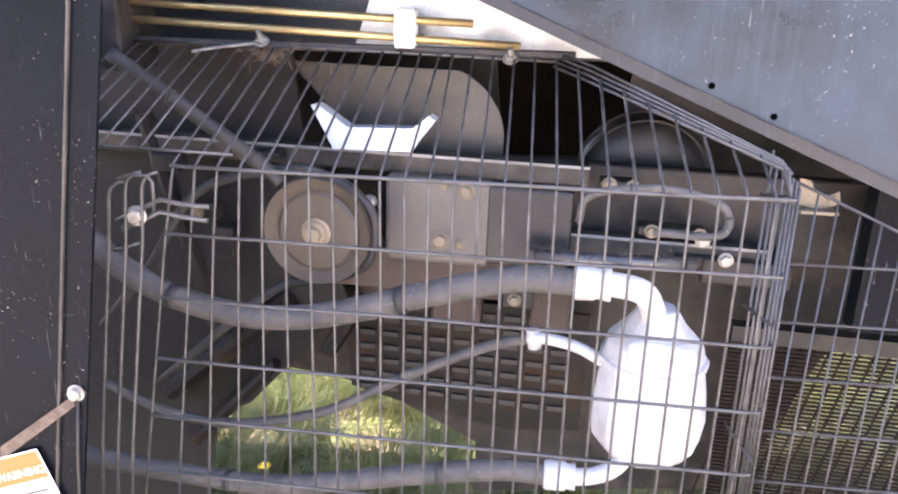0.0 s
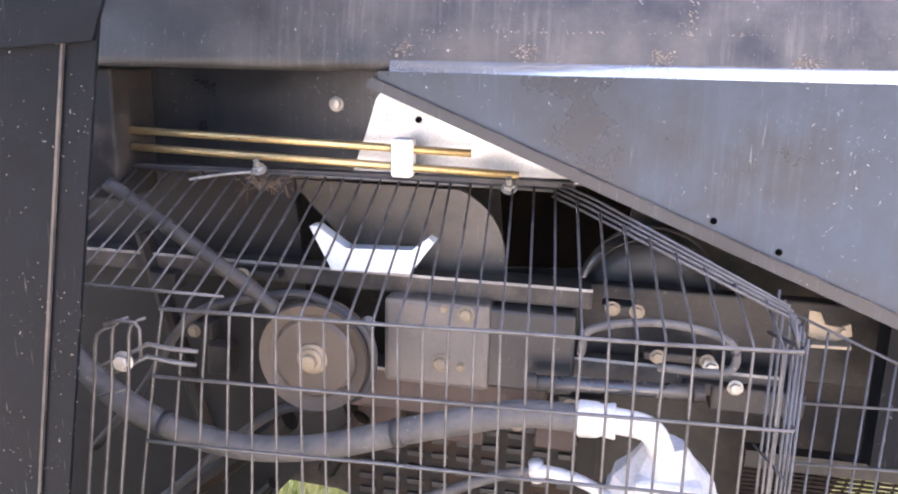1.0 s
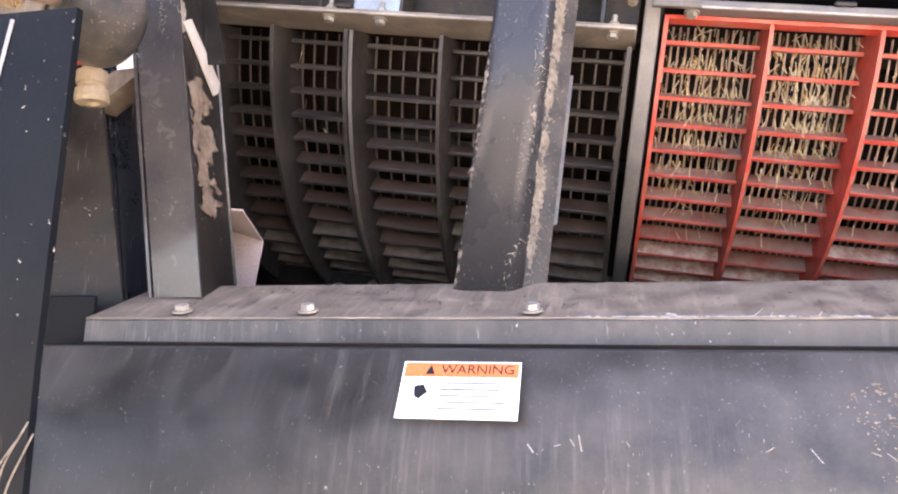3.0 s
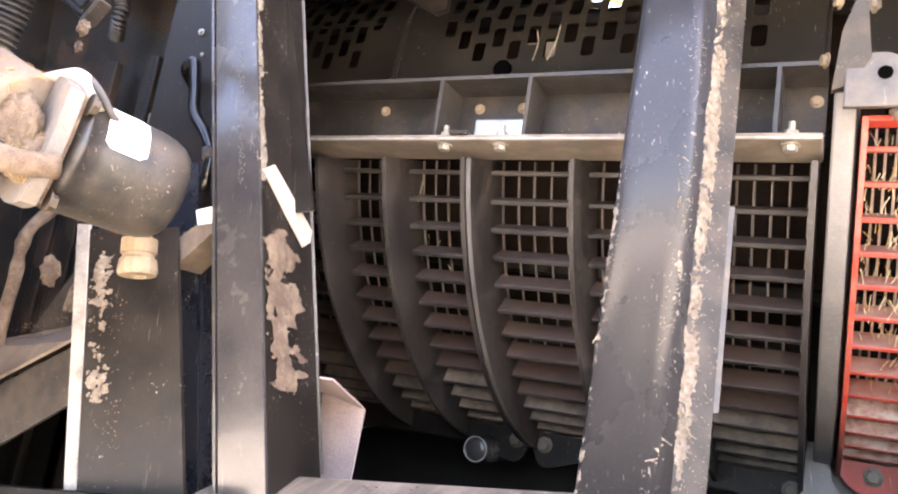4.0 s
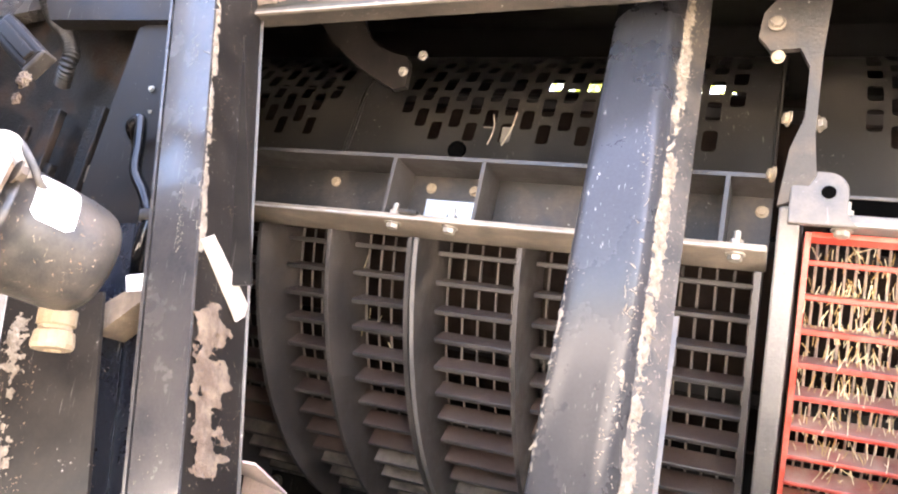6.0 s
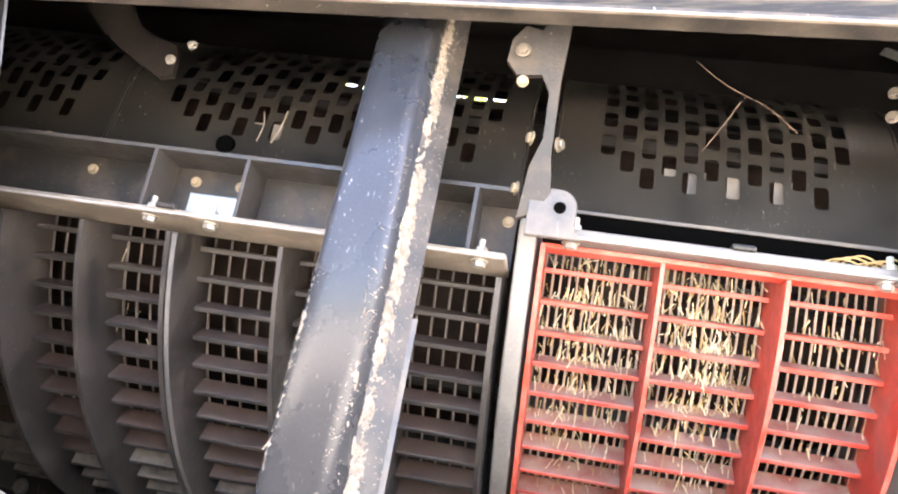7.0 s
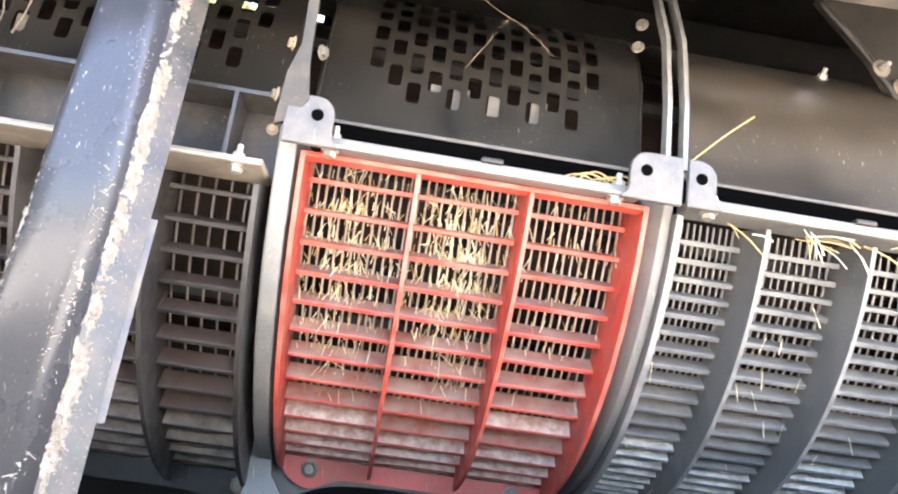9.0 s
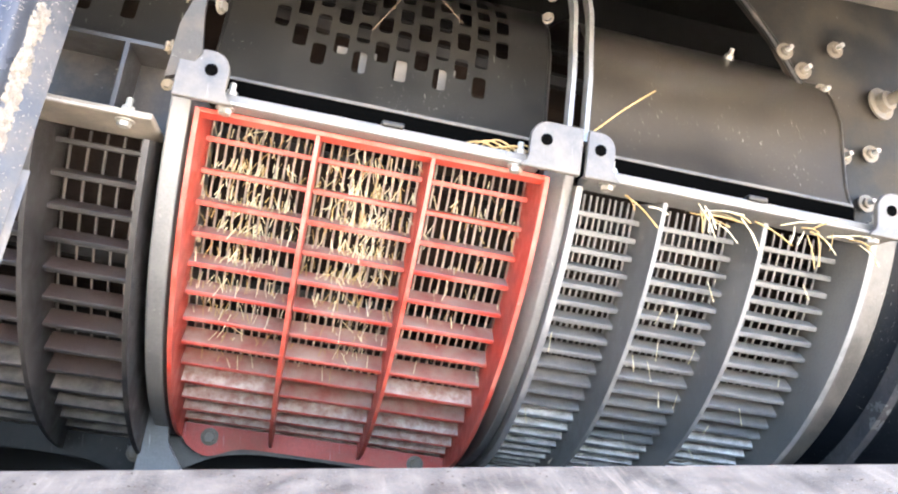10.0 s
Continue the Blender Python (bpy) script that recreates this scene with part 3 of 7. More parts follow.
extrude(bm, [(lean_x(0.1) - 0.037, 1.0455, 0.1), (lean_x(1.29) - 0.037, 1.0455, 1.29), (lean_x(1.29) - 0.034, 1.0455, 1.29), (lean_x(0.1) - 0.034, 1.0455, 0.1)], (0, 0, 0), (0, 0.004, 0))
part("seam", bm, M_DUSTY, PIL, "worn bright seam")
UPP = thing("slotted_plate", "black painted steel upper pillar plate with slots", "machine panel")
bm = bmesh.new()
extrude(bm, [(lean_x(1.27) + 0.004, 1.035, 1.27), (0.014, 1.035, 1.328), (0.018, 1.035, 1.43), (0.033, 1.035, 1.66), (-0.028, 1.035, 1.66), (-0.12, 1.035, 1.50), (-0.50, 1.035, 1.10), (-0.50, 1.035, 1.0), (lean_x(1.27) - 0.16, 1.035, 1.255)], (0, 0, 0), (0, 0.006, 0))
part("sheet", bm, M_PILLAR, UPP)
for x, z in ((-0.041, 1.455), (-0.049, 1.391)):
    bm = bmesh.new()
    box(bm, (x - 0.010, 1.0335, z - 0.006), (x + 0.010, 1.037, z + 0.006), bevel=0.003)
    part("slot", bm, M_HOLE, UPP)


def sticker(x, y, z, w, h, slope, roll=0.0, ink=M_INK):
    """A warning sticker: x, y, z of its top left corner; slope: how it lies against the sheet, in degrees."""
    m = pose(x, y, z, 90 + slope, 0, 0) @ pose(0, 0, 0, 0, 0, roll)
    th = thing("warning_sticker", "white warning sticker with an orange header stuck on black steel", "sticker", m=m)
    bm = bmesh.new()
    extrude(bm, [(0, 0, 0), (w, 0, 0), (w, -h, 0), (0, -h, 0)], (0, 0, 0), (0, 0, 0.0008))
    part("backing", bm, M_LABEL, th)
    bm = bmesh.new()
    extrude(bm, [(0.002, -0.002, 0.0008), (w - 0.002, -0.002, 0.0008), (w - 0.002, -h * 0.28, 0.0008), (0.002, -h * 0.28, 0.0008)], (0, 0, 0), (0, 0, 0.0006))
    part("header", bm, M_ORANGE, th, "orange header band")
    cu = bpy.data.curves.new("word", "FONT")
    cu.body, cu.size, cu.align_x = "WARNING", min(h * 0.23, w * 0.135), "LEFT"
    tmp = new("tmp", cu)
    me = bpy.data.meshes.new_from_object(tmp.evaluated_get(bpy.context.evaluated_depsgraph_get()))
    bpy.data.objects.remove(tmp)
    me.materials.clear()
    me.materials.append(ink)
    share("word", me, th, pose(w * 0.33, -h * 0.225, 0.0018), "the word WARNING")
    bm = bmesh.new()
    extrude(bm, [(w * 0.2, -h * 0.24, 0.0016), (w * 0.28, -h * 0.24, 0.0016), (w * 0.24, -h * 0.06, 0.0016)], (0, 0, 0), (0, 0, 0.0004))
    part("triangle", bm, M_INK, th)
    bm = bmesh.new()
    extrude(bm, [(w * 0.12, -h * 0.45, 0.001), (w * 0.2, -h * 0.42, 0.001), (w * 0.24, -h * 0.55, 0.001), (w * 0.17, -h * 0.68, 0.001), (w * 0.13, -h * 0.62, 0.001)], (0, 0, 0), (0, 0, 0.0005))
    part("symbol", bm, M_INK, th)
    for k in range(5):
        bm = bmesh.new()
        z0 = -h * (0.38 + 0.11 * k)
        extrude(bm, [(w * 0.34, z0, 0.001), (w * (0.9 - 0.07 * (k % 3)), z0, 0.001), (w * (0.9 - 0.07 * (k % 3)), z0 - h * 0.025, 0.001), (w * 0.34, z0 - h * 0.025, 0.001)], (0, 0, 0), (0, 0, 0.0004))
        part("text_line", bm, M_RING, th)
    return th


sticker(0.149, 1.4335, 1.4215, 0.126, 0.070, -37.9)
sticker(-0.293, 1.0440, 0.553, 0.118, 0.15, 0, 20, M_LABEL)

b = alone("pillar_bolt", bmesh.new(), M_ZINC, "bright bolt head on the black pillar", "bolt")
b.data = BOLT_BIG
b.matrix_world = facing((-0.119, 1.049, 0.678), (0, -1, 0)) @ Matrix.Scale(0.65, 4)

# ---- wire guard cage ----
CAGE = thing("guard_cage", "galvanised steel wire guard cage over the drive, with dust", "guard cage")
FRONT, TOPZ, REAR, REARZ, CORNER = 1.167, 0.955, 1.442, 1.082, 0.740


def wire(path, r=0.0018, parent=CAGE):
    bm = bmesh.new()
    tube(bm, path, r, 6)
    return part("wire", bm, M_WIRE, parent, smooth=True)


def wire_x(i):
    """The front wires stand a little wider towards the free corner."""
    return -0.0275 + 0.0297 * i + 0.000055 * i * i


def rear_y(x):
    """Where the top mesh ends, along the slanted panel edge."""
    return REAR if x < 0.44 else max(FRONT + 0.02, REAR - (x - 0.44) * 0.78)


def top_z(y):
    return TOPZ + (REARZ - TOPZ) * (y - FRONT) / (REAR - FRONT)


def fan(x, z):
    """The wires near the hinges are splayed outwards lower down."""
    return -0.17 * (TOPZ - z) * max(0.0, 1 - (x + 0.03) / 0.22) ** 2


for i in range(-8, 25):
    x = wire_x(i)
    yr = rear_y(x)
    jig = random.uniform(-0.002, 0.002)
    slant = 0.022 * max(0.0, 1 - (x + 0.2) / 0.5) - (0.01 if x > 0.3 else 0.0)
    if i < 0:
        wire([(x + 0.002, FRONT + 0.026, top_z(FRONT + 0.026) - 0.004), (x + slant * 0.5 + jig, 1.30, top_z(1.30) - 0.001), (x + slant, yr, top_z(yr))])
        continue
    down = [(x + fan(x, z) + jig * (1 - abs(z - 0.7)), FRONT, z) for z in (0.40, 0.55, 0.70, 0.85)]
    wire(down + [(x, FRONT, TOPZ - 0.014), (x, FRONT + 0.003, TOPZ - 0.005), (x, FRONT + 0.012, TOPZ), (x + slant, yr, top_z(yr) + (0.008 if x > 0.44 else 0.0))])
wire([(-0.17, FRONT + 0.030, TOPZ + 0.010), (0.046, FRONT + 0.021, TOPZ + 0.008)], 0.0024)
for k in range(7):
    z = TOPZ - 0.005 - 0.0915 * k
    left = -0.027 + fan(-0.027, z)
    pts = [(left, FRONT - 0.004, z)]
    for n in range(1, 6):
        x = left + (CORNER - 0.012 - left) * n / 5
        pts.append((x, FRONT - 0.004, z - 0.004 * (k > 0) * n / 5 + random.uniform(-0.001, 0.001)))
    wire(pts + [(CORNER - 0.003, FRONT - 0.001, pts[-1][2]), (CORNER, FRONT + 0.010, pts[-1][2])] + ([(CORNER, 1.32, pts[-1][2] - 0.03)] if k == 0 else []), 0.0024 if k else 0.0028)
for y in (1.167, 1.183, 1.199, 1.217, 1.240, 1.268, 1.296):
    wire([(CORNER + 0.003, y, 0.40), (CORNER + random.uniform(-0.002, 0.002), y, TOPZ + 0.010 + 0.16 * (y - FRONT))])
for z in (0.79, 0.60):
    wire([(CORNER - 0.003, FRONT, z), (CORNER - 0.003, 1.32, z - 0.03)])
wire([(-0.26, REAR + 0.002, REARZ + 0.004), (0.10, REAR + 0.002, REARZ + 0.002), (0.45, REAR + 0.002, REARZ - 0.005)], 0.003)
for d in (0.0, 0.010, 0.019, 0.028):
    wire([(0.448 + d * 0.5, REAR - 0.006, REARZ - 0.012 + d * 0.6), (0.490 + d * 0.6, REAR - 0.045, REARZ - 0.024 + d * 0.6), (CORNER - 0.004, FRONT + 0.020 + d * 1.6, TOPZ + 0.022 + d * 0.2)], 0.0022)
for k in range(4):
    wire([(CORNER - 0.006 + 0.003 * k, FRONT + 0.012 * k, TOPZ - 0.01), (CORNER - 0.012, FRONT + 0.012 + 0.012 * k, TOPZ + 0.028)], 0.0022)
for x, z in ((-0.003, 1.090), (0.384, 1.078)):
    share("bolt", BOLT_STUD, CAGE, facing((x, REAR - 0.004, z), (0, -0.6, 0.8)), "bright bolt with washer")
# a loose stick and a tuft of hay caught on the top mesh
bm = bmesh.new()
tube(bm, [(-0.112, 1.425, 1.073), (-0.06, 1.43, 1.082), (-0.012, 1.435, 1.088)], 0.0022, 6)
alone("stick", bm, M_EDGE, "pale dry stick lying on the cage's top mesh", "stick")
bm = bmesh.new()
rng = random.Random(52)
for k in range(60):
    p = Vector((0.012 + rng.gauss(0, 0.020), 1.432 + rng.uniform(-0.01, 0.006), 1.074 + rng.gauss(0, 0.006)))
    d = Vector((rng.uniform(-1, 1), rng.uniform(-0.3, 0.3), rng.uniform(-1.1, 0.5))).normalized() * rng.uniform(0.008, 0.028)
    tube(bm, [p, p + d * 0.5 + Vector((0, 0, -0.002)), p + d], rng.uniform(0.0004, 0.0010), 4)
alone("hay_tuft", bm, M_BROWN, "tangled brown hay caught on the cage wires", "hay", kind="stuff")
# hinge loops and latch at the cage's side
for x, z in ((-0.090, 0.930), (-0.067, 0.943), (-0.045, 0.944)):
    wire([(x - 0.068, 1.12, 0.40), (x - 0.050, 1.12, 0.56), (x - 0.006, 1.12, 0.86), (x, 1.12, z - 0.016), (x + 0.003, 1.12, z - 0.004), (x + 0.012, 1.121, z + 0.004), (x + 0.020, 1.126, z + 0.006)], 0.0022)
wire([(-0.076, 1.119, 0.940), (-0.060, 1.119, 0.946), (-0.036, 1.119, 0.946), (-0.030, 1.119, 0.938), (-0.031, 1.119, 0.90)], 0.0022)
wire([(-0.092, 1.122, 0.845), (-0.070, 1.122, 0.853), (-0.055, 1.122, 0.858)], 0.0022)
wire([(-0.086, 1.125, 0.884), (-0.055, 1.13, 0.900), (-0.033, 1.14, 0.911), (-0.006, 1.145, 0.905), (0.027, 1.15, 0.902)], 0.0034)
wire([(-0.079, 1.125, 0.874), (-0.055, 1.13, 0.885), (-0.035, 1.14, 0.895), (-0.004, 1.145, 0.888), (0.024, 1.15, 0.884)], 0.0034)
share("bolt", BOLT_BIG, CAGE, facing((-0.057, 1.124, 0.893), (0, -1, 0)) @ Matrix.Scale(0.75, 4), "bright latch bolt")

SIDE_GUARD = thing("side_guard", "galvanised wire mesh guard panel beside the cage", "guard cage")
for i in range(20):
    x = 0.788 + 0.0300 * i
    wire([(x - 0.010, 1.335, 0.05), (x + random.uniform(-0.002, 0.002), 1.335, 0.938 - (x - 0.788) * 0.44)], 0.0016, SIDE_GUARD)
for k in range(8):
    z = 0.820 - 0.0885 * k
    wire([(0.775, 1.3315, z), (1.36, 1.3315, z + 0.006)], 0.0022, SIDE_GUARD)
wire([(0.770, 1.333, 0.945), (1.36, 1.333, 0.688)], 0.0022, SIDE_GUARD)

bm = bmesh.new()
extrude(bm, [(-0.122, 1.044, 0.660), (-0.117, 1.044, 0.679), (-0.235, 1.044, 0.589), (-0.237, 1.044, 0.568)], (0, 0, 0), (0, 0.005, 0))
part("diagonal_edge", bm, M_BROWN, PIL, "rusty diagonal sheet edge")
bm = bmesh.new()
tube(bm, [(-0.117, 1.046, 0.668), (-0.128, 1.046, 0.58), (-0.140, 1.046, 0.45)], 0.0016, 6)
part("lower_edge", bm, M_DUSTY, PIL, "dusty edge of the lower sheet", smooth=True)

# ---- rotor housing: everything below is laid out along the rotor's axis, which slopes 8 degrees ----
LOC = pose(0, 0, -0.25, 0, 7.97, 0)
ROUND = (2.485, 2.405, 0.600)  # y, w and radius of the red and grey grates' outer face
ROUND_DARK = (2.498, 2.375, 0.622)  # the same of the dark grates


def arc(deg, inset=0.0, c=ROUND):
    """y and w at an angle below the horizontal, so far inside the outer face."""
    a = radians(deg)
    return c[0] - (c[2] - inset) * math.cos(a), c[1] - (c[2] - inset) * math.sin(a)


def rib(bm, x0, x1, i_out, i_in, a0, a1, n=26, c=ROUND):
    """A curved plate round the rotor's axis; i_in: its inner inset, or a function of the angle."""
    rows = []
    for k in range(n + 1):
        a = a0 + (a1 - a0) * k / n
        yo, wo = arc(a, i_out, c)
        yi, wi = arc(a, i_in(a) if callable(i_in) else i_in, c)
        rows.append([bm.verts.new(p) for p in ((x0, yo, wo), (x1, yo, wo), (x1, yi, wi), (x0, yi, wi))])
    for p, q in zip(rows, rows[1:]):
        for k in range(4):
            bm.faces.new((p[k], p[(k + 1) % 4], q[(k + 1) % 4], q[k]))
    bm.faces.new(rows[0][::-1])
    bm.faces.new(rows[-1])
    return bm


def bar_mesh(name, width, thick, depth, mat, side_mat):
    bm = bmesh.new()
    b = 0.0016
    prof = [(0, -thick / 2 + b), (b, -thick / 2), (depth, -thick / 2 * 0.8), (depth, thick / 2 * 0.8), (b, thick / 2), (0, thick / 2 - b)]
    extrude(bm, [(0, p, q) for p, q in prof], (0, 0, 0), (width, 0, 0))
    bmesh.ops.recalc_face_normals(bm, faces=bm.faces)
    me = bpy.data.meshes.new(name)
    bm.to_mesh(me)
    bm.free()
    me.materials.append(mat)
    me.materials.append(side_mat)
    for p in me.polygons:
        p.material_index = 1 if abs(p.normal.z) > 0.9 else 0
    return me


def concave(label, cols, rows, first, pitch, wires, rib_t, bar_t, bar_d, inset, rib_mat, bar_mat, wire_mat, edge_t, side_mat, edge_mat, a0, a1, c=ROUND, wire_r=0.0024, low_mat=None):
    """A grate: curved ribs at cols, bars every pitch degrees from first, rods behind them. inset: how deep the bars lie below
    the ribs' outer edge, as a constant and a share that fades towards the foot."""
    def deep(a):
        return inset[0] + inset[1] * math.cos(radians(a))

    th = thing("concave", label, "concave grate", "concave grates round the rotor", m=LOC)
    for i, x in enumerate(cols):
        t = edge_t if i in (0, len(cols) - 1) else rib_t
        bm = bmesh.new()
        off = 0 if i == 0 else -t if i == len(cols) - 1 else -t / 2
        rib(bm, x + off, x + off + t, 0.0, lambda a: deep(a) + bar_d + 0.012, a0, a1, 30, c)
        ob = part("rib", bm, rib_mat, th)
        ob.data.materials.append(edge_mat)
        for p in ob.data.polygons:
            p.material_index = 1 if p.index % 4 == 0 else 0
    last = first + pitch * (rows - 1)
    bm = bmesh.new()
    spread = [a0 + (last + 1.5 - a0) * s / 20 for s in range(21)]
    tube(bm, [(0, *arc(a, deep(a) + bar_d + 0.001, c)) for a in spread], wire_r, 5)
    bmesh.ops.recalc_face_normals(bm, faces=bm.faces)
    rod = bpy.data.meshes.new("rod")
    bm.to_mesh(rod)
    bm.free()
    rod.materials.append(wire_mat)
    for c0, c1 in zip(cols, cols[1:]):
        w = c1 - c0 - rib_t
        me = bar_mesh("bar", w, bar_t, bar_d, bar_mat, side_mat)
        # lower rows: real dust plus brightness that the light doesn't bring
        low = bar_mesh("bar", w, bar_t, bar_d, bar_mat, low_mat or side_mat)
        for k in range(rows):
            a = first + pitch * k
            y, z = arc(a, deep(a), c)
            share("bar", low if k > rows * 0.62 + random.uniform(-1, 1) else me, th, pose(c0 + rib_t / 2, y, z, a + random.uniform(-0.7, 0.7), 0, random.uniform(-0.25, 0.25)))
        for j in range(wires):
            x = c0 + (c1 - c0) * (j + 0.5) / wires + random.uniform(-0.0008, 0.0008)
            share("rod", rod, th, pose(x, 0, 0))
    return th


RED_COLS = (0.153, 0.323, 0.489, 0.662)
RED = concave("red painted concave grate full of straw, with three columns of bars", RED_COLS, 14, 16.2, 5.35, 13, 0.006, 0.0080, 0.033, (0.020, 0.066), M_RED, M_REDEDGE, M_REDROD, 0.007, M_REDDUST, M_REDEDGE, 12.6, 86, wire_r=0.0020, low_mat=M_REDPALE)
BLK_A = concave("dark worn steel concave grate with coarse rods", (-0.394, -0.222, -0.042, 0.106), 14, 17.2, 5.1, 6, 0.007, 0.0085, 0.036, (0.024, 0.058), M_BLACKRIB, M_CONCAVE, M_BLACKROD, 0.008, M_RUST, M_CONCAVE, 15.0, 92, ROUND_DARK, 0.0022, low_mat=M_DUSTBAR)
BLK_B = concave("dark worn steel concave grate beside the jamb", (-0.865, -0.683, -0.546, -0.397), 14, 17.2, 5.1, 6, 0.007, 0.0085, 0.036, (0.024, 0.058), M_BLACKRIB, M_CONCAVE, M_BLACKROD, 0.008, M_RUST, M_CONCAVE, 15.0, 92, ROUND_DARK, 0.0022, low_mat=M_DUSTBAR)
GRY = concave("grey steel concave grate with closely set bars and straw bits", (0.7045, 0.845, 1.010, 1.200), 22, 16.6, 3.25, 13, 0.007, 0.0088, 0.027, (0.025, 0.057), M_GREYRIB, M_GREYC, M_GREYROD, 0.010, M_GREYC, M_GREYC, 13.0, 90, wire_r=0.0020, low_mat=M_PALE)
bm = bmesh.new()
rib(bm, -0.3935, -0.3865, -0.0015, 0.004, 15.2, 78, 30, ROUND_DARK)
part("worn_edge", bm, M_RAILG, BLK_A, "pale worn edge at the joint")
bm = bmesh.new()
box(bm, (0.160, 1.897, 2.2675), (0.655, 1.925, 2.2745), bevel=0.0015)
part("top_bar", bm, M_REDEDGE, RED, "bright red top bar")


# rings between the grates, with their ears
def ring(x0, x1, label, ears, top=9.5, slant=0.0, out_=0.018, mat=M_RINGL):
    th = thing("support_ring", label, "support ring", "support rings of the rotor housing", m=LOC)
    bm = bmesh.new()
    rib(bm, x0, x1, out_, 0.16, top, 92, 30)
    if slant:
        for v in bm.verts:
            outer = math.hypot(v.co.y - ROUND[0], v.co.z - ROUND[1]) > ROUND[2] - 0.05
            if not outer:
                v.co.y, v.co.z = (q + (p - q) * 0.81 for p, q in zip(v.co.yz, ROUND))
        side_x = x0 if slant < 0 else x1
        flank = bmesh.new()
        rows = [[flank.verts.new(p) for p in ((side_x, *arc(a, out_ + 0.0015)), (side_x + slant, *arc(a, 0.058)), (side_x, *arc(a, 0.10)))] for a in (top + (92 - top) * k / 30 for k in range(31))]
        for p, q in zip(rows, rows[1:]):
            for k in range(3):
                flank.faces.new((p[k], p[(k + 1) % 3], q[(k + 1) % 3], q[k]))
        flank.faces.new(rows[0][::-1])
        flank.faces.new(rows[-1])
        part("flank", flank, M_RINGL, th, "sloping grey flank")
    ob = part("band", bm, mat, th)
    mod = ob.modifiers.new("rounding", "BEVEL")
    mod.width, mod.segments, mod.limit_method = 0.003, 2, "ANGLE"
    for x, side, root in ears:
        bm = bmesh.new()
        tip, high, low, r = x + side * 0.023, 2.337, 2.266, 0.026
        out = [(root, low), (root, high)]
        for k in range(9):
            a = radians(90 - 90 * k / 8)
            out.append((tip + side * (r * math.cos(a) - r), high - r + r * math.sin(a)))
        out += [(tip, low + 0.018), (tip + side * 0.003, low + 0.010), (tip + side * 0.010, low + 0.004), (tip + side * 0.012, low)]
        extrude(bm, [(p[0], 1.846, p[1]) for p in out], (0, 0, 0), (0, 0.010, 0))
        ear = part("ear", bm, M_RING, th)
        mod = ear.modifiers.new("rounding", "BEVEL")
        mod.width, mod.segments, mod.limit_method = 0.002, 2, "ANGLE"
        bm = bmesh.new()
        cylinder(bm, (x, 1.8447, 2.309), (x, 1.8565, 2.309), 0.0085, 16)
        part("hole", bm, M_HOLE, ear)
    return th


RING_A = ring(0.119, 0.146, "grey cast support ring with a drilled ear", ((0.1735, 1, 0.130),), slant=0.005, out_=0.002)
bm = bmesh.new()
extrude(bm, [(x, 2.33, w) for x, w in ((0.106, 1.86), (0.138, 1.86), (0.148, 1.80), (0.19, 1.745), (0.19, 1.725), (0.10, 1.725))], (0, 0, 0), (0, 0.012, 0))
part("leg", bm, M_RINGL, RING_A, "pale splayed leg")
RING_B = ring(0.688, 0.704, "grey cast support ring with two drilled ears", ((0.636, -1, 0.690), (0.716, 1, 0.697)), 6.0, -0.022)
ring(1.206, 1.248, "grey cast support ring at the end of the housing", ((1.180, -1, 1.226),), mat=M_RING)

# rails on top of the grates
def rail(x0, x1, w0, w1, y0, y1, label, mat=M_RAILG):
    th = thing("top_rail", label, "rail", "top rails of the grates", m=LOC)
    bm = bmesh.new()
    box(bm, (x0, y0, w0), (x1, y1, w1), bevel=0.003)
    part("flat", bm, mat, th)
    bm = bmesh.new()
    box(bm, (x0 + 0.002, y0 - 0.0015, w0 + 0.001), (x1 - 0.002, y0 + 0.001, w0 + 0.0045), bevel=0.001)
    part("worn_edge", bm, M_EDGE, th, "pale worn front edge")
    xm = x0 + (x1 - x0) * 0.52
    bm = bmesh.new()
    box(bm, (xm - 0.016, y0 - 0.006, w1 - 0.002), (xm + 0.016, y0 + 0.012, w1 + 0.006), bevel=0.003)
    part("stop", bm, M_DARK, th, "small dark stop")
    return th


rail(0.185, 0.640, 2.276, 2.292, 1.872, 1.935, "pale grey steel rail above the red grate")
rail(0.715, 1.215, 2.276, 2.292, 1.872, 1.935, "pale grey steel rail above the grey grate")
rail(-0.95, 0.110, 2.232, 2.242, 1.868, 1.965, "dusty steel rail above the dark grate", M_RAILDUST)

# box channel above the dark grate
BOX = thing("box_channel", "dark steel channel with webs and yellow bolts above the dark grate", "channel", m=LOC)
bm = bmesh.new()
box(bm, (-0.95, 1.958, 2.242), (0.11, 1.964, 2.345))
part("back", bm, M_DARK, BOX)
bm = bmesh.new()
box(bm, (-0.95, 1.885, 2.340), (0.11, 1.964, 2.346))
part("flange", bm, M_SHEETG, BOX)
for x in (-0.452, -0.300, 0.052):
    bm = bmesh.new()
    box(bm, (x - 0.003, 1.885, 2.242), (x + 0.003, 1.958, 2.340))
    part("web", bm, M_SHEETG, BOX)
for x in (-0.597, -0.413, -0.336, 0.097):
    share("bolt", BOLT_GOLD, BOX, facing((x, 1.957, 2.318), (0, -1, 0), x * 100) @ Matrix.Scale(0.85, 4), "yellow zinc bolt")
bm = bmesh.new()
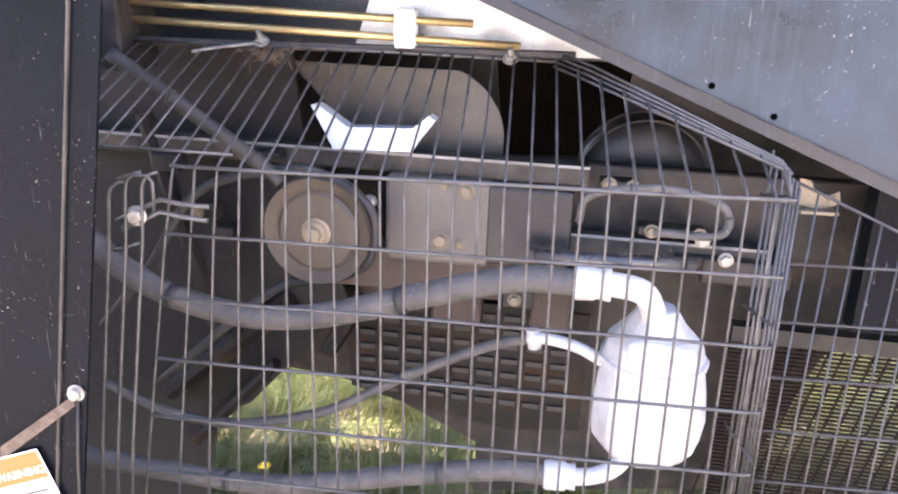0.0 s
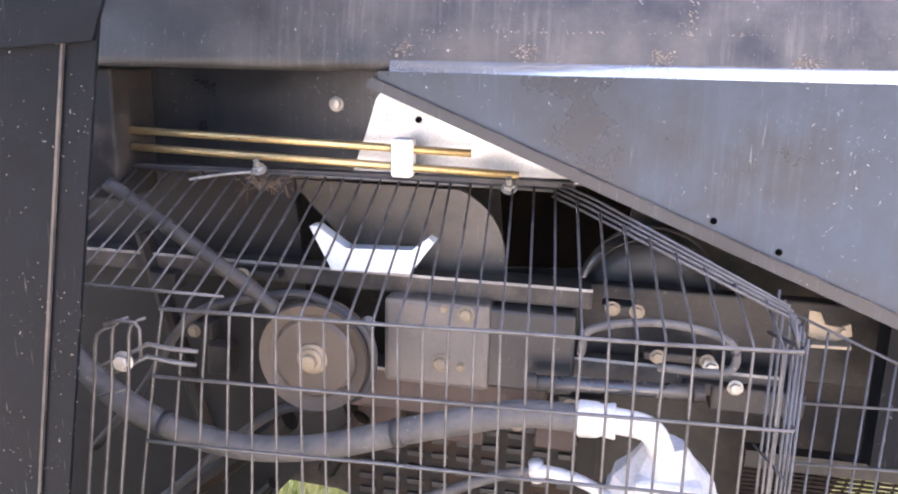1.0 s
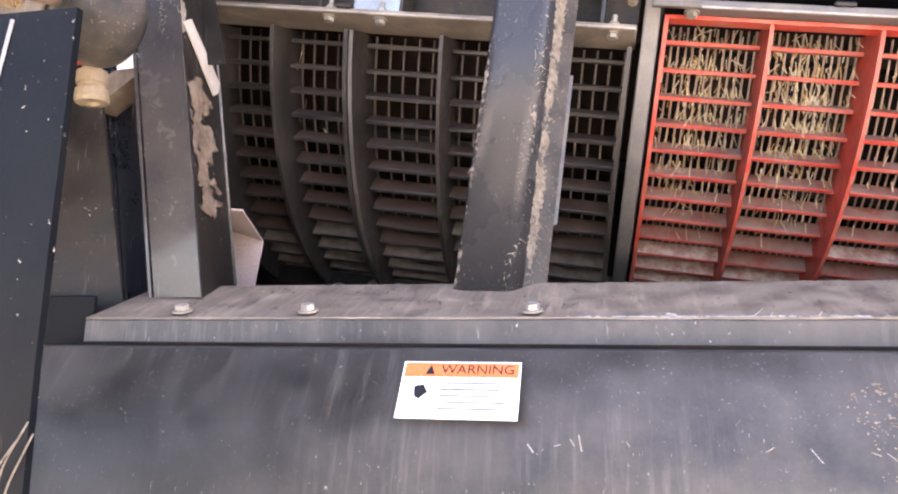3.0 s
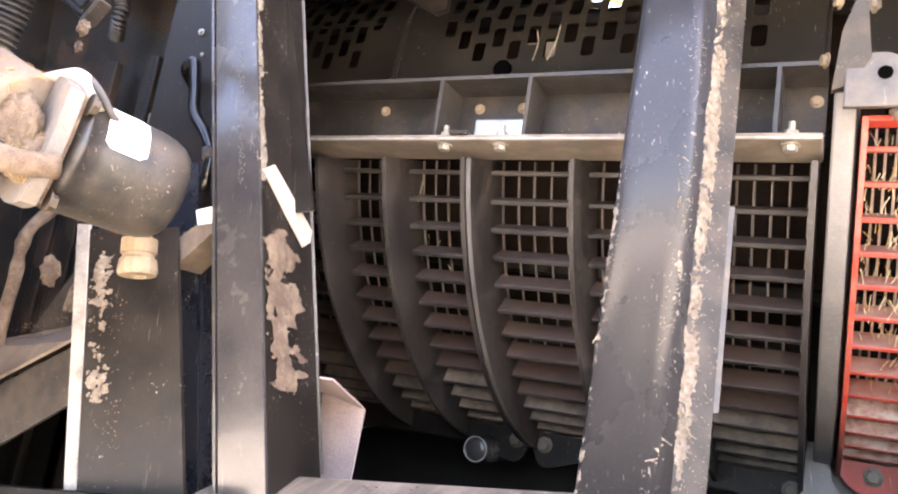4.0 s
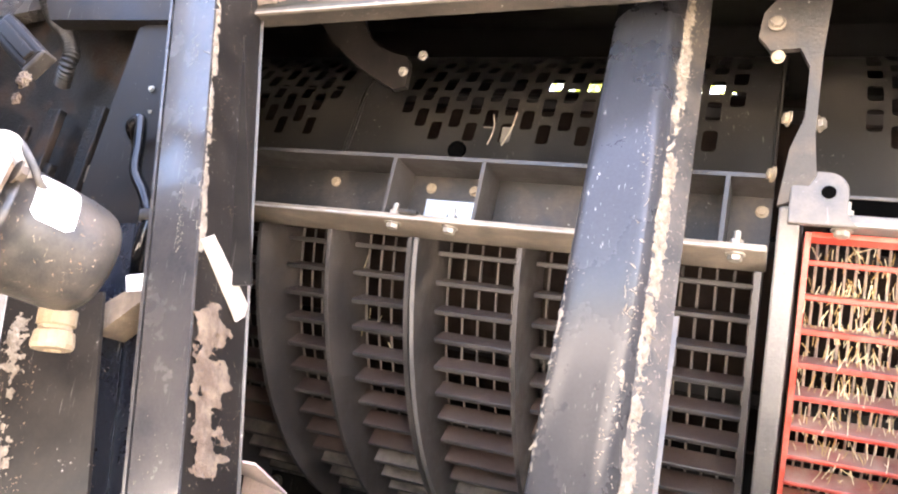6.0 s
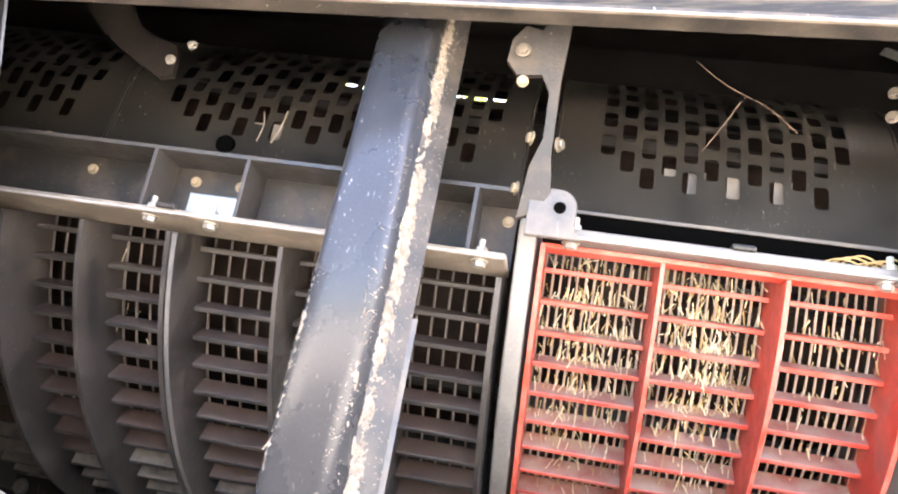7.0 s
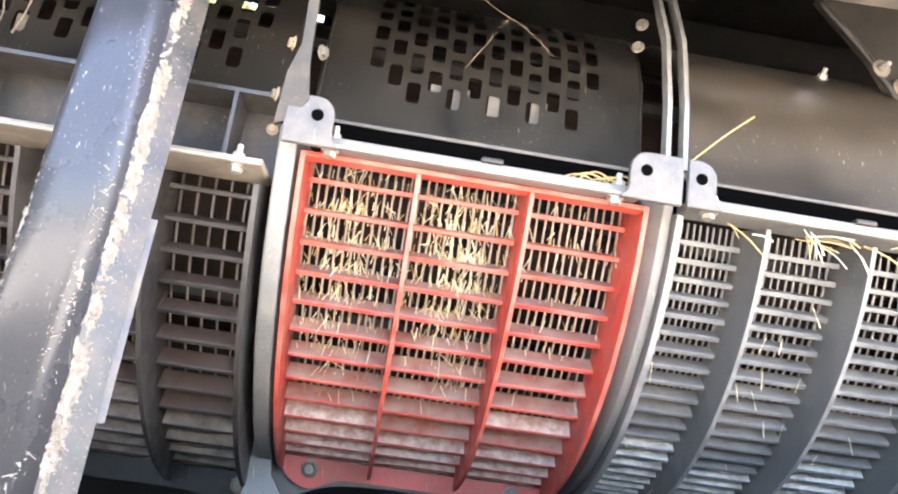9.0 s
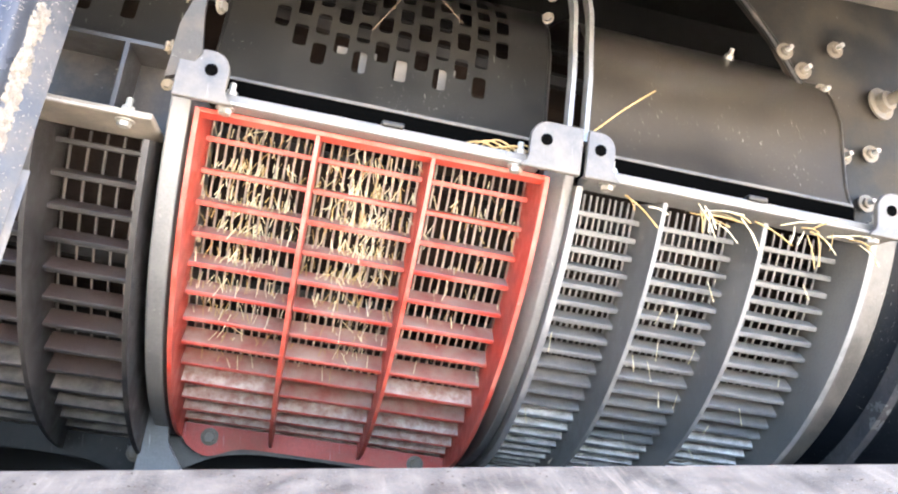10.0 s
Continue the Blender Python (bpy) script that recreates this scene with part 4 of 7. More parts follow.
box(bm, (-0.415, 1.950, 2.262), (-0.32, 1.957, 2.298), bevel=0.002)
part("bright_plate", bm, M_BARE, BOX, "bright bare steel plate")
for x in (-0.432, -0.335, 0.072):
    share("bolt", BOLT_STUD, BOX, facing((x, 1.888, 2.242), (0, 0, 1), x * 100), "zinc bolt")
    share("bolt", BOLT, BOX, facing((x, 1.888, 2.232), (0, 0, -1), x * 70))
for x in (0.198, 0.610, 0.75, 1.185):
    b = alone("rail_bolt", bmesh.new(), M_ZINC, "bright zinc bolt standing on the grate rail", "bolt", "rail bolts")
    b.data = BOLT_STUD
    b.matrix_world = LOC @ facing((x, 1.888, 2.292), (0, 0, 1), x * 200)
    b = alone("rail_bolt", bmesh.new(), M_ZINC, "zinc bolt head under the grate rail", "bolt", "rail bolts")
    b.data = BOLT
    b.matrix_world = LOC @ facing((x - 0.004, 1.888, 2.276), (0, 0, -1), x * 150)

# perforated covers
COVER = [(1.962, 2.346), (1.978, 2.38), (1.988, 2.44), (1.998, 2.51), (2.03, 2.575), (2.085, 2.635), (2.17, 2.69), (2.27, 2.730), (2.38, 2.750)]


def cover_at(s):
    pts = COVER
    lens = [math.dist(a, b) for a, b in zip(pts, pts[1:])]
    s = max(0, min(s, sum(lens) - 1e-6))
    for (a, b), ln in zip(zip(pts, pts[1:]), lens):
        if s <= ln:
            return a[0] + (b[0] - a[0]) * s / ln, a[1] + (b[1] - a[1]) * s / ln
        s -= ln
    return pts[-1]


def cover_normal(y, w):
    """The sheet's outward direction, blended along its bend."""
    best = min(range(61), key=lambda k: math.dist(cover_at(k * 0.012), (y, w)))
    a, b = cover_at(max(0, best * 0.012 - 0.05)), cover_at(best * 0.012 + 0.05)
    d = Vector((b[0] - a[0], b[1] - a[1])).normalized()
    return -d.y, d.x


def cover(x0, x1, label, holes=None, mat=M_COVER):
    """A curved sheet; holes: the first and last x and s of a staggered field of slots."""
    bm = bmesh.new()
    total = sum(math.dist(a, b) for a, b in zip(COVER, COVER[1:]))

    def quad(xa, xb, sa, sb):
        vs = [bm.verts.new((x, *cover_at(s))) for x, s in ((xa, sa), (xb, sa), (xb, sb), (xa, sb))]
        bm.faces.new(vs)

    def strip(xa, xb, sa, sb, n):
        for k in range(n):
            quad(xa, xb, sa + (sb - sa) * k / n, sa + (sb - sa) * (k + 1) / n)

    def cell(xa, xb, sa, sb):
        """A cell of sheet with a slot that has rounded corners."""
        hx, hs, r = (xb - xa) * 0.34, (sb - sa) * 0.375, (xb - xa) * 0.16
        cx, cs = (xa + xb) / 2, (sa + sb) / 2
        inner, outer = [], []
        for qx, qs in ((1, 1), (-1, 1), (-1, -1), (1, -1)):
            a = (cx + qx * hx, cs + qs * (hs - r))
            b = (cx + qx * (hx - 0.3 * r), cs + qs * (hs - 0.3 * r))
            c = (cx + qx * (hx - r), cs + qs * hs)
            ox, os = (xb if qx > 0 else xa), (sb if qs > 0 else sa)
            edge = [(ox, a[1]), (ox, os), (c[0], os)]
            trio = [a, b, c]
            if qx * qs < 0:
                trio, edge = trio[::-1], edge[::-1]
            inner += trio
            outer += edge
        vi = [bm.verts.new((x, *cover_at(s))) for x, s in inner]
        vo = [bm.verts.new((x, *cover_at(s))) for x, s in outer]
        for k in range(12):
            bm.faces.new((vi[k], vo[k], vo[(k + 1) % 12], vi[(k + 1) % 12]))

    if not holes:
        strip(x0, x1, 0, total, 24)
    else:
        hx0, hx1, s0, s1 = holes
        strip(x0, x1, 0, s0, 4)
        strip(x0, x1, s1, total, 10)
        strip(x0, hx0, s0, s1, 16)
        strip(hx1, x1, s0, s1, 16)
        pitch_x, pitch_s = 0.0320, 0.0540
        n = round((hx1 - hx0) / pitch_x)
        px = (hx1 - hx0) / n
        rows = round((s1 - s0) / pitch_s - 0.5)
        ps = (s1 - s0) / (rows + 0.5)
        for c in range(n):
            xa, xb = hx0 + c * px, hx0 + (c + 1) * px
            low = ps * 0.5 if c % 2 else 0.0
            skip = 1 if c in (0, n - 1) else 0
            if low + skip * ps:
                strip(xa, xb, s0, s0 + low + skip * ps, 2)
            for r in range(skip, rows):
                cell(xa, xb, s0 + low + r * ps, s0 + low + (r + 1) * ps)
            if not low:
                strip(xa, xb, s1 - ps * 0.5, s1, 2)
    bmesh.ops.remove_doubles(bm, verts=bm.verts, dist=0.0004)
    th = thing("rotor_cover", label, "cover", "covers over the rotor", m=LOC)
    rim = bmesh.new()
    y, w = cover_at(0.004)
    box(rim, (x0, y - 0.006, w - 0.003), (x1, y + 0.002, w + 0.003), bevel=0.0015)
    part("rim", rim, M_RING, th, "worn folded lower rim")
    for x in (x0, x1):
        rim = bmesh.new()
        tube(rim, [(x, *cover_at(total * k / 30)) for k in range(31)], 0.003, 6)
        part("side_edge", rim, mat, th, smooth=True)
    ob = part("sheet", bm, mat, th, smooth=True)
    for p in ob.data.polygons:
        if p.normal.dot(Vector((0, *cover_normal(p.center.y, p.center.z)))) < 0:
            p.flip()
    normals = [Vector((0, *cover_normal(v.co.y, v.co.z))) for v in ob.data.vertices]
    ob.data.normals_split_custom_set_from_vertices(normals)
    liner = ob.data.copy()
    for v in liner.vertices:
        v.co += Vector((0, 0.0025, -0.002))
    share("liner", liner, th, Matrix.Identity(4))
    return th


cover(-0.607, 0.105, "dark perforated steel cover with staggered slots", (-0.53, 0.06, 0.070, 0.425))
cover(-1.05, -0.613, "dark perforated steel cover in deep shade", (-0.98, -0.66, 0.070, 0.425))
cover(0.150, 0.665, "dusty perforated steel cover with staggered slots", (0.215, 0.60, 0.060, 0.42))
cover(0.735, 1.20, "dusty plain steel cover without holes", None, M_COVERB)
# black sheets that draw the shade in the gap over each rail
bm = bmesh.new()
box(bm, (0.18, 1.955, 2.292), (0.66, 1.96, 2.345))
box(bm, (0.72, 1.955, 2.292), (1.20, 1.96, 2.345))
alone("gap_plate", bm, M_HOLE, "black sheet put in for the shade in the gap above the rails", "machine panel", m=LOC)
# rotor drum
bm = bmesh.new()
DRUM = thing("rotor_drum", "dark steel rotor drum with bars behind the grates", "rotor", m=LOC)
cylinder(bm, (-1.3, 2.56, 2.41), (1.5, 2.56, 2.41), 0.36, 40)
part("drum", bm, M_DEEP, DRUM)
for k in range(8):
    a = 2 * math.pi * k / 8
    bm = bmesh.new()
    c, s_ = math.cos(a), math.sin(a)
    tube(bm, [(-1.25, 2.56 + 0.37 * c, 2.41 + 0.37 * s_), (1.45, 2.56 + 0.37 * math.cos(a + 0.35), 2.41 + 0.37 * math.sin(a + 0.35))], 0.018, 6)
    part("rasp_bar", bm, M_SHADE, DRUM, "worn rasp bar")

# ---- opening frame: jamb, slanted beam, header ----
JAMB = thing("door_jamb", "black glossy painted steel jamb with chaff and mud stuck to it", "machine frame")


def jx(z):
    return -0.187 - 0.125 * (z - 1.555)


def jamb_sheet(name, xa, ya, xb, yb, z0, z1, mat, t=0.004, label=""):
    bm = bmesh.new()
    d = Vector((yb - ya, -(xb - xa), 0)).normalized() * t
    extrude(bm, [(jx(z0) + xa, ya, z0), (jx(z0) + xb, yb, z0), (jx(z1) + xb, yb, z1), (jx(z1) + xa, ya, z1)], (0, 0, 0), tuple(-d))
    return part(name, bm, mat, JAMB, label)


jamb_sheet("front", -0.075, 1.592, 0.0, 1.585, 1.50, 2.55, M_PAINT)
jamb_sheet("return", 0.0, 1.586, -0.014, 1.715, 1.50, 2.42, M_CHANNEL, label="inner return of the jamb")
jamb_sheet("step", -0.079, 1.592, -0.085, 1.66, 1.50, 2.55, M_PAINT)
jamb_sheet("second_face", -0.165, 1.66, -0.085, 1.664, 1.50, 2.0, M_NAVY)
jamb_sheet("third_face", -0.36, 1.63, -0.165, 1.655, 1.40, 1.95, M_NAVY)
BEAM = thing("slanted_beam", "glossy black steel beam leaning across the opening, caked with chaff", "beam")
b0, b1 = Vector((0.164, 1.625, 1.505)), Vector((0.250, 1.790, 2.33))


def beam_sheet(name, xa, ya, xb, yb, mat, label="", t=0.004, s0=0.0, s1=1.0):
    bm = bmesh.new()
    p, q = b0.lerp(b1, s0), b0.lerp(b1, s1)
    d = Vector((yb - ya, -(xb - xa), 0)).normalized() * t
    extrude(bm, [p + Vector((xa, ya, 0)), p + Vector((xb, yb, 0)), q + Vector((xb, yb, 0)), q + Vector((xa, ya, 0))], (0, 0, 0), tuple(-d))
    return part(name, bm, mat, BEAM, label)


bm = bmesh.new()
prof = [(-0.004, 0.050), (-0.004, 0.012), (-0.0025, 0.005), (0.002, 0.0005), (0.009, -0.0025), (0.025, -0.005), (0.045, -0.0065), (0.062, -0.0085), (0.070, -0.0098), (0.076, -0.0085), (0.081, -0.004), (0.085, 0.003), (0.0905, 0.011)]
loop = prof + [(x + 0.001, y + 0.004) for x, y in prof[::-1]]
extrude(bm, [b0 + Vector((x, y, 0)) for x, y in loop], b0, b1)
part("face", bm, M_BEAM, BEAM, "glossy black face with rounded edges", smooth=True)
beam_sheet("return", 0.090, 0.010, 0.118, 0.045, M_SMEAR, "chaff-caked return")
beam_sheet("rear_strip", 0.104, 0.050, 0.122, 0.058, M_RING, "pale rear strip", 0.003, 0.12, 0.40)
HEAD = thing("opening_header", "black painted header above the opening with dust on its lower edge", "machine frame")
bm = bmesh.new()
extrude(bm, [(-0.30, 1.70, 2.305), (2.0, 1.70, 2.085), (2.0, 1.70, 2.45), (-0.30, 1.70, 2.67)], (0, 0, 0), (0, 0.006, 0))
part("sheet", bm, M_HEADER, HEAD)
bm = bmesh.new()
extrude(bm, [(-0.30, 1.698, 2.300), (2.0, 1.698, 2.080), (2.0, 1.698, 2.090), (-0.30, 1.698, 2.310)], (0, 0, 0), (0, 0.034, 0))
part("lower_flange", bm, M_DUSTY, HEAD, "dusty lower flange")
bm = bmesh.new()
extrude(bm, [(-0.30, 1.694, 2.2985), (2.0, 1.694, 2.0785), (2.0, 1.694, 2.0825), (-0.30, 1.694, 2.3025)], (0, 0, 0), (0, 0.006, 0))
part("lip", bm, M_RAILDUST, HEAD, "pale worn lip")

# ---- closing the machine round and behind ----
def wall(name, lo, hi, label, mat=M_SHADE):
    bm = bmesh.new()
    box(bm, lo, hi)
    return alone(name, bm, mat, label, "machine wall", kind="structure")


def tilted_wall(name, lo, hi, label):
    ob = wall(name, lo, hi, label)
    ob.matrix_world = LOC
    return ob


# plain closing walls and roof, added to keep outside light off the rotor
tilted_wall("wall_back", (-2.7, 3.30, 2.02), (2.5, 3.306, 3.222), "added far wall that keeps the machine's inside dark")
tilted_wall("wall_back_low", (-2.7, 3.30, 1.55), (0.1, 3.306, 2.02), "added far wall that keeps the machine's inside dark")
tilted_wall("wall_back_left", (-2.7, 3.30, 3.222), (-0.72, 3.306, 3.48), "added far wall that keeps the machine's inside dark")
tilted_wall("wall_back_right", (-0.06, 3.30, 3.222), (2.5, 3.306, 3.48), "added far wall that keeps the machine's inside dark")
tilted_wall("wall_back_top", (-0.72, 3.30, 3.268), (-0.06, 3.306, 3.48), "added far wall that keeps the machine's inside dark")
tilted_wall("wall_top", (-2.7, 1.75, 3.48), (2.5, 3.306, 3.52), "added roof that keeps the machine's inside dark")
wall("wall_left", (-2.2, 1.75, 0.75), (-2.16, 3.30, 3.75), "added end wall that keeps the machine's inside dark")
wall("wall_right", (2.76, 1.75, 0.75), (2.80, 3.30, 3.30), "added end wall that keeps the machine's inside dark")
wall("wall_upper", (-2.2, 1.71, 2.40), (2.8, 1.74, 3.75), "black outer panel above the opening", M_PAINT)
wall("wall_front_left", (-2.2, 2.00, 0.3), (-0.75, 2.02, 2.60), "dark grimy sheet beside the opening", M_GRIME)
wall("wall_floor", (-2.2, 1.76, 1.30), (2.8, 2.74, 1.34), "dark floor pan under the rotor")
wall("wall_lower_back", (-2.2, 2.70, 1.34), (2.8, 2.74, 1.80), "added wall closing the space behind the floor pan")
wall("wall_step", (-2.2, 2.74, 1.76), (2.8, 3.30, 1.80), "added step closing the space behind the floor pan")

# hanger arm behind the header
ARMH = thing("hanger_bracket", "dark curved hanger arm with bolts above the cover", "bracket", m=LOC)
bm = bmesh.new()
outer = smooth_path([(-0.70, 1.905, 2.63), (-0.655, 1.905, 2.575), (-0.59, 1.905, 2.522), (-0.50, 1.905, 2.472)], 4)
inner = smooth_path([(-0.478, 1.905, 2.478), (-0.485, 1.905, 2.530), (-0.535, 1.905, 2.548), (-0.575, 1.905, 2.580), (-0.60, 1.905, 2.63)], 4)
extrude(bm, [tuple(p) for p in outer + inner], (0, 0, 0), (0, 0.012, 0))
part("arm", bm, M_CHANNEL, ARMH)
for x, w in ((-0.487, 2.504), (-0.457, 2.534)):
    share("bolt", BOLT_BIG, ARMH, facing((x, 1.903, w), (0, -1, 0), x * 200) @ Matrix.Scale(0.5, 4), "bright bolt")
share("bolt", BOLT_GOLD, ARMH, facing((-0.707, 1.97, 2.371), (0, -1, 0)), "yellow bolt")

# pale plates added behind some slots in place of the inner bars
bm = bmesh.new()
for x, k in ((0.232, 0), (0.335, 0), (0.372, 0), (0.43, 0), (0.50, 0), (-0.35, 0), (-0.315, 0)):
    y, w = cover_at(0.090)
    box(bm, (x - 0.013, y + 0.012, w - 0.022), (x + 0.013, y + 0.018, w + 0.022))
alone("slot_backing", bm, M_RING, "pale plates added behind some slots for the inner bars seen there", "pad", kind="stuff", m=LOC)


# ---- crust of chaff and mud ----
def caked(name, p0, p1, across, normal, seed, parent, mat=M_CRUST, thick=0.006, cover=0.05, nu=240, nv=22, label="caked dry chaff", core=0.7, fine=150.0):
    """A patchy crust along p0-p1, as wide as across, standing off along normal, thickest along its middle."""
    p0, p1, across, normal = Vector(p0), Vector(p1), Vector(across), Vector(normal).normalized()
    bm = bmesh.new()
    grid = []
    for i in range(nu + 1):
        row = []
        for j in range(nv + 1):
            u, v = i / nu, j / nv
            p = p0.lerp(p1, u) + across * (v + 0.22 * noise.noise((u * 22, v * 2, seed)))
            h = (0.8 * noise.fractal(p * fine + Vector((seed, 0, 0)), 0.7, 2.1, 4) + 0.7 * noise.noise(p * 24 + Vector((0, seed, 0)))
                 + cover + core * (1 - 2.2 * abs(v - 0.5)))
            e = min(1, 12 * u, 12 * (1 - u))
            row.append((p + normal * (thick * max(-0.25, min(h, 1.6)) * e - 0.001), h * e > 0.05))
        grid.append(row)
    verts = [[bm.verts.new(q[0]) for q in row] for row in grid]
    for i in range(nu):
        for j in range(nv):
            if grid[i][j][1] or grid[i + 1][j][1] or grid[i][j + 1][1] or grid[i + 1][j + 1][1]:
                bm.faces.new((verts[i][j], verts[i + 1][j], verts[i + 1][j + 1], verts[i][j + 1]))
    rng = random.Random(seed)
    for _ in range(nu // 10):
        i, j = rng.randrange(nu), rng.randrange(nv)
        if grid[i][j][1]:
            p = grid[i][j][0]
            d = Vector((rng.uniform(-1, 1), rng.uniform(-0.6, 0.2), rng.uniform(-1, 1))).normalized() * rng.uniform(0.004, 0.014)
            tube(bm, [p - d * 0.3 + normal * 0.001, p + d + normal * 0.002], rng.uniform(0.0004, 0.0009), 3)
    bmesh.ops.delete(bm, geom=[v for v in bm.verts if not v.link_faces], context="VERTS")
    return tagged(part(name, bm, mat, parent, label), kind="stuff")


bz = (b1 - b0)
caked("chaff_crust", b0 + bz * 0.02 + Vector((0.090, 0.008, 0)), b1 + Vector((0.090, 0.008, 0)), (0.013, 0.017, 0), (0.75, -0.65, 0), 3.0, BEAM, thick=0.0026, cover=-0.10, nu=560, nv=16)
caked("chaff_crust", b0 + bz * 0.0 + Vector((0.070, -0.010, 0)), b0 + bz * 0.60 + Vector((0.070, -0.010, 0)), (0.012, 0.006, 0), (0.3, -1, 0), 8.0, BEAM, thick=0.0025, cover=-0.45, nu=300, nv=10)
caked("chaff_crust", b0 + bz * 0.0 + Vector((-0.003, 0.002, 0)), b0 + bz * 0.45 + Vector((-0.003, 0.002, 0)), (0.010, -0.004, 0), (-0.3, -1, 0), 9.0, BEAM, thick=0.002, cover=-0.55, nu=200, nv=10)
caked("mud_crust", (jx(1.62) + 0.003, 1.590, 1.62), (jx(1.83) + 0.003, 1.590, 1.83), (-0.009, 0.085, 0), (1, -0.1, 0), 5.0, JAMB, M_BROWN, thick=0.0022, cover=-0.12, nv=70, fine=28, label="peeling brown mud")
caked("chaff_crust", (jx(1.88) - 0.001, 1.585, 1.88), (jx(2.42) - 0.001, 1.585, 2.42), (0.004, 0.012, 0), (0.7, -0.7, 0), 6.0, JAMB, thick=0.003, cover=-0.25, nv=10)
caked("chaff_crust", (-0.30, 1.697, 2.318), (0.30, 1.697, 2.262), (0, 0, 0.026), (0, -1, 0), 7.0, HEAD, M_BROWN, thick=0.0035, cover=-0.1)

caked("worn_edge", (0.30, 1.4995, 1.4715), (1.50, 1.4995, 1.4715), (0, 0.006, 0.002), (0, -0.5, 1), 12.0, LED, M_EDGE, thick=0.0014, cover=-0.30, nu=700, nv=6, label="rough bright worn edge")
# ---- jamb details ----
# a thin cream piece stands in for the sunlit patch on the return
SUN_PATCH = thing("sun_patch", "pale strip put in for a sunlit patch on the jamb's inner return", "strip")
bm = bmesh.new()
extrude(bm, [(-0.2290, 1.590, 1.897), (-0.2320, 1.616, 1.912), (-0.2350, 1.711, 1.846), (-0.2330, 1.706, 1.828), (-0.2275, 1.682, 1.815)], (0, 0, 0), (0.0022, 0, 0))
part("strip", bm, M_CREAM, SUN_PATCH)
bm = bmesh.new()
extrude(bm, [(-0.285, 1.835, 1.632), (-0.207, 1.83, 1.606), (-0.229, 1.83, 1.48), (-0.285, 1.835, 1.48)], (0, 0, 0), (0, 0.004, 0))
part("tab", bm, M_PINK, JAMB, "dusty pinkish sheet tab")
bm = bmesh.new()
extrude(bm, [(-0.285, 1.835, 1.632), (-0.207, 1.83, 1.606), (-0.190, 1.72, 1.640), (-0.285, 1.72, 1.650)], (0, 0, 0), (0, 0.0, 0.003))
part("tab_fold", bm, M_PINK, JAMB)

GUS = thing("gusset_plate", "black painted gusset plate with a bent handle rod", "machine frame")
bm = bmesh.new()
extrude(bm, [(-0.485, 1.665, 2.285), (-0.30, 1.665, 2.33), (-0.20, 1.665, 1.86), (-0.47, 1.665, 1.86), (-0.53, 1.665, 1.99)], (0, 0, 0), (0, 0.005, 0))
part("sheet", bm, M_CHANNEL, GUS)
bm = bmesh.new()
extrude(bm, [(-0.72, 1.652, 2.425), (-0.37, 1.652, 2.36), (-0.37, 1.652, 2.272), (-0.67, 1.652, 2.322)], (0, 0, 0), (0, 0.03, 0))
part("cross_plate", bm, M_CHANNEL, GUS)
for x, z in ((-0.431, 2.169), (-0.388, 2.161), (-0.425, 2.13), (-0.39, 2.125)):
    share("bolt", BOLT, GUS, facing((x, 1.663, z), (0, -1, 0)) @ Matrix.Scale(0.42 if z > 2.15 else 0.25, 4))
bm = bmesh.new()
tube(bm, smooth_path([(-0.435, 1.66, 2.080), (-0.425, 1.635, 2.092), (-0.405, 1.630, 2.098), (-0.398, 1.629, 2.06), (-0.392, 1.628, 2.015), (-0.368, 1.628, 1.980), (-0.353, 1.628, 1.945), (-0.360, 1.630, 1.905), (-0.385, 1.658, 1.885)], 9), 0.0085, 14)
part("handle", bm, M_RODPAINT, GUS, "glossy black bent rod", smooth=True)
bm = bmesh.new()
cylinder(bm, (-0.3535, 1.628, 1.940), (-0.3545, 1.628, 1.955), 0.0115, 14)
part("collar", bm, M_RUBBER, GUS, smooth=True)
# plates below the motor
PLT = thing("chaffy_plate", "black plate speckled with chaff, with a pale worn edge", "machine panel")
bm = bmesh.new()
extrude(bm, [(-0.478, 1.548, 1.83), (-0.354, 1.580, 1.83), (-0.290, 1.580, 1.46), (-0.435, 1.548, 1.46)], (0, 0, 0), (0, 0.005, 0))
part("sheet", bm, M_CHANNEL, PLT)
bm = bmesh.new()
extrude(bm, [(-0.496, 1.543, 1.838), (-0.477, 1.546, 1.836), (-0.434, 1.546, 1.46), (-0.450, 1.543, 1.46)], (0, 0, 0), (0, 0.005, 0))
part("edge", bm, M_EDGE, PLT, "pale worn edge")
bm = bmesh.new()
tube(bm, [(jx(z) - 0.013, 1.7155, z) for z in (1.52, 1.80, 2.10, 2.40)], 0.0026, 6)
part("bright_edge", bm, M_RAILG, JAMB, "bright worn inner edge", smooth=True)
# bright worn edges and a dusty sill on the jamb's inner faces
for p, q in (((-0.421, 1.653, 1.795), (-0.378, 1.653, 1.50)), ((-0.344, 1.651, 1.851), (-0.296, 1.651, 1.50))):
    bm = bmesh.new()
    tube(bm, [p, q], 0.0022, 6)
    part("worn_edge", bm, M_EDGE, JAMB, "bright worn edge", smooth=True)
bm = bmesh.new()
extrude(bm, [(-0.341, 1.598, 1.856), (-0.290, 1.598, 1.860), (-0.290, 1.605, 1.838), (-0.339, 1.602, 1.836)], (0, 0, 0), (0, 0.004, 0.002))
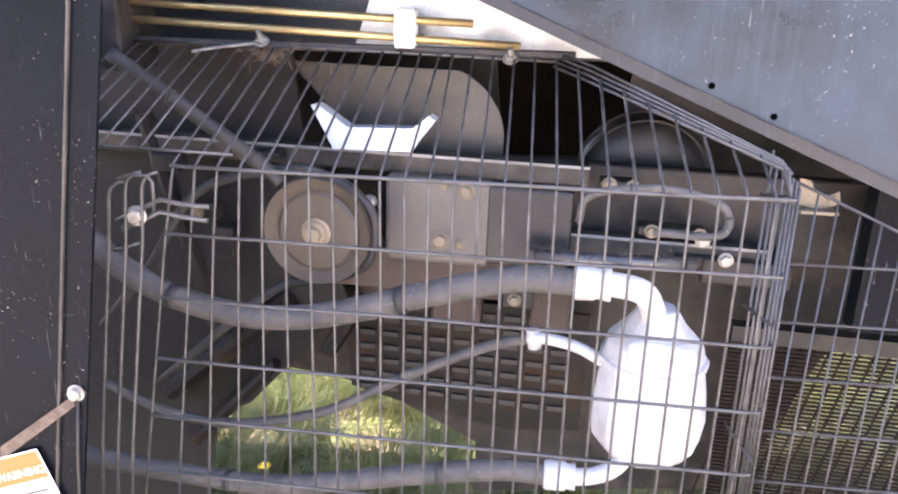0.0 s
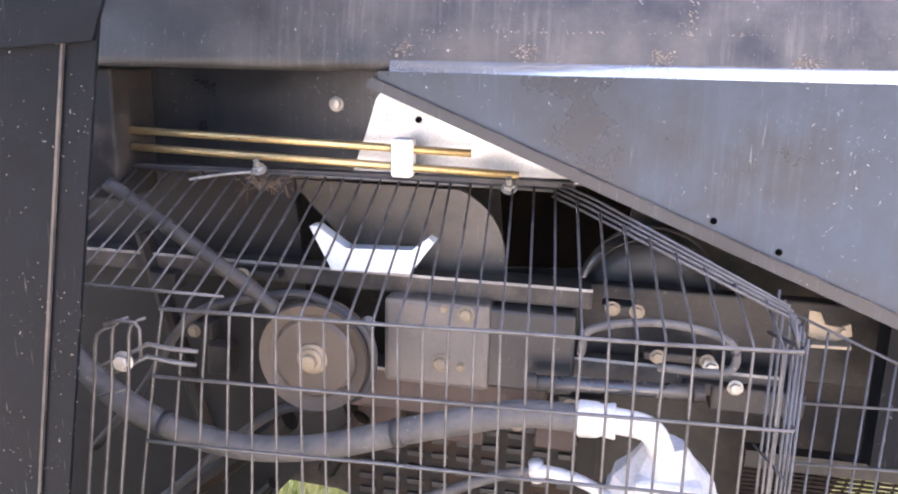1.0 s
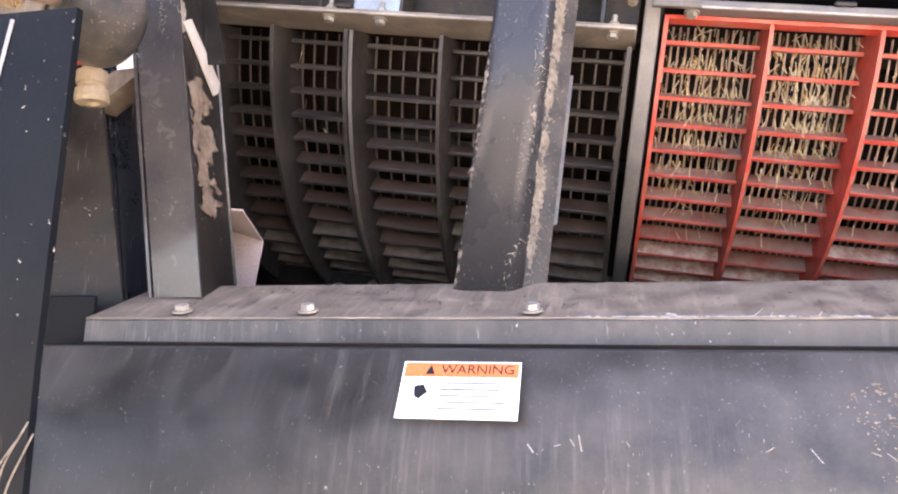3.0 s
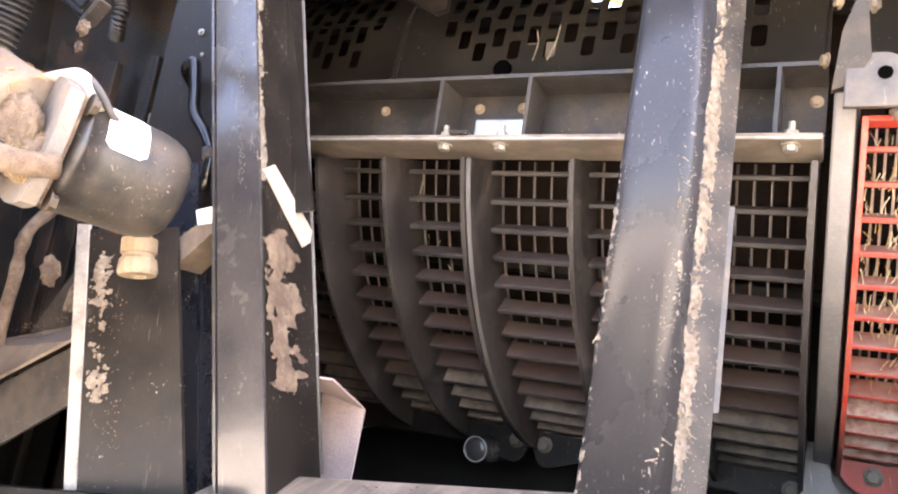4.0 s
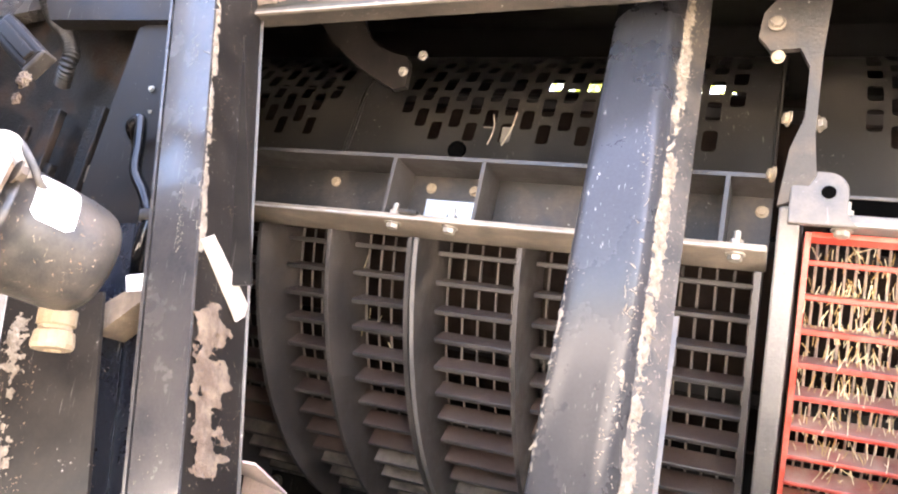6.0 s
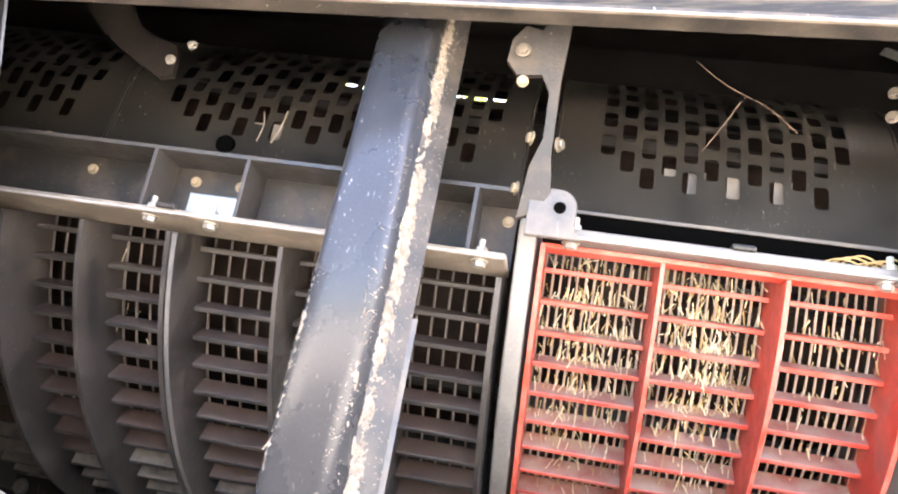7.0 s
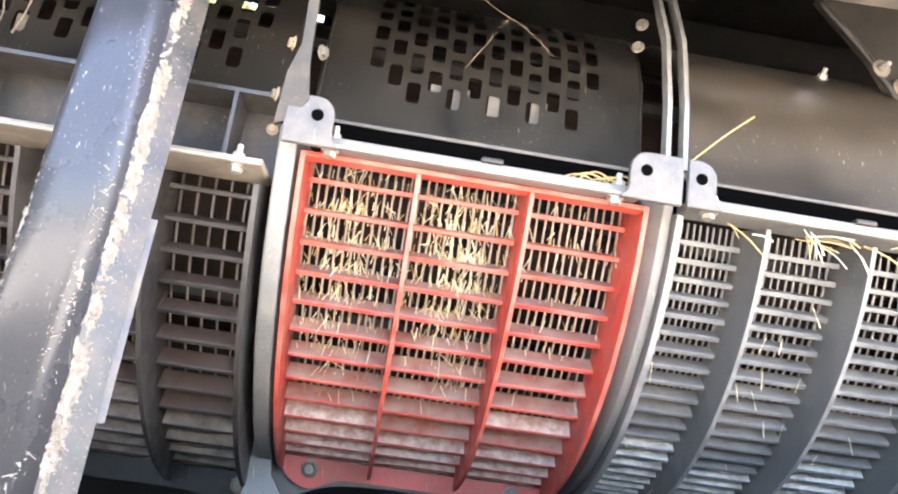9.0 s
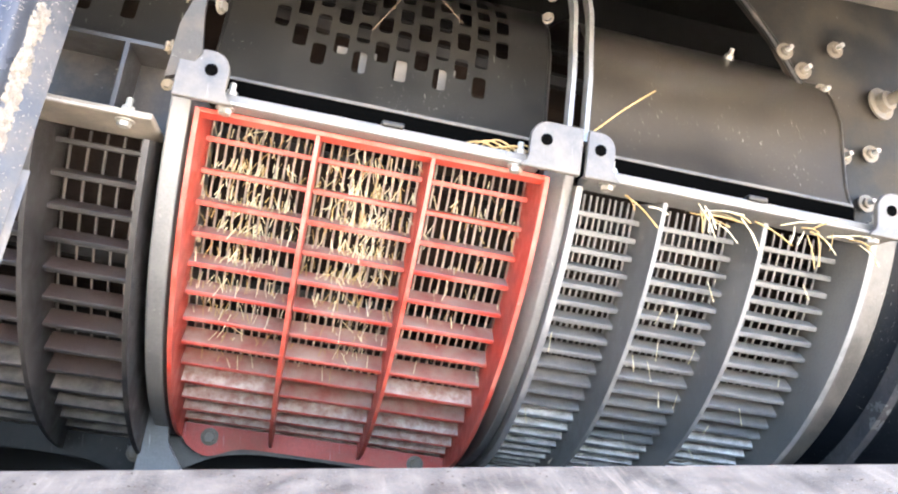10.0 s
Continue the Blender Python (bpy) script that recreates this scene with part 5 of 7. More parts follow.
part("bright_tab", bm, M_LABEL, JAMB, "bright bare tab")
bm = bmesh.new()
extrude(bm, [(-0.290, 1.598, 1.836), (-0.339, 1.598, 1.835), (-0.413, 1.598, 1.795), (-0.369, 1.598, 1.780)], (0, 0, 0), (0, 0.05, 0.0))
part("sill", bm, M_LEDGE, JAMB, "dusty sloping sill")
ARM = thing("dusty_arm", "dark dusty sheet arm behind the plate", "bracket")
bm = bmesh.new()
extrude(bm, [(-0.90, 1.562, 1.526), (-0.487, 1.562, 1.678), (-0.487, 1.562, 1.600), (-0.90, 1.562, 1.42)], (0, 0, 0), (0, 0.005, 0.0))
part("web", bm, M_SMEAR, ARM)
bm = bmesh.new()
extrude(bm, [(-0.90, 1.556, 1.530), (-0.487, 1.556, 1.682), (-0.487, 1.665, 1.730), (-0.90, 1.665, 1.688)], (0, 0, 0), (0, 0, 0.005))
part("flange", bm, M_LEDGE, ARM, "dusty top flange")

bm = bmesh.new()
extrude(bm, [(-0.73, 1.668, 1.715), (-0.629, 1.668, 1.828), (-0.590, 1.668, 1.80), (-0.590, 1.668, 1.715)], (0, 0, 0), (0, 0.004, 0.0))
part("stay", bm, M_DUSTY, ARM, "dusty triangular stay")
caked("straw_crust", (-0.66, 1.664, 1.742), (-0.60, 1.664, 1.742), (0.01, 0, 0.045), (0, -1, 0.2), 21.0, ARM, M_CRUST, thick=0.004, cover=-0.25, nu=60, nv=24, fine=60, label="straw and mud")
caked("mud_crust", (-0.474, 1.546, 1.80), (-0.448, 1.546, 1.60), (0.040, 0.010, 0), (0, -1, 0), 22.0, PLT, M_CRUST, thick=0.0016, cover=-0.55, nu=160, nv=40, fine=90, label="dry chaff stuck to the plate")

# ---- hydraulic motor with its hoses and mud ----
MOT = thing("hydraulic_motor", "black cylindrical motor dusted with mud, with a white label", "motor")
ma, mb = Vector((-0.237, 1.305, 1.828)), Vector((-0.200, 1.413, 1.810))
ax = (mb - ma).normalized()
L = (mb - ma).length
bm = bmesh.new()
lathe(bm, ma, ax, [(0, 0.053), (0.006, 0.057), (0.010, 0.0585), (0.012, 0.0565), (0.03, 0.057), (L - 0.030, 0.0555), (L - 0.016, 0.0535), (L - 0.006, 0.050), (L - 0.001, 0.046), (L, 0.042), (L + 0.001, 0.0)], 44)
part("body", bm, M_SMEAR, MOT, smooth=True)
e1 = ax.cross(Vector((0, 0, 1))).normalized()
e2 = e1.cross(ax).normalized()
bm = bmesh.new()
mm = facing(ma - ax * 0.020, ax, 20)
out = []
for k in range(32):
    a = 2 * math.pi * k / 32
    c, s_ = math.cos(a), math.sin(a)
    q = 0.063 / max(abs(c), abs(s_)) ** 0.55
    out.append(mm @ Vector((q * c, q * s_, 0)))
extrude(bm, out, (0, 0, 0), tuple(ax * 0.013))
part("flange", bm, M_FLANGE, MOT, "grey cast flange")
bm = bmesh.new()
extrude(bm, [p + ax * 0.013 + (p - (ma - ax * 0.020)) * -0.06 for p in out], (0, 0, 0), tuple(ax * 0.004))
part("gasket", bm, M_BROWN, MOT, "muddy gasket joint")
for k in range(4):
    a = radians(45 + 90 * k)
    p = mm @ Vector((0.066 * math.cos(a), 0.066 * math.sin(a), 0.021))
    share("bolt", BOLT_DULL, MOT, facing(p, ax, 30 * k) @ Matrix.Scale(0.8, 4), "muddy bolt")
# gear housing: a cast dome with a flat cover
bm = bmesh.new()
lathe(bm, Vector((-0.258, 1.290, 1.846)), (-0.80, -0.22, 0.56), [(0, 0.050), (0.02, 0.050), (0.045, 0.047), (0.075, 0.045), (0.100, 0.039), (0.114, 0.029), (0.122, 0.016), (0.124, 0.0)], 36)
for v in bm.verts:
    v.co += Vector((1, 1, 1)) * 0.0030 * noise.noise(v.co * 40) + Vector((0.4, 1, 0.6)) * 0.0022 * noise.noise(v.co * 110)
GEAR = part("gear_housing", bm, M_TAN, MOT, "dusty tan cast gear housing", smooth=True)
for dx, dz in ((-0.028, 0.016), (-0.052, 0.032)):
    bm = bmesh.new()
    box(bm, (-0.008, -0.004, -0.018), (0.008, 0.004, 0.018), pose(-0.290 + dx, 1.238, 1.862 + dz, 6, -32, -8), bevel=0.002)
    part("rib", bm, M_MUD, GEAR)
for p, r, sq, seed in (((-0.243, 1.266, 1.834), 0.034, 0.42, 1.0), ((-0.225, 1.272, 1.806), 0.024, 0.6, 4.0), ((-0.268, 1.262, 1.812), 0.022, 0.6, 7.0)):
    bm = bmesh.new()
    bmesh.ops.create_icosphere(bm, subdivisions=4, radius=1)
    for v in bm.verts:
        d = v.co.copy()
        v.co = Vector((d.x, d.y * sq, d.z)) * r * (1 + 0.22 * noise.noise(d * 2 + Vector((seed, 0, 0))) + 0.14 * noise.noise(d * 6) + 0.07 * noise.noise(d * 15)) + Vector(p)
    part("mud", bm, M_BROWN, MOT, "caked brown mud", smooth=True)
bm = bmesh.new()
verts = []
lab_v = Vector((0.56, -0.51, 0.12))
lab_a = math.atan2(lab_v.dot(e2), lab_v.dot(e1))
for i in range(7):
    row = []
    u = i / 6
    trim = 5.0 * max(0, abs(u - 0.5) * 2 - 0.7) ** 2 / 0.09
    for k in range(11):
        a = lab_a + radians(-8 + trim + (52 - 2 * trim) * k / 10)
        row.append(bm.verts.new(ma + ax * (0.024 + 0.040 * u) + (e1 * math.cos(a) + e2 * math.sin(a)) * 0.0584))
    verts.append(row)
for p, q in zip(verts, verts[1:]):
    for k in range(10):
        bm.faces.new((p[k], p[k + 1], q[k + 1], q[k]))
part("label", bm, M_LABEL, MOT, "white unreadable label", smooth=True)
bm = bmesh.new()
tube(bm, smooth_path([(-0.292, 1.300, 1.886), (-0.262, 1.297, 1.892), (-0.228, 1.297, 1.893), (-0.204, 1.298, 1.889), (-0.194, 1.305, 1.872), (-0.192, 1.312, 1.858)], 5), 0.0080, 12)
part("bracket", bm, M_CREAM, MOT, "pale dusty clamp bracket", smooth=True)


def straw_on(ob, count, seed, size=0.010, radius=0.0005):
    """Short bits of straw stuck flat on a thing's surface."""
    r_ = random.Random(seed)
    out_ = bmesh.new()
    verts_ = [v for v in ob.data.vertices if v.normal.y < 0.2]
    for _ in range(count):
        v = r_.choice(verts_)
        nrm = v.normal.normalized()
        side_ = nrm.orthogonal().normalized()
        a_ = r_.uniform(0, 2 * math.pi)
        d_ = side_ * math.cos(a_) + nrm.cross(side_) * math.sin(a_)
        p_ = v.co + nrm * 0.0006
        tube(out_, [p_ - d_ * size * r_.uniform(0.2, 0.6), p_ + nrm * 0.001, p_ + d_ * size * r_.uniform(0.2, 0.6)], radius * r_.uniform(0.6, 1.5), 3)
    return out_


for ob_, n_, sd_ in [(GEAR, 110, 31)] + [(c, 70, 40 + i) for i, c in enumerate([c for c in MOT.children if c.name.startswith("mud")])]:
    tagged(part("chaff", straw_on(ob_, n_, sd_), M_STRAWB if sd_ % 2 else M_MUD, MOT, "bits of straw in the mud"), kind="stuff")
FIT = thing("brass_fitting", "dusty brass hose fitting hanging under the motor", "fitting")
bm = bmesh.new()
lathe(bm, (-0.252, 1.43, 1.790), (0.05, 0.0, -1), [(0, 0.012), (0.020, 0.012), (0.021, 0.0185), (0.036, 0.0185), (0.0375, 0.016), (0.041, 0.016), (0.043, 0.019), (0.056, 0.0205), (0.060, 0.019), (0.061, 0.010), (0.055, 0.009), (0.054, 0.0)], 14)
part("body", bm, M_FIT, FIT, smooth=False)
bm = bmesh.new()
box(bm, (-0.278, 1.418, 1.776), (-0.226, 1.424, 1.780), bevel=0.001)
part("red_tag", bm, M_RED, FIT, "red plastic clip")


def corrugated(name, path, r, label, step=0.0065, mat=M_HOSE):
    pts = smooth_path(path, 14)
    out, radii, acc = [], [], 0.0
    fine = []
    for a, b in zip(pts, pts[1:]):
        n = max(2, int((b - a).length / 0.0011))
        fine += [a.lerp(b, k / n) for k in range(n)]
    for i, p in enumerate(fine):
        if i:
            acc += (p - fine[i - 1]).length
        out.append(p)
        radii.append(r * (1 + 0.19 * math.copysign(abs(math.sin(2 * math.pi * acc / step)) ** 0.5, math.sin(2 * math.pi * acc / step))))
    bm = bmesh.new()
    tube(bm, out, r, 14, True, radii)
    return alone(name, bm, mat, label, "conduit", smooth=True)


corrugated("corrugated_conduit", [(-0.345, 1.262, 2.02), (-0.318, 1.240, 1.965), (-0.302, 1.228, 1.914), (-0.295, 1.222, 1.868), (-0.266, 1.220, 1.822), (-0.233, 1.222, 1.802), (-0.200, 1.228, 1.790)], 0.0105, "dusty corrugated black cable conduit by the motor", mat=M_CONDUIT)
bm = bmesh.new()
tube(bm, smooth_path([(-0.208, 1.226, 1.793), (-0.196, 1.229, 1.788), (-0.180, 1.238, 1.783), (-0.168, 1.262, 1.786)], 5), 0.0108, 14)
alone("cable_boot", bm, M_BROWN, "dusty tan rubber boot at the conduit's end", "boot", smooth=True)
corrugated("corrugated_conduit", [(-0.50, 1.653, 2.62), (-0.515, 1.50, 2.44), (-0.537, 1.45, 2.276), (-0.548, 1.448, 2.179), (-0.572, 1.45, 2.11), (-0.597, 1.45, 2.051), (-0.66, 1.46, 1.95)], 0.0205, "thick dusty corrugated conduit behind the jamb", 0.0085)
bm = bmesh.new()
tube(bm, smooth_path([(-0.245, 1.310, 1.892), (-0.225, 1.303, 1.897), (-0.200, 1.302, 1.890), (-0.182, 1.304, 1.872), (-0.178, 1.315, 1.855), (-0.186, 1.332, 1.852)]), 0.0036, 10)
alone("pipe_elbow", bm, M_HOSE, "thin dark bent pipe on top of the motor", "pipe", smooth=True)
CON = thing("connector_box", "dusty black plastic connector box", "connector")
m = facing((-0.424, 1.440, 2.106), (0.25, -1, -0.1), -42) @ Matrix.Scale(0.60, 4)
bm = bmesh.new()
box(bm, (-0.066, -0.030, -0.02), (0.066, 0.030, 0.02), m, bevel=0.010)
part("body", bm, M_CHANNEL, CON)
bm = bmesh.new()
box(bm, (-0.050, -0.012, 0.019), (0.054, 0.014, 0.027), m, bevel=0.004)
part("lid", bm, M_CHANNEL, CON, "dusty raised lid")
bm = bmesh.new()
box(bm, (0.060, -0.031, -0.021), (0.070, 0.031, 0.021), m, bevel=0.004)
part("lip", bm, M_DUSTY, CON, "muddy rim")
bm = bmesh.new()
tube(bm, [(-0.46, 1.445, 2.135), (-0.55, 1.452, 2.175)], 0.010, 10)
part("holder", bm, M_DARK, CON)
rng = random.Random(21)


def clod(name, p, r, flat, mat, parent):
    bm = bmesh.new()
    bmesh.ops.create_icosphere(bm, subdivisions=4, radius=1)
    off = Vector((rng.uniform(0, 9), rng.uniform(0, 9), rng.uniform(0, 9)))
    for v in bm.verts:
        d = v.co.copy()
        k = 1 + 0.42 * noise.noise(d * 1.7 + off) + 0.24 * noise.noise(d * 4.5 + off) + 0.13 * noise.noise(d * 11 + off)
        v.co = Vector((d.x, d.y * flat, d.z * 1.15)) * r * k + Vector(p)
    return part(name, bm, mat, parent)


MUD = thing("mud_clump", "clods of dried brown mud and chaff behind the motor", "mud")
for p, r in (((-0.591, 1.437, 2.229), 0.026), ((-0.593, 1.437, 2.180), 0.030), ((-0.556, 1.432, 2.243), 0.020), ((-0.553, 1.427, 2.150), 0.021), ((-0.632, 1.44, 2.125), 0.028), ((-0.620, 1.44, 2.19), 0.024), ((-0.392, 1.432, 2.050), 0.009), ((-0.402, 1.436, 2.028), 0.006)):
    clod("clod", p, r, 0.6, M_BROWN, MUD)
for p, r in (((-0.56, 1.74, 2.07), 0.045), ((-0.50, 1.745, 2.02), 0.03), ((-0.47, 1.75, 1.95), 0.035), ((-0.62, 1.72, 1.86), 0.030), ((-0.655, 1.63, 1.80), 0.020), ((-0.60, 1.70, 1.76), 0.022)):
    clod("clod", p, r, 0.35, M_BROWN, MUD)
bm = bmesh.new()
for _ in range(70):
    p = Vector((rng.uniform(-0.63, -0.53), 1.41 + rng.uniform(-0.005, 0.02), rng.uniform(2.12, 2.26)))
    d = Vector((rng.uniform(-1, 1), rng.uniform(-0.4, 0.4), rng.uniform(-1.2, 0.4))).normalized() * rng.uniform(0.004, 0.018)
    tube(bm, [p, p + d], rng.uniform(0.0004, 0.0009), 3)
tagged(part("chaff", bm, M_STRAWB, MUD, "straw bits in the mud"), kind="stuff")
SLP = thing("sloping_plate", "dusty black sheet with bright worn edges", "machine panel")
bm = bmesh.new()
extrude(bm, [(-0.222, 1.20, 2.019), (-0.20, 1.20, 2.16), (-0.94, 1.26, 2.16), (-0.94, 1.26, 1.45), (-0.36, 1.20, 1.70), (-0.249, 1.20, 1.84)], (0, 0, 0), (0.0, 0.004, 0))
part("sheet", bm, M_CHANNEL, SLP)
for dx in (0.0, -0.0085, -0.022):
    bm = bmesh.new()
    tube(bm, [(-0.205 + dx, 1.1985, 2.13), (-0.222 + dx, 1.1985, 2.019), (-0.249 + dx, 1.1985, 1.84), (-0.30 + dx, 1.1985, 1.775)], 0.0016, 6)
    part("worn_edge", bm, M_EDGE if dx else M_LABEL, SLP, "bright worn edge", smooth=True)
bm = bmesh.new()
extrude(bm, [(-0.80, 1.660, 2.40), (-0.28, 1.660, 2.33), (-0.28, 1.660, 2.80), (-0.80, 1.660, 2.80)], (0, 0, 0), (0, 0.005, 0))
part("upper_sheet", bm, M_CHANNEL, GUS)
wall("recess_wall_left", (-1.2, 1.76, 1.2), (-0.345, 1.78, 2.6), "grimy dark sheet behind the motor", M_GRIME)
wall("recess_side_left", (-0.95, 1.25, 1.2), (-0.93, 1.95, 2.6), "grimy dark sheet beside the motor", M_GRIME)
bm = bmesh.new()
tube(bm, smooth_path([(-0.690, 1.66, 1.92), (-0.705, 1.62, 1.862), (-0.718, 1.62, 1.79), (-0.733, 1.62, 1.71), (-0.75, 1.64, 1.66)], 4), 0.011, 10, True, [0.010 + 0.004 * noise.noise((k * 0.9, 0, 5)) for k in range(17)])
alone("rusty_rod", bm, M_BROWN, "slanting muddy rod behind the arm", "rod", smooth=True)
corrugated("corrugated_conduit", [(-0.745, 1.66, 2.55), (-0.740, 1.68, 2.42), (-0.721, 1.70, 2.361), (-0.691, 1.70, 2.336), (-0.662, 1.70, 2.290), (-0.664, 1.70, 2.262), (-0.690, 1.72, 2.240)], 0.012, "dark corrugated conduit bent behind the connector", mat=M_CONDUIT)
SLT = thing("slatted_frame", "dark grimy upright slats behind the motor", "machine frame")
for k, (x, z0, z1) in enumerate(((-0.80, 1.45, 2.2), (-0.74, 1.74, 2.1), (-0.665, 1.80, 2.2), (-0.60, 1.76, 1.98), (-0.86, 1.40, 2.1), (-0.90, 1.55, 2.2), (-0.77, 1.40, 1.9))):
    bm = bmesh.new()
    box(bm, (-0.014, -0.008, 0), (0.014, 0.008, z1 - z0), pose(x, 1.72 + 0.008 * k, z0, 0, 9, 0), bevel=0.003)
    part("slat", bm, M_GRIME, SLT)

# ---- brackets of the rotor housing ----
BRK = thing("hanger_bracket", "grey cast hanger bracket with bolts above the ring", "bracket", m=LOC)
bm = bmesh.new()
out = [(0.074, 2.50), (0.078, 2.53), (0.095, 2.55), (0.118, 2.545), (0.145, 2.60), (0.160, 2.60), (0.152, 2.48), (0.152, 2.38), (0.158, 2.33), (0.142, 2.30), (0.116, 2.29), (0.124, 2.36), (0.138, 2.40), (0.138, 2.462), (0.125, 2.485), (0.090, 2.482)]
extrude(bm, [(x, 1.80 + (2.50 - w) * 0.25, w) for x, w in out], (0, 0, 0), (0, 0.010, 0))
part("plate", bm, M_DARK, BRK)
share("bolt", BOLT_WORN, BRK, facing((0.095, 1.790, 2.512), (0, -1, 0), 12) @ Matrix.Scale(0.66, 4), "bright bolt")
share("bolt", BOLT_GOLD, BRK, facing((0.100, 1.80, 2.470), (0, -1, -0.3)) @ Matrix.Scale(0.8, 4), "yellow bolt")
share("bolt", BOLT_GOLD, BRK, facing((0.120, 1.868, 2.418), (-1, -0.4, 0)), "yellow bolt")
share("bolt", BOLT_WORN, BRK, facing((0.156, 1.895, 2.425), (1, -0.5, 0)) @ Matrix.Scale(0.7, 4), "bright bolt")
share("bolt", BOLT_GOLD, BRK, facing((0.108, 1.885, 2.345), (-1, -0.4, 0)))
STR = thing("ring_strap", "pair of bright steel straps above the ring", "bracket", m=LOC)
for x in (0.676, 0.702):
    bm = bmesh.new()
    pts = [(1.875, 2.33), (1.885, 2.44), (1.915, 2.56), (1.98, 2.68), (2.08, 2.76)]
    rows_ = [[bm.verts.new((x + dx, y + dy, w)) for dx, dy in ((-0.0035, 0), (0.0035, 0), (0.0035, 0.022), (-0.0035, 0.022))] for y, w in pts]
    for p, q in zip(rows_, rows_[1:]):
        for k in range(4):
            bm.faces.new((p[k], p[(k + 1) % 4], q[(k + 1) % 4], q[k]))
    bm.faces.new(rows_[0][::-1])
    bm.faces.new(rows_[-1])
    part("strap", bm, M_STRAP, STR)
for p in ((0.655, 1.99, 2.62), (0.650, 1.985, 2.575)):
    share("bolt", BOLT_WORN, STR, facing(p, (-0.6, -1, 0)) @ Matrix.Scale(0.66, 4))

END = thing("end_plate", "dark dusty end plate with many bolts and washers", "machine panel", m=LOC)
bm = bmesh.new()
out = [(1.215, 2.30), (1.205, 2.46), (1.17, 2.58), (1.10, 2.68), (1.0, 2.78), (2.2, 2.95), (2.2, 2.14), (1.25, 2.14)]
extrude(bm, [(x, 2.065, w) for x, w in out], (0, 0, 0), (0, 0.012, 0))
part("sheet", bm, M_END, END)
bm = bmesh.new()
pts = [(x, 2.060, w) for x, w in out[:5]]
tube(bm, smooth_path(pts), 0.006, 8)
part("weld", bm, M_DARK, END, smooth=True)
WASH = bmesh.new()
lathe(WASH, (0, 0, 0), (0, 0, 1), [(0, 0.024), (0.003, 0.024), (0.0035, 0.014), (0.010, 0.013), (0.011, 0.007), (0.026, 0.0065), (0.027, 0.0)], 24)
wme = bpy.data.meshes.new("washer_bolt")
bmesh.ops.recalc_face_normals(WASH, faces=WASH.faces)
WASH.to_mesh(wme)
WASH.free()
wme.materials.append(M_WASHER)
wme.materials.append(M_EDGE)
for p in wme.polygons:
    p.material_index = 1 if p.center.z > 0.0108 else 0
wgold = wme.copy()
wgold.materials.clear()
wgold.materials.append(M_BRASS)
wgold.materials.append(M_ZINC)
for x, w, g in ((1.181, 2.441, 1), (1.248, 2.478, 0), (1.303, 2.494, 0), (1.297, 2.397, 0), (1.199, 2.594, 0), (1.160, 2.629, 0), (1.121, 2.659, 0), (1.223, 2.686, 0)):
    share("bolt", wgold if g else wme, END, facing((x, 2.055, w), (0, -1, 0)) @ Matrix.Diagonal((0.68, 0.68, 0.9, 1)), "bolt with a broad washer")
bm = bmesh.new()
lathe(bm, (1.325, 2.06, 2.60), (0.25, -1, 0.12), [(0, 0.032), (0.004, 0.032), (0.005, 0.020), (0.02, 0.019), (0.021, 0.011), (0.09, 0.011), (0.091, 0)], 24)
part("threaded_rod", bm, M_WASHER, END, "threaded rod with a large washer")
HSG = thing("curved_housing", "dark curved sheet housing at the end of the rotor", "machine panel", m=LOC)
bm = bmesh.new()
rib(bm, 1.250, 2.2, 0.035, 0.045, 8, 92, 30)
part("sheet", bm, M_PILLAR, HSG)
bm = bmesh.new()
rib(bm, 1.31, 1.325, 0.0, 0.05, 10, 92, 30)
part("edge", bm, M_PAINT, HSG)
b = alone("cover_stud", bmesh.new(), M_ZINC, "zinc stud on the plain cover", "bolt")
b.data = BOLT_STUD
b.matrix_world = LOC @ facing((1.03, 2.092, 2.640), (0, -0.7, 0.7))
# solid disc, its black drawing the shade inside the hole
bm = bmesh.new()
cylinder(bm, (-0.393, 1.990, 2.398), (-0.393, 1.9745, 2.398), 0.016, 24)
alone("cover_hole", bm, M_HOLE, "round dark hole in the perforated cover", "hole", m=LOC)
# feet of the grates: upright flanges with a lobe round each bolt
def foot(th_, x0, x1, top, base, drop, bolts, mat, wide, y=2.395):
    bm = bmesh.new()
    n = 48
    out = []
    for k in range(n + 1):
        x = x0 + (x1 - x0) * k / n
        w = base - sum(drop * math.exp(-((x - xb) / wide) ** 2) for xb, _ in bolts)
        e = min(x - x0, x1 - x)
        out.append((x, w + 0.030 * max(0, 1 - e / 0.03) ** 2))
    extrude(bm, [(x, y, w) for x, w in out] + [(x1, y, top), (x0, y, top)], (0, 0, 0), (0, 0.010, 0))
    part("foot", bm, mat, th_)
    for xb, wb in bolts:
        share("bolt", BOLT_WORN, th_, facing((xb, y - 0.001, wb), (0, -1, 0), xb * 90), "bolt with washer")


foot(RED, 0.150, 0.664, 1.838, 1.804, 0.022, ((0.210, 1.817), (0.600, 1.819)), M_RED, 0.040)
foot(BLK_A, -0.398, 0.104, 1.795, 1.752, 0.026, ((0.086, 1.771), (-0.372, 1.771)), M_CHANNEL, 0.055)
foot(BLK_B, -0.87, -0.408, 1.795, 1.752, 0.026, ((-0.432, 1.771), (-0.84, 1.771)), M_CHANNEL, 0.055)
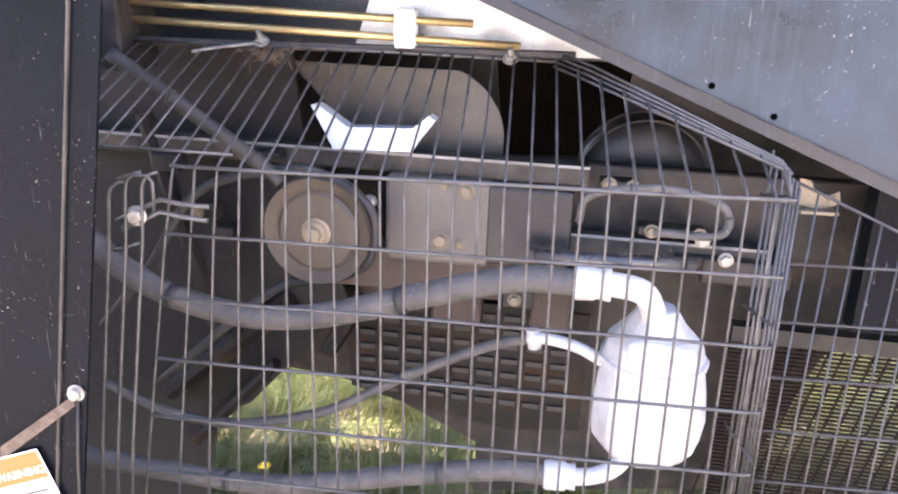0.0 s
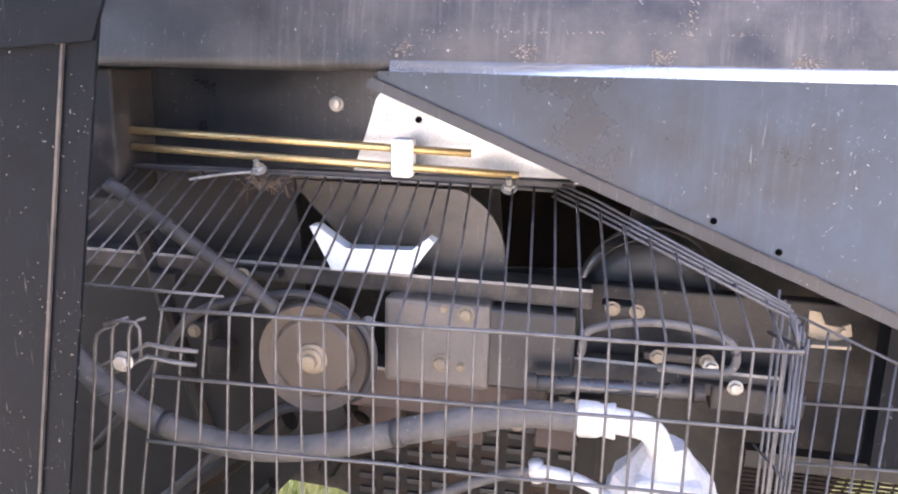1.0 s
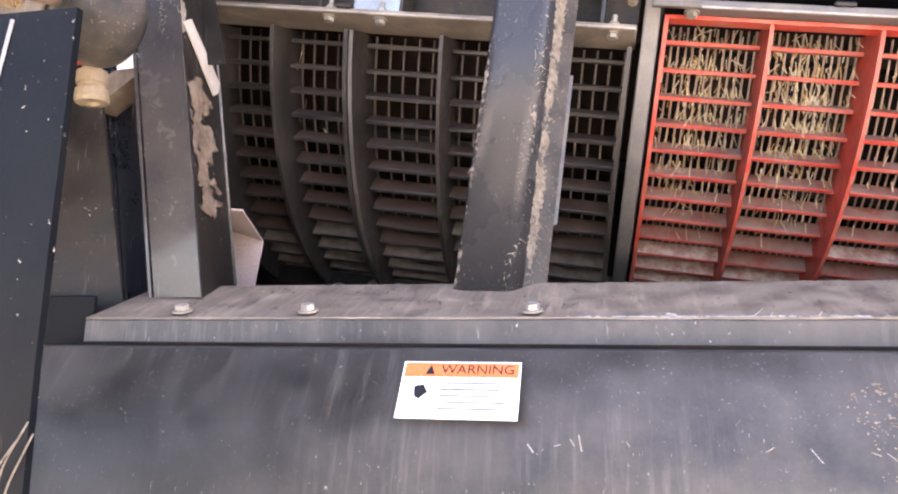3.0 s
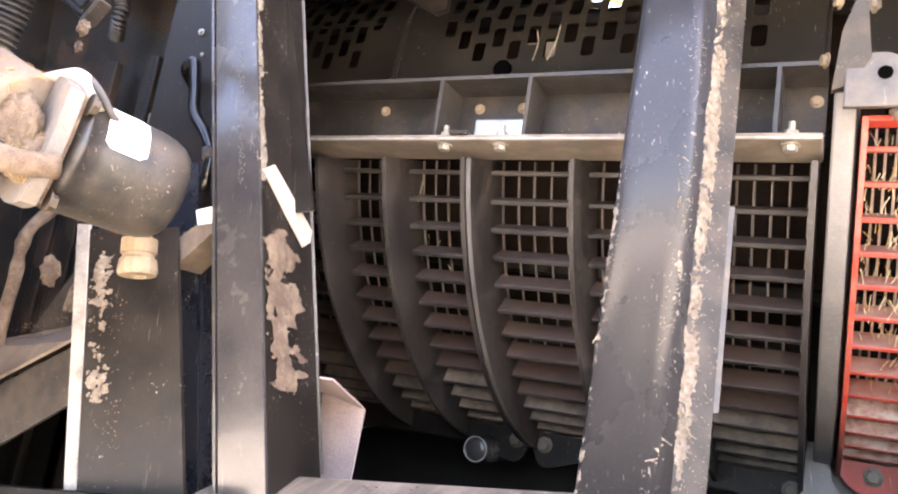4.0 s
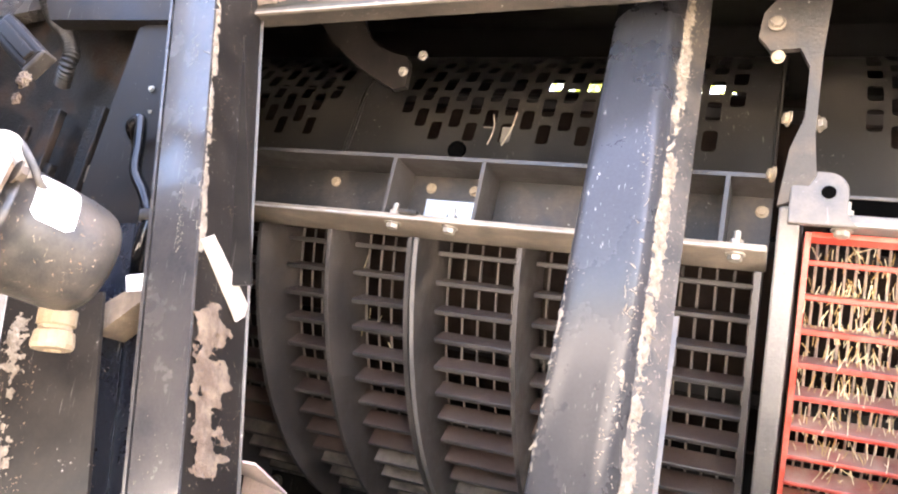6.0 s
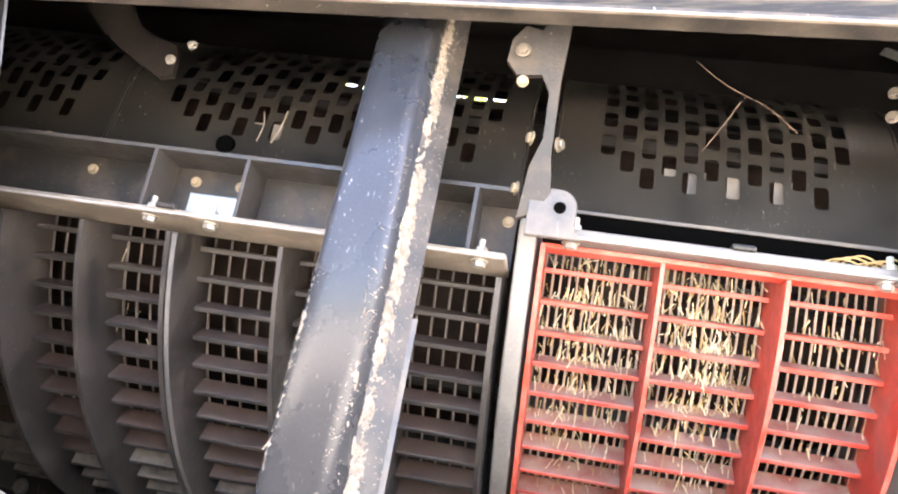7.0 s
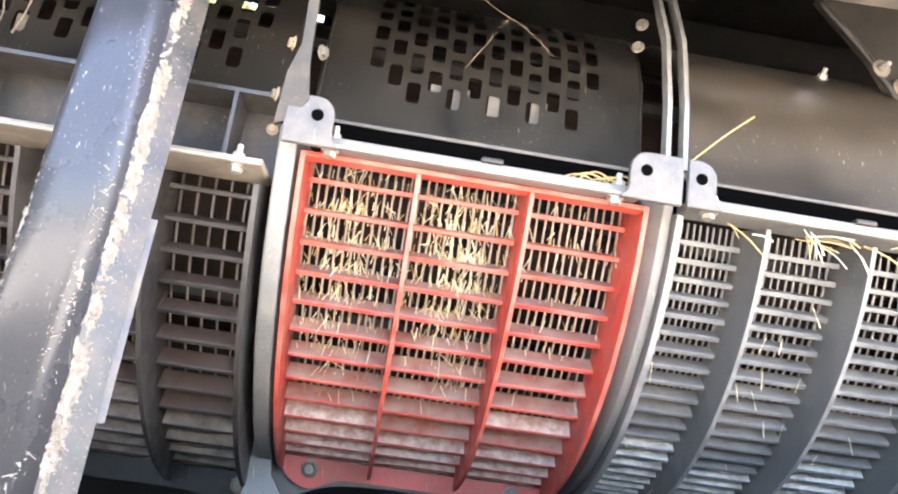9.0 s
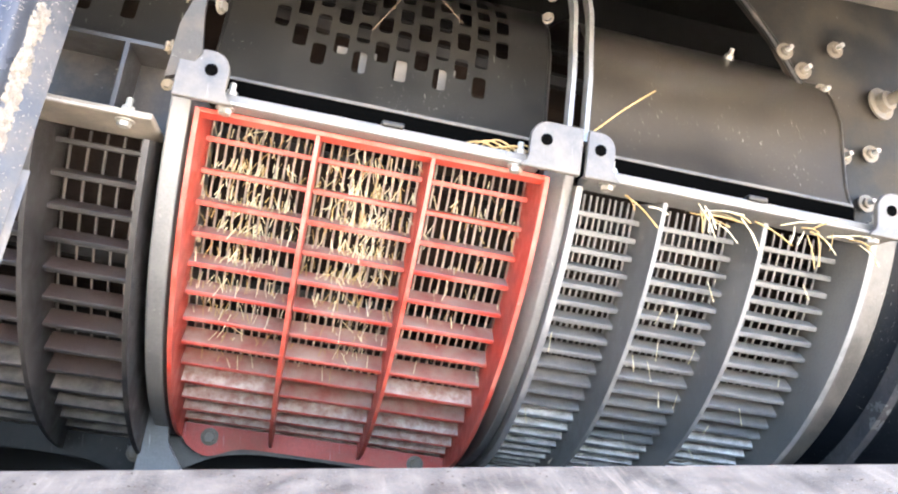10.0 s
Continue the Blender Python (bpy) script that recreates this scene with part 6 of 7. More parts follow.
foot(GRY, 0.712, 1.20, 1.838, 1.804, 0.022, ((0.760, 1.817), (1.150, 1.819)), M_GREYC, 0.040)


# ---- straw ----
def straw_field(cells, count, seed, inset, label, long=0.05, mat=M_STRAW):
    rng = random.Random(seed)
    bm = bmesh.new()
    for _ in range(count):
        x0, x1, a0, a1 = rng.choice(cells)
        a = rng.uniform(a0, a1)
        x = rng.gauss((x0 + x1) / 2, (x1 - x0) * 0.24)
        x = min(max(x, x0 + 0.012), x1 - 0.012)
        y, w = arc(a, 0.02 + 0.06 * math.cos(radians(a)) + inset)
        ln = rng.uniform(0.012, long)
        t = rng.gauss(0, 0.38)
        d = Vector((math.sin(t), rng.uniform(-0.35, 0.1), -math.cos(t))).normalized()
        p = Vector((x, y + rng.uniform(-0.006, 0.012), w))
        q = p + d * ln
        mid = p.lerp(q, 0.5) + Vector((rng.uniform(-1, 1), rng.uniform(-1, 1), rng.uniform(-1, 1))) * 0.0005
        tube(bm, [p, mid, q], rng.uniform(0.0004, 0.0010), 4)
    return alone("straw", bm, mat, label, "straw", kind="stuff", m=LOC)


cells = []
for c, weight in ((0, 5), (1, 6), (2, 1)):
    for k, wgt in enumerate((4, 8, 8, 7, 6, 4, 2, 1, 1)):
        a = 12.6 + 5.35 * k
        cells += [(RED_COLS[c], RED_COLS[c + 1], a, a + 3.6)] * (weight * wgt)
straw_field(cells, 520, 5, 0.022, "bright straw and chaff stuck between the red bars", 0.030)
straw_field(cells, 420, 15, 0.026, "golden brown straw stuck between the red bars", 0.028, M_STRAWB)
gc = [(0.73, 1.19, 20, 75)]
straw_field(gc, 22, 6, -0.006, "pale straw bits lying on the grey bars", 0.035)
straw_field([(-0.39, 0.09, 20, 55), (-0.68, -0.4, 20, 45)], 14, 9, 0.02, "a few straws on the dark bars")


def stalk(points, r, label, m=LOC, mat=None):
    bm = bmesh.new()
    tube(bm, smooth_path(points, 5), r, 6)
    return alone("straw_stalk", bm, mat or M_STRAWB, label, "straw", "loose straw stalks", m=m, smooth=True)


stalk([(0.71, 1.87, 2.345), (0.75, 1.86, 2.385), (0.795, 1.86, 2.425)], 0.0013, "thick straw stalk standing on the ring")
stalk([(0.51, 1.975, 2.526), (0.46, 1.965, 2.56), (0.40, 1.965, 2.59), (0.35, 1.96, 2.625)], 0.0007, "thin brown stalk lying over the perforated cover", mat=M_BROWN)
stalk([(0.43, 1.965, 2.575), (0.415, 1.955, 2.55), (0.405, 1.955, 2.53), (0.37, 1.955, 2.47)], 0.0007, "thin brown stalk lying over the perforated cover", mat=M_BROWN)
stalk([(-0.335, 1.965, 2.405), (-0.325, 1.955, 2.43), (-0.33, 1.955, 2.455)], 0.0013, "pale straw wisp on the cover", mat=M_CRUST)
stalk([(-0.31, 1.965, 2.405), (-0.295, 1.955, 2.43), (-0.29, 1.955, 2.46)], 0.0014, "pale straw wisp on the cover", mat=M_CRUST)
for k in range(7):
    x = 0.52 + 0.013 * k
    stalk([(x, 1.90, 2.294), (x + 0.03, 1.89, 2.303 + 0.004 * (k % 3)), (x + 0.07, 1.90, 2.296 + 0.003 * (k % 2))], 0.0013, "straw lying on the grate rail")
rng = random.Random(64)
for x, n in ((0.80, 3), (0.89, 10), (0.96, 4), (1.06, 10), (1.13, 5)):
    for k in range(n):
        p = Vector((x + rng.gauss(0, 0.018), 1.886 - rng.uniform(0, 0.012), 2.262 + rng.gauss(0, 0.005)))
        d = Vector((rng.uniform(-0.2, 1.0), -0.15, rng.uniform(-0.8, 0.1))).normalized() * rng.uniform(0.025, 0.065)
        stalk([p, p + d * 0.5 + Vector((0, -0.003, 0.002)), p + d], rng.uniform(0.0007, 0.0013), "pale straw hanging over the grey grate", mat=M_STRAW if k % 2 else M_STRAWB)

BOLT_FIT = bolt_mesh("bolt_tan", 0.011, mat=M_FIT)
# ---- inside the guard cage ----
# the drive stands a little askew to the side panels
PUMP_AT = pose(-0.0740, 0.0331, -0.0154, 1.317, 0.711, -2.698) @ Matrix.Scale(0.98, 4)
PULLEY_AT = pose(-0.1115, 0.0179, -0.0997, 1.317, 0.711, -2.698) @ Matrix.Scale(1.05, 4)
FRAME_AT = pose(-0.1437, 0.0050, -0.1719, 1.317, 0.711, -2.698) @ Matrix.Scale(1.11, 4)
REAR_AT = pose(-0.1008, 0.0223, -0.0756, 1.317, 0.711, -2.698) @ Matrix.Scale(1.03, 4)
RAILS = thing("drive_chassis", "dusty dark steel frame rails of the drive", "machine frame", m=FRAME_AT)


def bar(name, lo, hi, mat, parent=RAILS, bevel=0.004, label=""):
    bm = bmesh.new()
    box(bm, lo, hi, bevel=bevel)
    return part(name, bm, mat, parent, label)


bar("upper_rail", (-0.60, 1.45, 0.903), (0.52, 1.49, 0.935), M_DUSTY)
bar("lower_rail", (0.10, 1.47, 0.690), (0.46, 1.53, 0.765), M_RUST)
bar("right_rail", (0.43, 1.44, 0.795), (0.80, 1.47, 0.830), M_DUSTY)
bar("cross_plate", (0.38, 1.50, 0.80), (0.95, 1.53, 0.93), M_DARK)
bar("end_block", (0.70, 1.42, 0.775), (0.83, 1.50, 0.815), M_DARK)
for x0, x1, z0, z1 in ((0.12, 0.20, 0.60, 0.70), (0.26, 0.35, 0.60, 0.70), (0.44, 0.51, 0.61, 0.69)):
    bar("worn_block", (x0, 1.55, z0), (x1, 1.60, z1), M_RUST, label="rusty worn block")
for x, z in ((0.731, 0.818), (0.694, 0.845), (0.182, 0.862), (0.182, 0.782)):
    share("bolt", BOLT_BIG, RAILS, facing((x, 1.415, z), (0, -1, 0)) @ Matrix.Scale(0.65, 4), "bright bolt")
for lo, hi in (((-0.60, 1.4485, 0.931), (0.52, 1.452, 0.936)), ((0.43, 1.4385, 0.826), (0.80, 1.442, 0.831)), ((0.10, 1.4685, 0.761), (0.46, 1.472, 0.766)), ((0.43, 1.4385, 0.7945), (0.80, 1.442, 0.799))):
    bar("worn_edge", lo, hi, M_EDGE, bevel=0.001, label="pale worn edge")
for x, z, w, h in ((0.535, 0.905, 0.05, 0.018), (0.60, 0.842, 0.10, 0.014), (0.66, 0.795, 0.06, 0.02), (0.48, 0.745, 0.07, 0.025), (0.40, 0.70, 0.05, 0.03), (-0.06, 0.915, 0.09, 0.012), (-0.15, 0.80, 0.06, 0.03), (-0.10, 0.74, 0.04, 0.05), (-0.20, 0.88, 0.05, 0.03)):
    bar("mount", (x, 1.425, z), (x + w, 1.46, z + h), M_DARK, bevel=0.003)
for x, z in ((0.55, 0.918), (0.585, 0.916), (0.62, 0.85), (0.69, 0.85), (-0.03, 0.92), (-0.12, 0.815), (0.50, 0.757), (0.42, 0.715)):
    share("bolt", BOLT_FIT, RAILS, facing((x, 1.424, z), (0, -1, 0), x * 300) @ Matrix.Scale(0.75, 4), "tan dusty bolt")
TIE = thing("tie_rod", "dark glossy round tie rod along the drive frame", "rod")
bm = bmesh.new()
tube(bm, [(0.429, 1.5, 0.75), (0.693, 1.5, 0.754)], 0.0125, 20)
part("tube", bm, M_RODGLOSS, TIE, smooth=True)
for q in ((0.429, 1.5, 0.75), (0.693, 1.5, 0.754)):
    bm = bmesh.new()
    cylinder(bm, Vector(q) - Vector((0.008, 0, 0)), Vector(q) + Vector((0.008, 0, 0)), 0.016, 16)
    part("collar", bm, M_DUSTY, TIE, "dusty collar")
GBX = thing("gearbox", "dusty brown gearbox casing with bolts", "gearbox", m=FRAME_AT)
bm = bmesh.new()
box(bm, (0.205, 1.42, 0.765), (0.372, 1.60, 0.905), bevel=0.008)
part("casing", bm, M_CASING, GBX)
bm = bmesh.new()
box(bm, (0.366, 1.425, 0.77), (0.50, 1.58, 0.90), bevel=0.006)
part("side_casing", bm, M_SHEETG, GBX)
for x, z, k in ((0.335, 0.890, 0.9), (0.297, 0.807, 1.0), (0.328, 0.803, 0.5), (0.300, 0.895, 0.45)):
    share("bolt", BOLT_FIT, GBX, facing((x, 1.419, z), (0, -1, 0)) @ Matrix.Scale(k, 4))
PUL = thing("belt_pulley", "worn brown belt pulley with a rusty hub bolt", "pulley", m=PULLEY_AT)
bm = bmesh.new()
lathe(bm, (0.108, 1.37, 0.818), (0, 1, 0), [(0, 0.0), (0.0, 0.060), (0.004, 0.066), (0.0, 0.072), (-0.004, 0.086), (0.004, 0.088), (0.016, 0.078), (0.028, 0.088), (0.036, 0.088), (0.037, 0.02), (0.12, 0.02)], 48)
part("wheel", bm, M_PULLEY, PUL, smooth=False)
bm = bmesh.new()
lathe(bm, (0.108, 1.372, 0.818), (0, -1, 0), [(0, 0.024), (0.005, 0.024), (0.007, 0.019), (0.012, 0.018), (0.013, 0.012), (0.022, 0.011), (0.023, 0)], 20)
part("hub_bolt", bm, M_FIT, PUL, "rusty hub bolt and washer")
bm = bmesh.new()
tube(bm, smooth_path([(-0.30, 1.392, 0.60), (-0.20, 1.390, 0.72), (-0.10, 1.389, 0.86), (0.04, 1.389, 0.908), (0.108, 1.389, 0.909), (0.18, 1.389, 0.868), (0.198, 1.389, 0.82), (0.18, 1.389, 0.762), (0.108, 1.389, 0.727), (0.02, 1.389, 0.70), (-0.2, 1.39, 0.50)]), 0.008, 8)
alone("drive_belt", bm, M_RUBBER, "dark rubber drive belt round the pulley", "belt", m=PULLEY_AT, smooth=True)


def hose(points, r, label, mat=M_HOSE):
    bm = bmesh.new()
    path = smooth_path(points, 8)
    tube(bm, path, r, 16)
    th = thing("hose", label, "hose", "hydraulic hoses", m=PUMP_AT)
    part("tube", bm, mat, th, smooth=True)
    for k in (len(path) // 3, 2 * len(path) // 3):
        bm = bmesh.new()
        d = (path[k + 1] - path[k]).normalized()
        cylinder(bm, path[k] - d * r * 0.35, path[k] + d * r * 0.35, r * 1.10, 16)
        part("clip", bm, M_RUBBER, th, "dark hose clip", smooth=True)
    return th


hose([(-0.42, 1.42, 0.86), (-0.33, 1.40, 0.775), (-0.206, 1.38, 0.698), (-0.053, 1.38, 0.657), (0.098, 1.38, 0.668), (0.289, 1.38, 0.729), (0.422, 1.38, 0.768), (0.52, 1.38, 0.773)], 0.021, "thick dusty black hydraulic hose sagging to the pump")
hose([(-0.36, 1.46, 0.44), (-0.243, 1.45, 0.405), (-0.103, 1.45, 0.393), (0.078, 1.45, 0.442), (0.228, 1.45, 0.533), (0.376, 1.45, 0.613), (0.452, 1.45, 0.638)], 0.009, "thin dusty black hose")
hose([(-0.36, 1.37, 0.335), (-0.192, 1.36, 0.337), (0.027, 1.35, 0.349), (0.254, 1.35, 0.405), (0.418, 1.35, 0.443), (0.502, 1.35, 0.448)], 0.018, "dusty black return hose below the pump")
hose([(0.51, 1.41, 0.86), (0.525, 1.40, 0.905), (0.62, 1.40, 0.923), (0.711, 1.40, 0.905), (0.715, 1.40, 0.86), (0.62, 1.40, 0.856)], 0.006, "looped thin black cable")
hose([(-0.235, 1.40, 1.070), (-0.137, 1.40, 1.008), (-0.008, 1.41, 0.917), (0.03, 1.42, 0.88)], 0.012, "dark slanting rubber tube below the top mesh", M_RUBBER)
PMP = thing("hydraulic_pump", "white painted hydraulic pump with a round body and pipe fittings", "pump", m=PUMP_AT)
bm = bmesh.new()
lathe(bm, (0.645, 1.43, 0.725), (0.02, 0, -1), [(0, 0.030), (0.012, 0.038), (0.03, 0.050), (0.055, 0.075), (0.08, 0.082), (0.082, 0.087), (0.094, 0.087), (0.098, 0.082), (0.14, 0.089), (0.19, 0.093), (0.225, 0.088), (0.25, 0.070), (0.265, 0.045), (0.268, 0.0)], 11)
part("body", bm, M_PUMP, PMP)
bm = bmesh.new()
box(bm, (0.60, 1.36, 0.60), (0.70, 1.40, 0.69), bevel=0.010)
part("valve_block", bm, M_PUMP, PMP)
bm = bmesh.new()
tube(bm, smooth_path([(0.515, 1.38, 0.773), (0.57, 1.38, 0.775), (0.615, 1.385, 0.765), (0.635, 1.40, 0.73), (0.64, 1.42, 0.70)]), 0.019, 16)
part("elbow", bm, M_PUMP, PMP, smooth=True)
bm = bmesh.new()
lathe(bm, (0.512, 1.38, 0.773), (1, 0, 0.03), [(0, 0.024), (0.004, 0.027), (0.03, 0.026), (0.034, 0.023), (0.05, 0.026), (0.055, 0.026), (0.056, 0.0)], 20)
part("ferrule", bm, M_PUMP, PMP, smooth=True)
bm = bmesh.new()
tube(bm, smooth_path([(0.50, 1.35, 0.448), (0.56, 1.355, 0.450), (0.605, 1.37, 0.465), (0.635, 1.40, 0.50)]), 0.014, 14)
part("lower_elbow", bm, M_PUMP, PMP, smooth=True)
bm = bmesh.new()
lathe(bm, (0.492, 1.35, 0.447), (1, 0.05, 0.02), [(0, 0.021), (0.004, 0.024), (0.034, 0.024), (0.037, 0.020), (0.05, 0.022), (0.051, 0.0)], 20)
part("lower_ferrule", bm, M_PUMP, PMP, smooth=True)
bm = bmesh.new()
tube(bm, smooth_path([(0.446, 1.45, 0.637), (0.48, 1.44, 0.645), (0.53, 1.43, 0.640), (0.57, 1.42, 0.625)]), 0.010, 12)
tube(bm, [(0.452, 1.45, 0.655), (0.458, 1.45, 0.622)], 0.012, 10)
part("side_fitting", bm, M_PUMP, PMP, smooth=True)
# blue-white piece that draws sky light between the rail and the sheets
bm = bmesh.new()
extrude(bm, [(0.048, 1.52, 0.990), (0.060, 1.52, 0.992), (0.112, 1.52, 0.957), (0.225, 1.52, 0.962), (0.252, 1.52, 0.985), (0.262, 1.52, 0.978), (0.222, 1.52, 0.922), (0.086, 1.52, 0.918)], (0, 0, 0), (0, 0.03, 0.0))
alone("bent_bracket", bm, M_BLUEWHITE, "blue-white sheet put in for sky light showing above the gearbox", "bracket", m=REAR_AT)
bm = bmesh.new()
out = [(-0.03, 1.05), (0.10, 0.92), (0.19, 0.86), (0.365, 0.86)]
for k in range(9):
    a = radians(0 + 70 * k / 8)
    out.append((0.24 + 0.127 * math.cos(a), 0.93 + 0.127 * math.sin(a)))
extrude(bm, [(x, 1.62, z) for x, z in out], (0, 0, 0), (0, 0.006, 0))
alone("shield_sheet", bm, M_RING, "grey curved shield sheet behind the cage", "shield", m=REAR_AT)
bm = bmesh.new()
lathe(bm, (0.62, 1.66, 0.86), (0, 1, 0), [(0, 0.05), (0.0, 0.085), (0.012, 0.115), (0.05, 0.125), (0.10, 0.120), (0.12, 0.09), (0.121, 0.0)], 40)
ROL = thing("rubber_roller", "black rubber roller with worn rims behind the rails", "roller", m=REAR_AT)
part("roll", bm, M_CONDUIT, ROL, smooth=True)
for y, r in ((1.668, 0.117), (1.71, 0.1265)):
    bm = bmesh.new()
    tube(bm, [(0.62 + r * math.cos(2 * math.pi * k / 40), y, 0.86 + r * math.sin(2 * math.pi * k / 40)) for k in range(41)], 0.0022, 6)
    part("rim", bm, M_DUSTY, ROL, "worn rim", smooth=True)
ZBR = thing("zinc_bracket", "yellow zinc bent bracket behind the side guard", "bracket")
bm = bmesh.new()
extrude(bm, [(0.818, 1.42, 0.925), (0.834, 1.42, 0.922), (0.842, 1.42, 0.905), (0.862, 1.42, 0.902), (0.876, 1.42, 0.908), (0.880, 1.42, 0.890), (0.850, 1.42, 0.878), (0.822, 1.42, 0.886)], (0, 0, 0), (0, 0.004, 0))
box(bm, (0.820, 1.40, 0.876), (0.874, 1.424, 0.881), bevel=0.001)
part("plate", bm, M_FIT, ZBR)
share("bolt", BOLT_GOLD, ZBR, facing((0.866, 1.419, 0.896), (0, -1, 0)) @ Matrix.Scale(0.7, 4), "yellow bolt")

REARF = thing("rear_frame", "dark sheet frame behind the drive, caked with brown dust", "machine frame", m=REAR_AT)


def sheet_xz(name, outline, y, mat, t=0.01, label=""):
    bm = bmesh.new()
    extrude(bm, [(x, y, z) for x, z in outline], (0, 0, 0), (0, t, 0))
    return part(name, bm, mat, REARF, label)


sheet_xz("left_sheet", [(-0.9, 1.13), (-0.02, 1.13), (0.02, 0.75), (0.09, 0.60), (-0.047, 0.44), (-0.126, 0.35), (-0.207, 0.30), (-0.256, 0.0), (-0.9, 0.0)], 1.60, M_SHADE)
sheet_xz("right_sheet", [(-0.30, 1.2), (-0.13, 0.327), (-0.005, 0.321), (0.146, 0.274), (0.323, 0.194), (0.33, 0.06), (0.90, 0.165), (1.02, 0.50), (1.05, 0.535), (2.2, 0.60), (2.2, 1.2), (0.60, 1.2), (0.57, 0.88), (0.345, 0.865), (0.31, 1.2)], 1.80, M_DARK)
# dark sheet added so that the opening in front of it looks black
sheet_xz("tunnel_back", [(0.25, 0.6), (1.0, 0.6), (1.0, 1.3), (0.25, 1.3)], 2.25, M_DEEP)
for k in range(7):
    for j in range(9):
        bm = bmesh.new()
        x, z = 0.08 + 0.05 * j, 0.36 + 0.032 * k
        box(bm, (x, 1.693, z), (x + 0.034, 1.70, z + 0.012), bevel=0.002)
        part("louvre", bm, M_CONCAVE, REARF)
sheet_xz("louvre_sheet", [(0.04, 0.59), (0.55, 0.58), (0.55, 0.32), (0.40, 0.30), (0.17, 0.335), (0.06, 0.36)], 1.70, M_GRIME)
for p0, p1, r in (((-0.30, 1.585, 0.36), (-0.02, 1.575, 0.60), 0.022), ((-0.25, 1.58, 0.25), (-0.05, 1.56, 0.47), 0.012), ((-0.28, 1.55, 0.95), (-0.16, 1.55, 0.52), 0.016), ((0.05, 1.58, 0.50), (0.12, 1.58, 0.62), 0.018)):
    bm = bmesh.new()
    tube(bm, [p0, p1], r, 8)
    part("strut", bm, M_GRIME, REARF, "rusty strut")
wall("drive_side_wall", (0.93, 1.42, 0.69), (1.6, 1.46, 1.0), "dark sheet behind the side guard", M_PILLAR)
FARM = thing("far_mesh", "fine dark mesh screen at the far side of the machine", "screen", m=REAR_AT)
for k in range(56):
    bm = bmesh.new()
    z = 0.14 + 0.0083 * k
    tube(bm, [(0.80, 1.62, z), (1.75, 1.62, z + 0.01)], 0.0029, 4)
    part("wire", bm, M_DEEP, FARM)
for k in range(40):
    bm = bmesh.new()
    x = 0.80 + 0.025 * k
    tube(bm, [(x - 0.05, 1.626, 0.12), (x + 0.05, 1.626, 0.60)], 0.0024, 4)
    part("wire", bm, M_DEEP, FARM)
bm = bmesh.new()
box(bm, (0.80, 1.61, 0.60), (1.76, 1.64, 0.63))
part("frame", bm, M_DARK, FARM)
# a dandelion and dry stems
bm = bmesh.new()
tube(bm, [(-0.360, 2.249, GROUND), (-0.350, 2.209, -0.22)], 0.002, 6)
DAN = thing("dandelion", "yellow dandelion in the grass", "flower")
part("stem", bm, M_GRASS, DAN)
bm = bmesh.new()
for k in range(26):
    a = 2 * math.pi * k / 26
    r = 0.020 if k % 2 else 0.014
    c, s_ = math.cos(a), math.sin(a)
    p = Vector((-0.350, 2.209, -0.22))
    vs = [bm.verts.new(p + Vector(q)) for q in ((0, 0, 0.004), (r * c - 0.002 * s_, r * s_ + 0.002 * c, 0.006), (r * 1.1 * c, r * 1.1 * s_, 0.004), (r * c + 0.002 * s_, r * s_ - 0.002 * c, 0.006))]
    bm.faces.new(vs)
part("bloom", bm, M_YELLOW, DAN)

# ---- a tree beyond the machine ----
TREE = thing("tree", "leafy tree in full sun beyond the machine", "tree")
bm = bmesh.new()
tube(bm, smooth_path([(-0.9, 9.0, GROUND - 0.05), (-0.85, 9.0, 2.0), (-0.95, 9.0, 4.2), (-0.9, 9.0, 6.6)], 5), 0.14, 12, True, [0.17 - 0.009 * k for k in range(16)])
part("trunk", bm, M_RUSTY, TREE, "brown bark trunk", smooth=True)
rng = random.Random(33)
bm = bmesh.new()
clumps = [(Vector((rng.uniform(-3.4, 1.5), rng.uniform(8.0, 10.0), rng.uniform(4.2, 7.4))), rng.uniform(0.35, 0.75)) for _ in range(34)]
for c, r in clumps:
    tube(bm, [(-0.9, 9.0, max(2.4, c.z - 2.0)), c], 0.025, 5)
part("limbs", bm, M_RUSTY, TREE)
verts, faces = [], []
for c, r in clumps:
    for _ in range(260):
        p = c + Vector((rng.gauss(0, 0.5), rng.gauss(0, 0.5), rng.gauss(0, 0.42))) * r
        a = Vector((rng.uniform(-1, 1), rng.uniform(-1, 1), rng.uniform(-1, 1))).normalized()
        b = a.orthogonal().normalized()
        i = len(verts)
        ln = rng.uniform(0.08, 0.14)
        verts += [p, p + a * ln * 0.5 + b * ln * 0.3, p + a * ln, p + a * ln * 0.5 - b * ln * 0.3]
        faces.append((i, i + 1, i + 2, i + 3))
me = bpy.data.meshes.new("crown")
me.from_pydata(verts, [], faces)
me.materials.append(M_LEAF)
tagged(share("crown", me, TREE), "crown of small yellow-green leaves", kind="stuff")

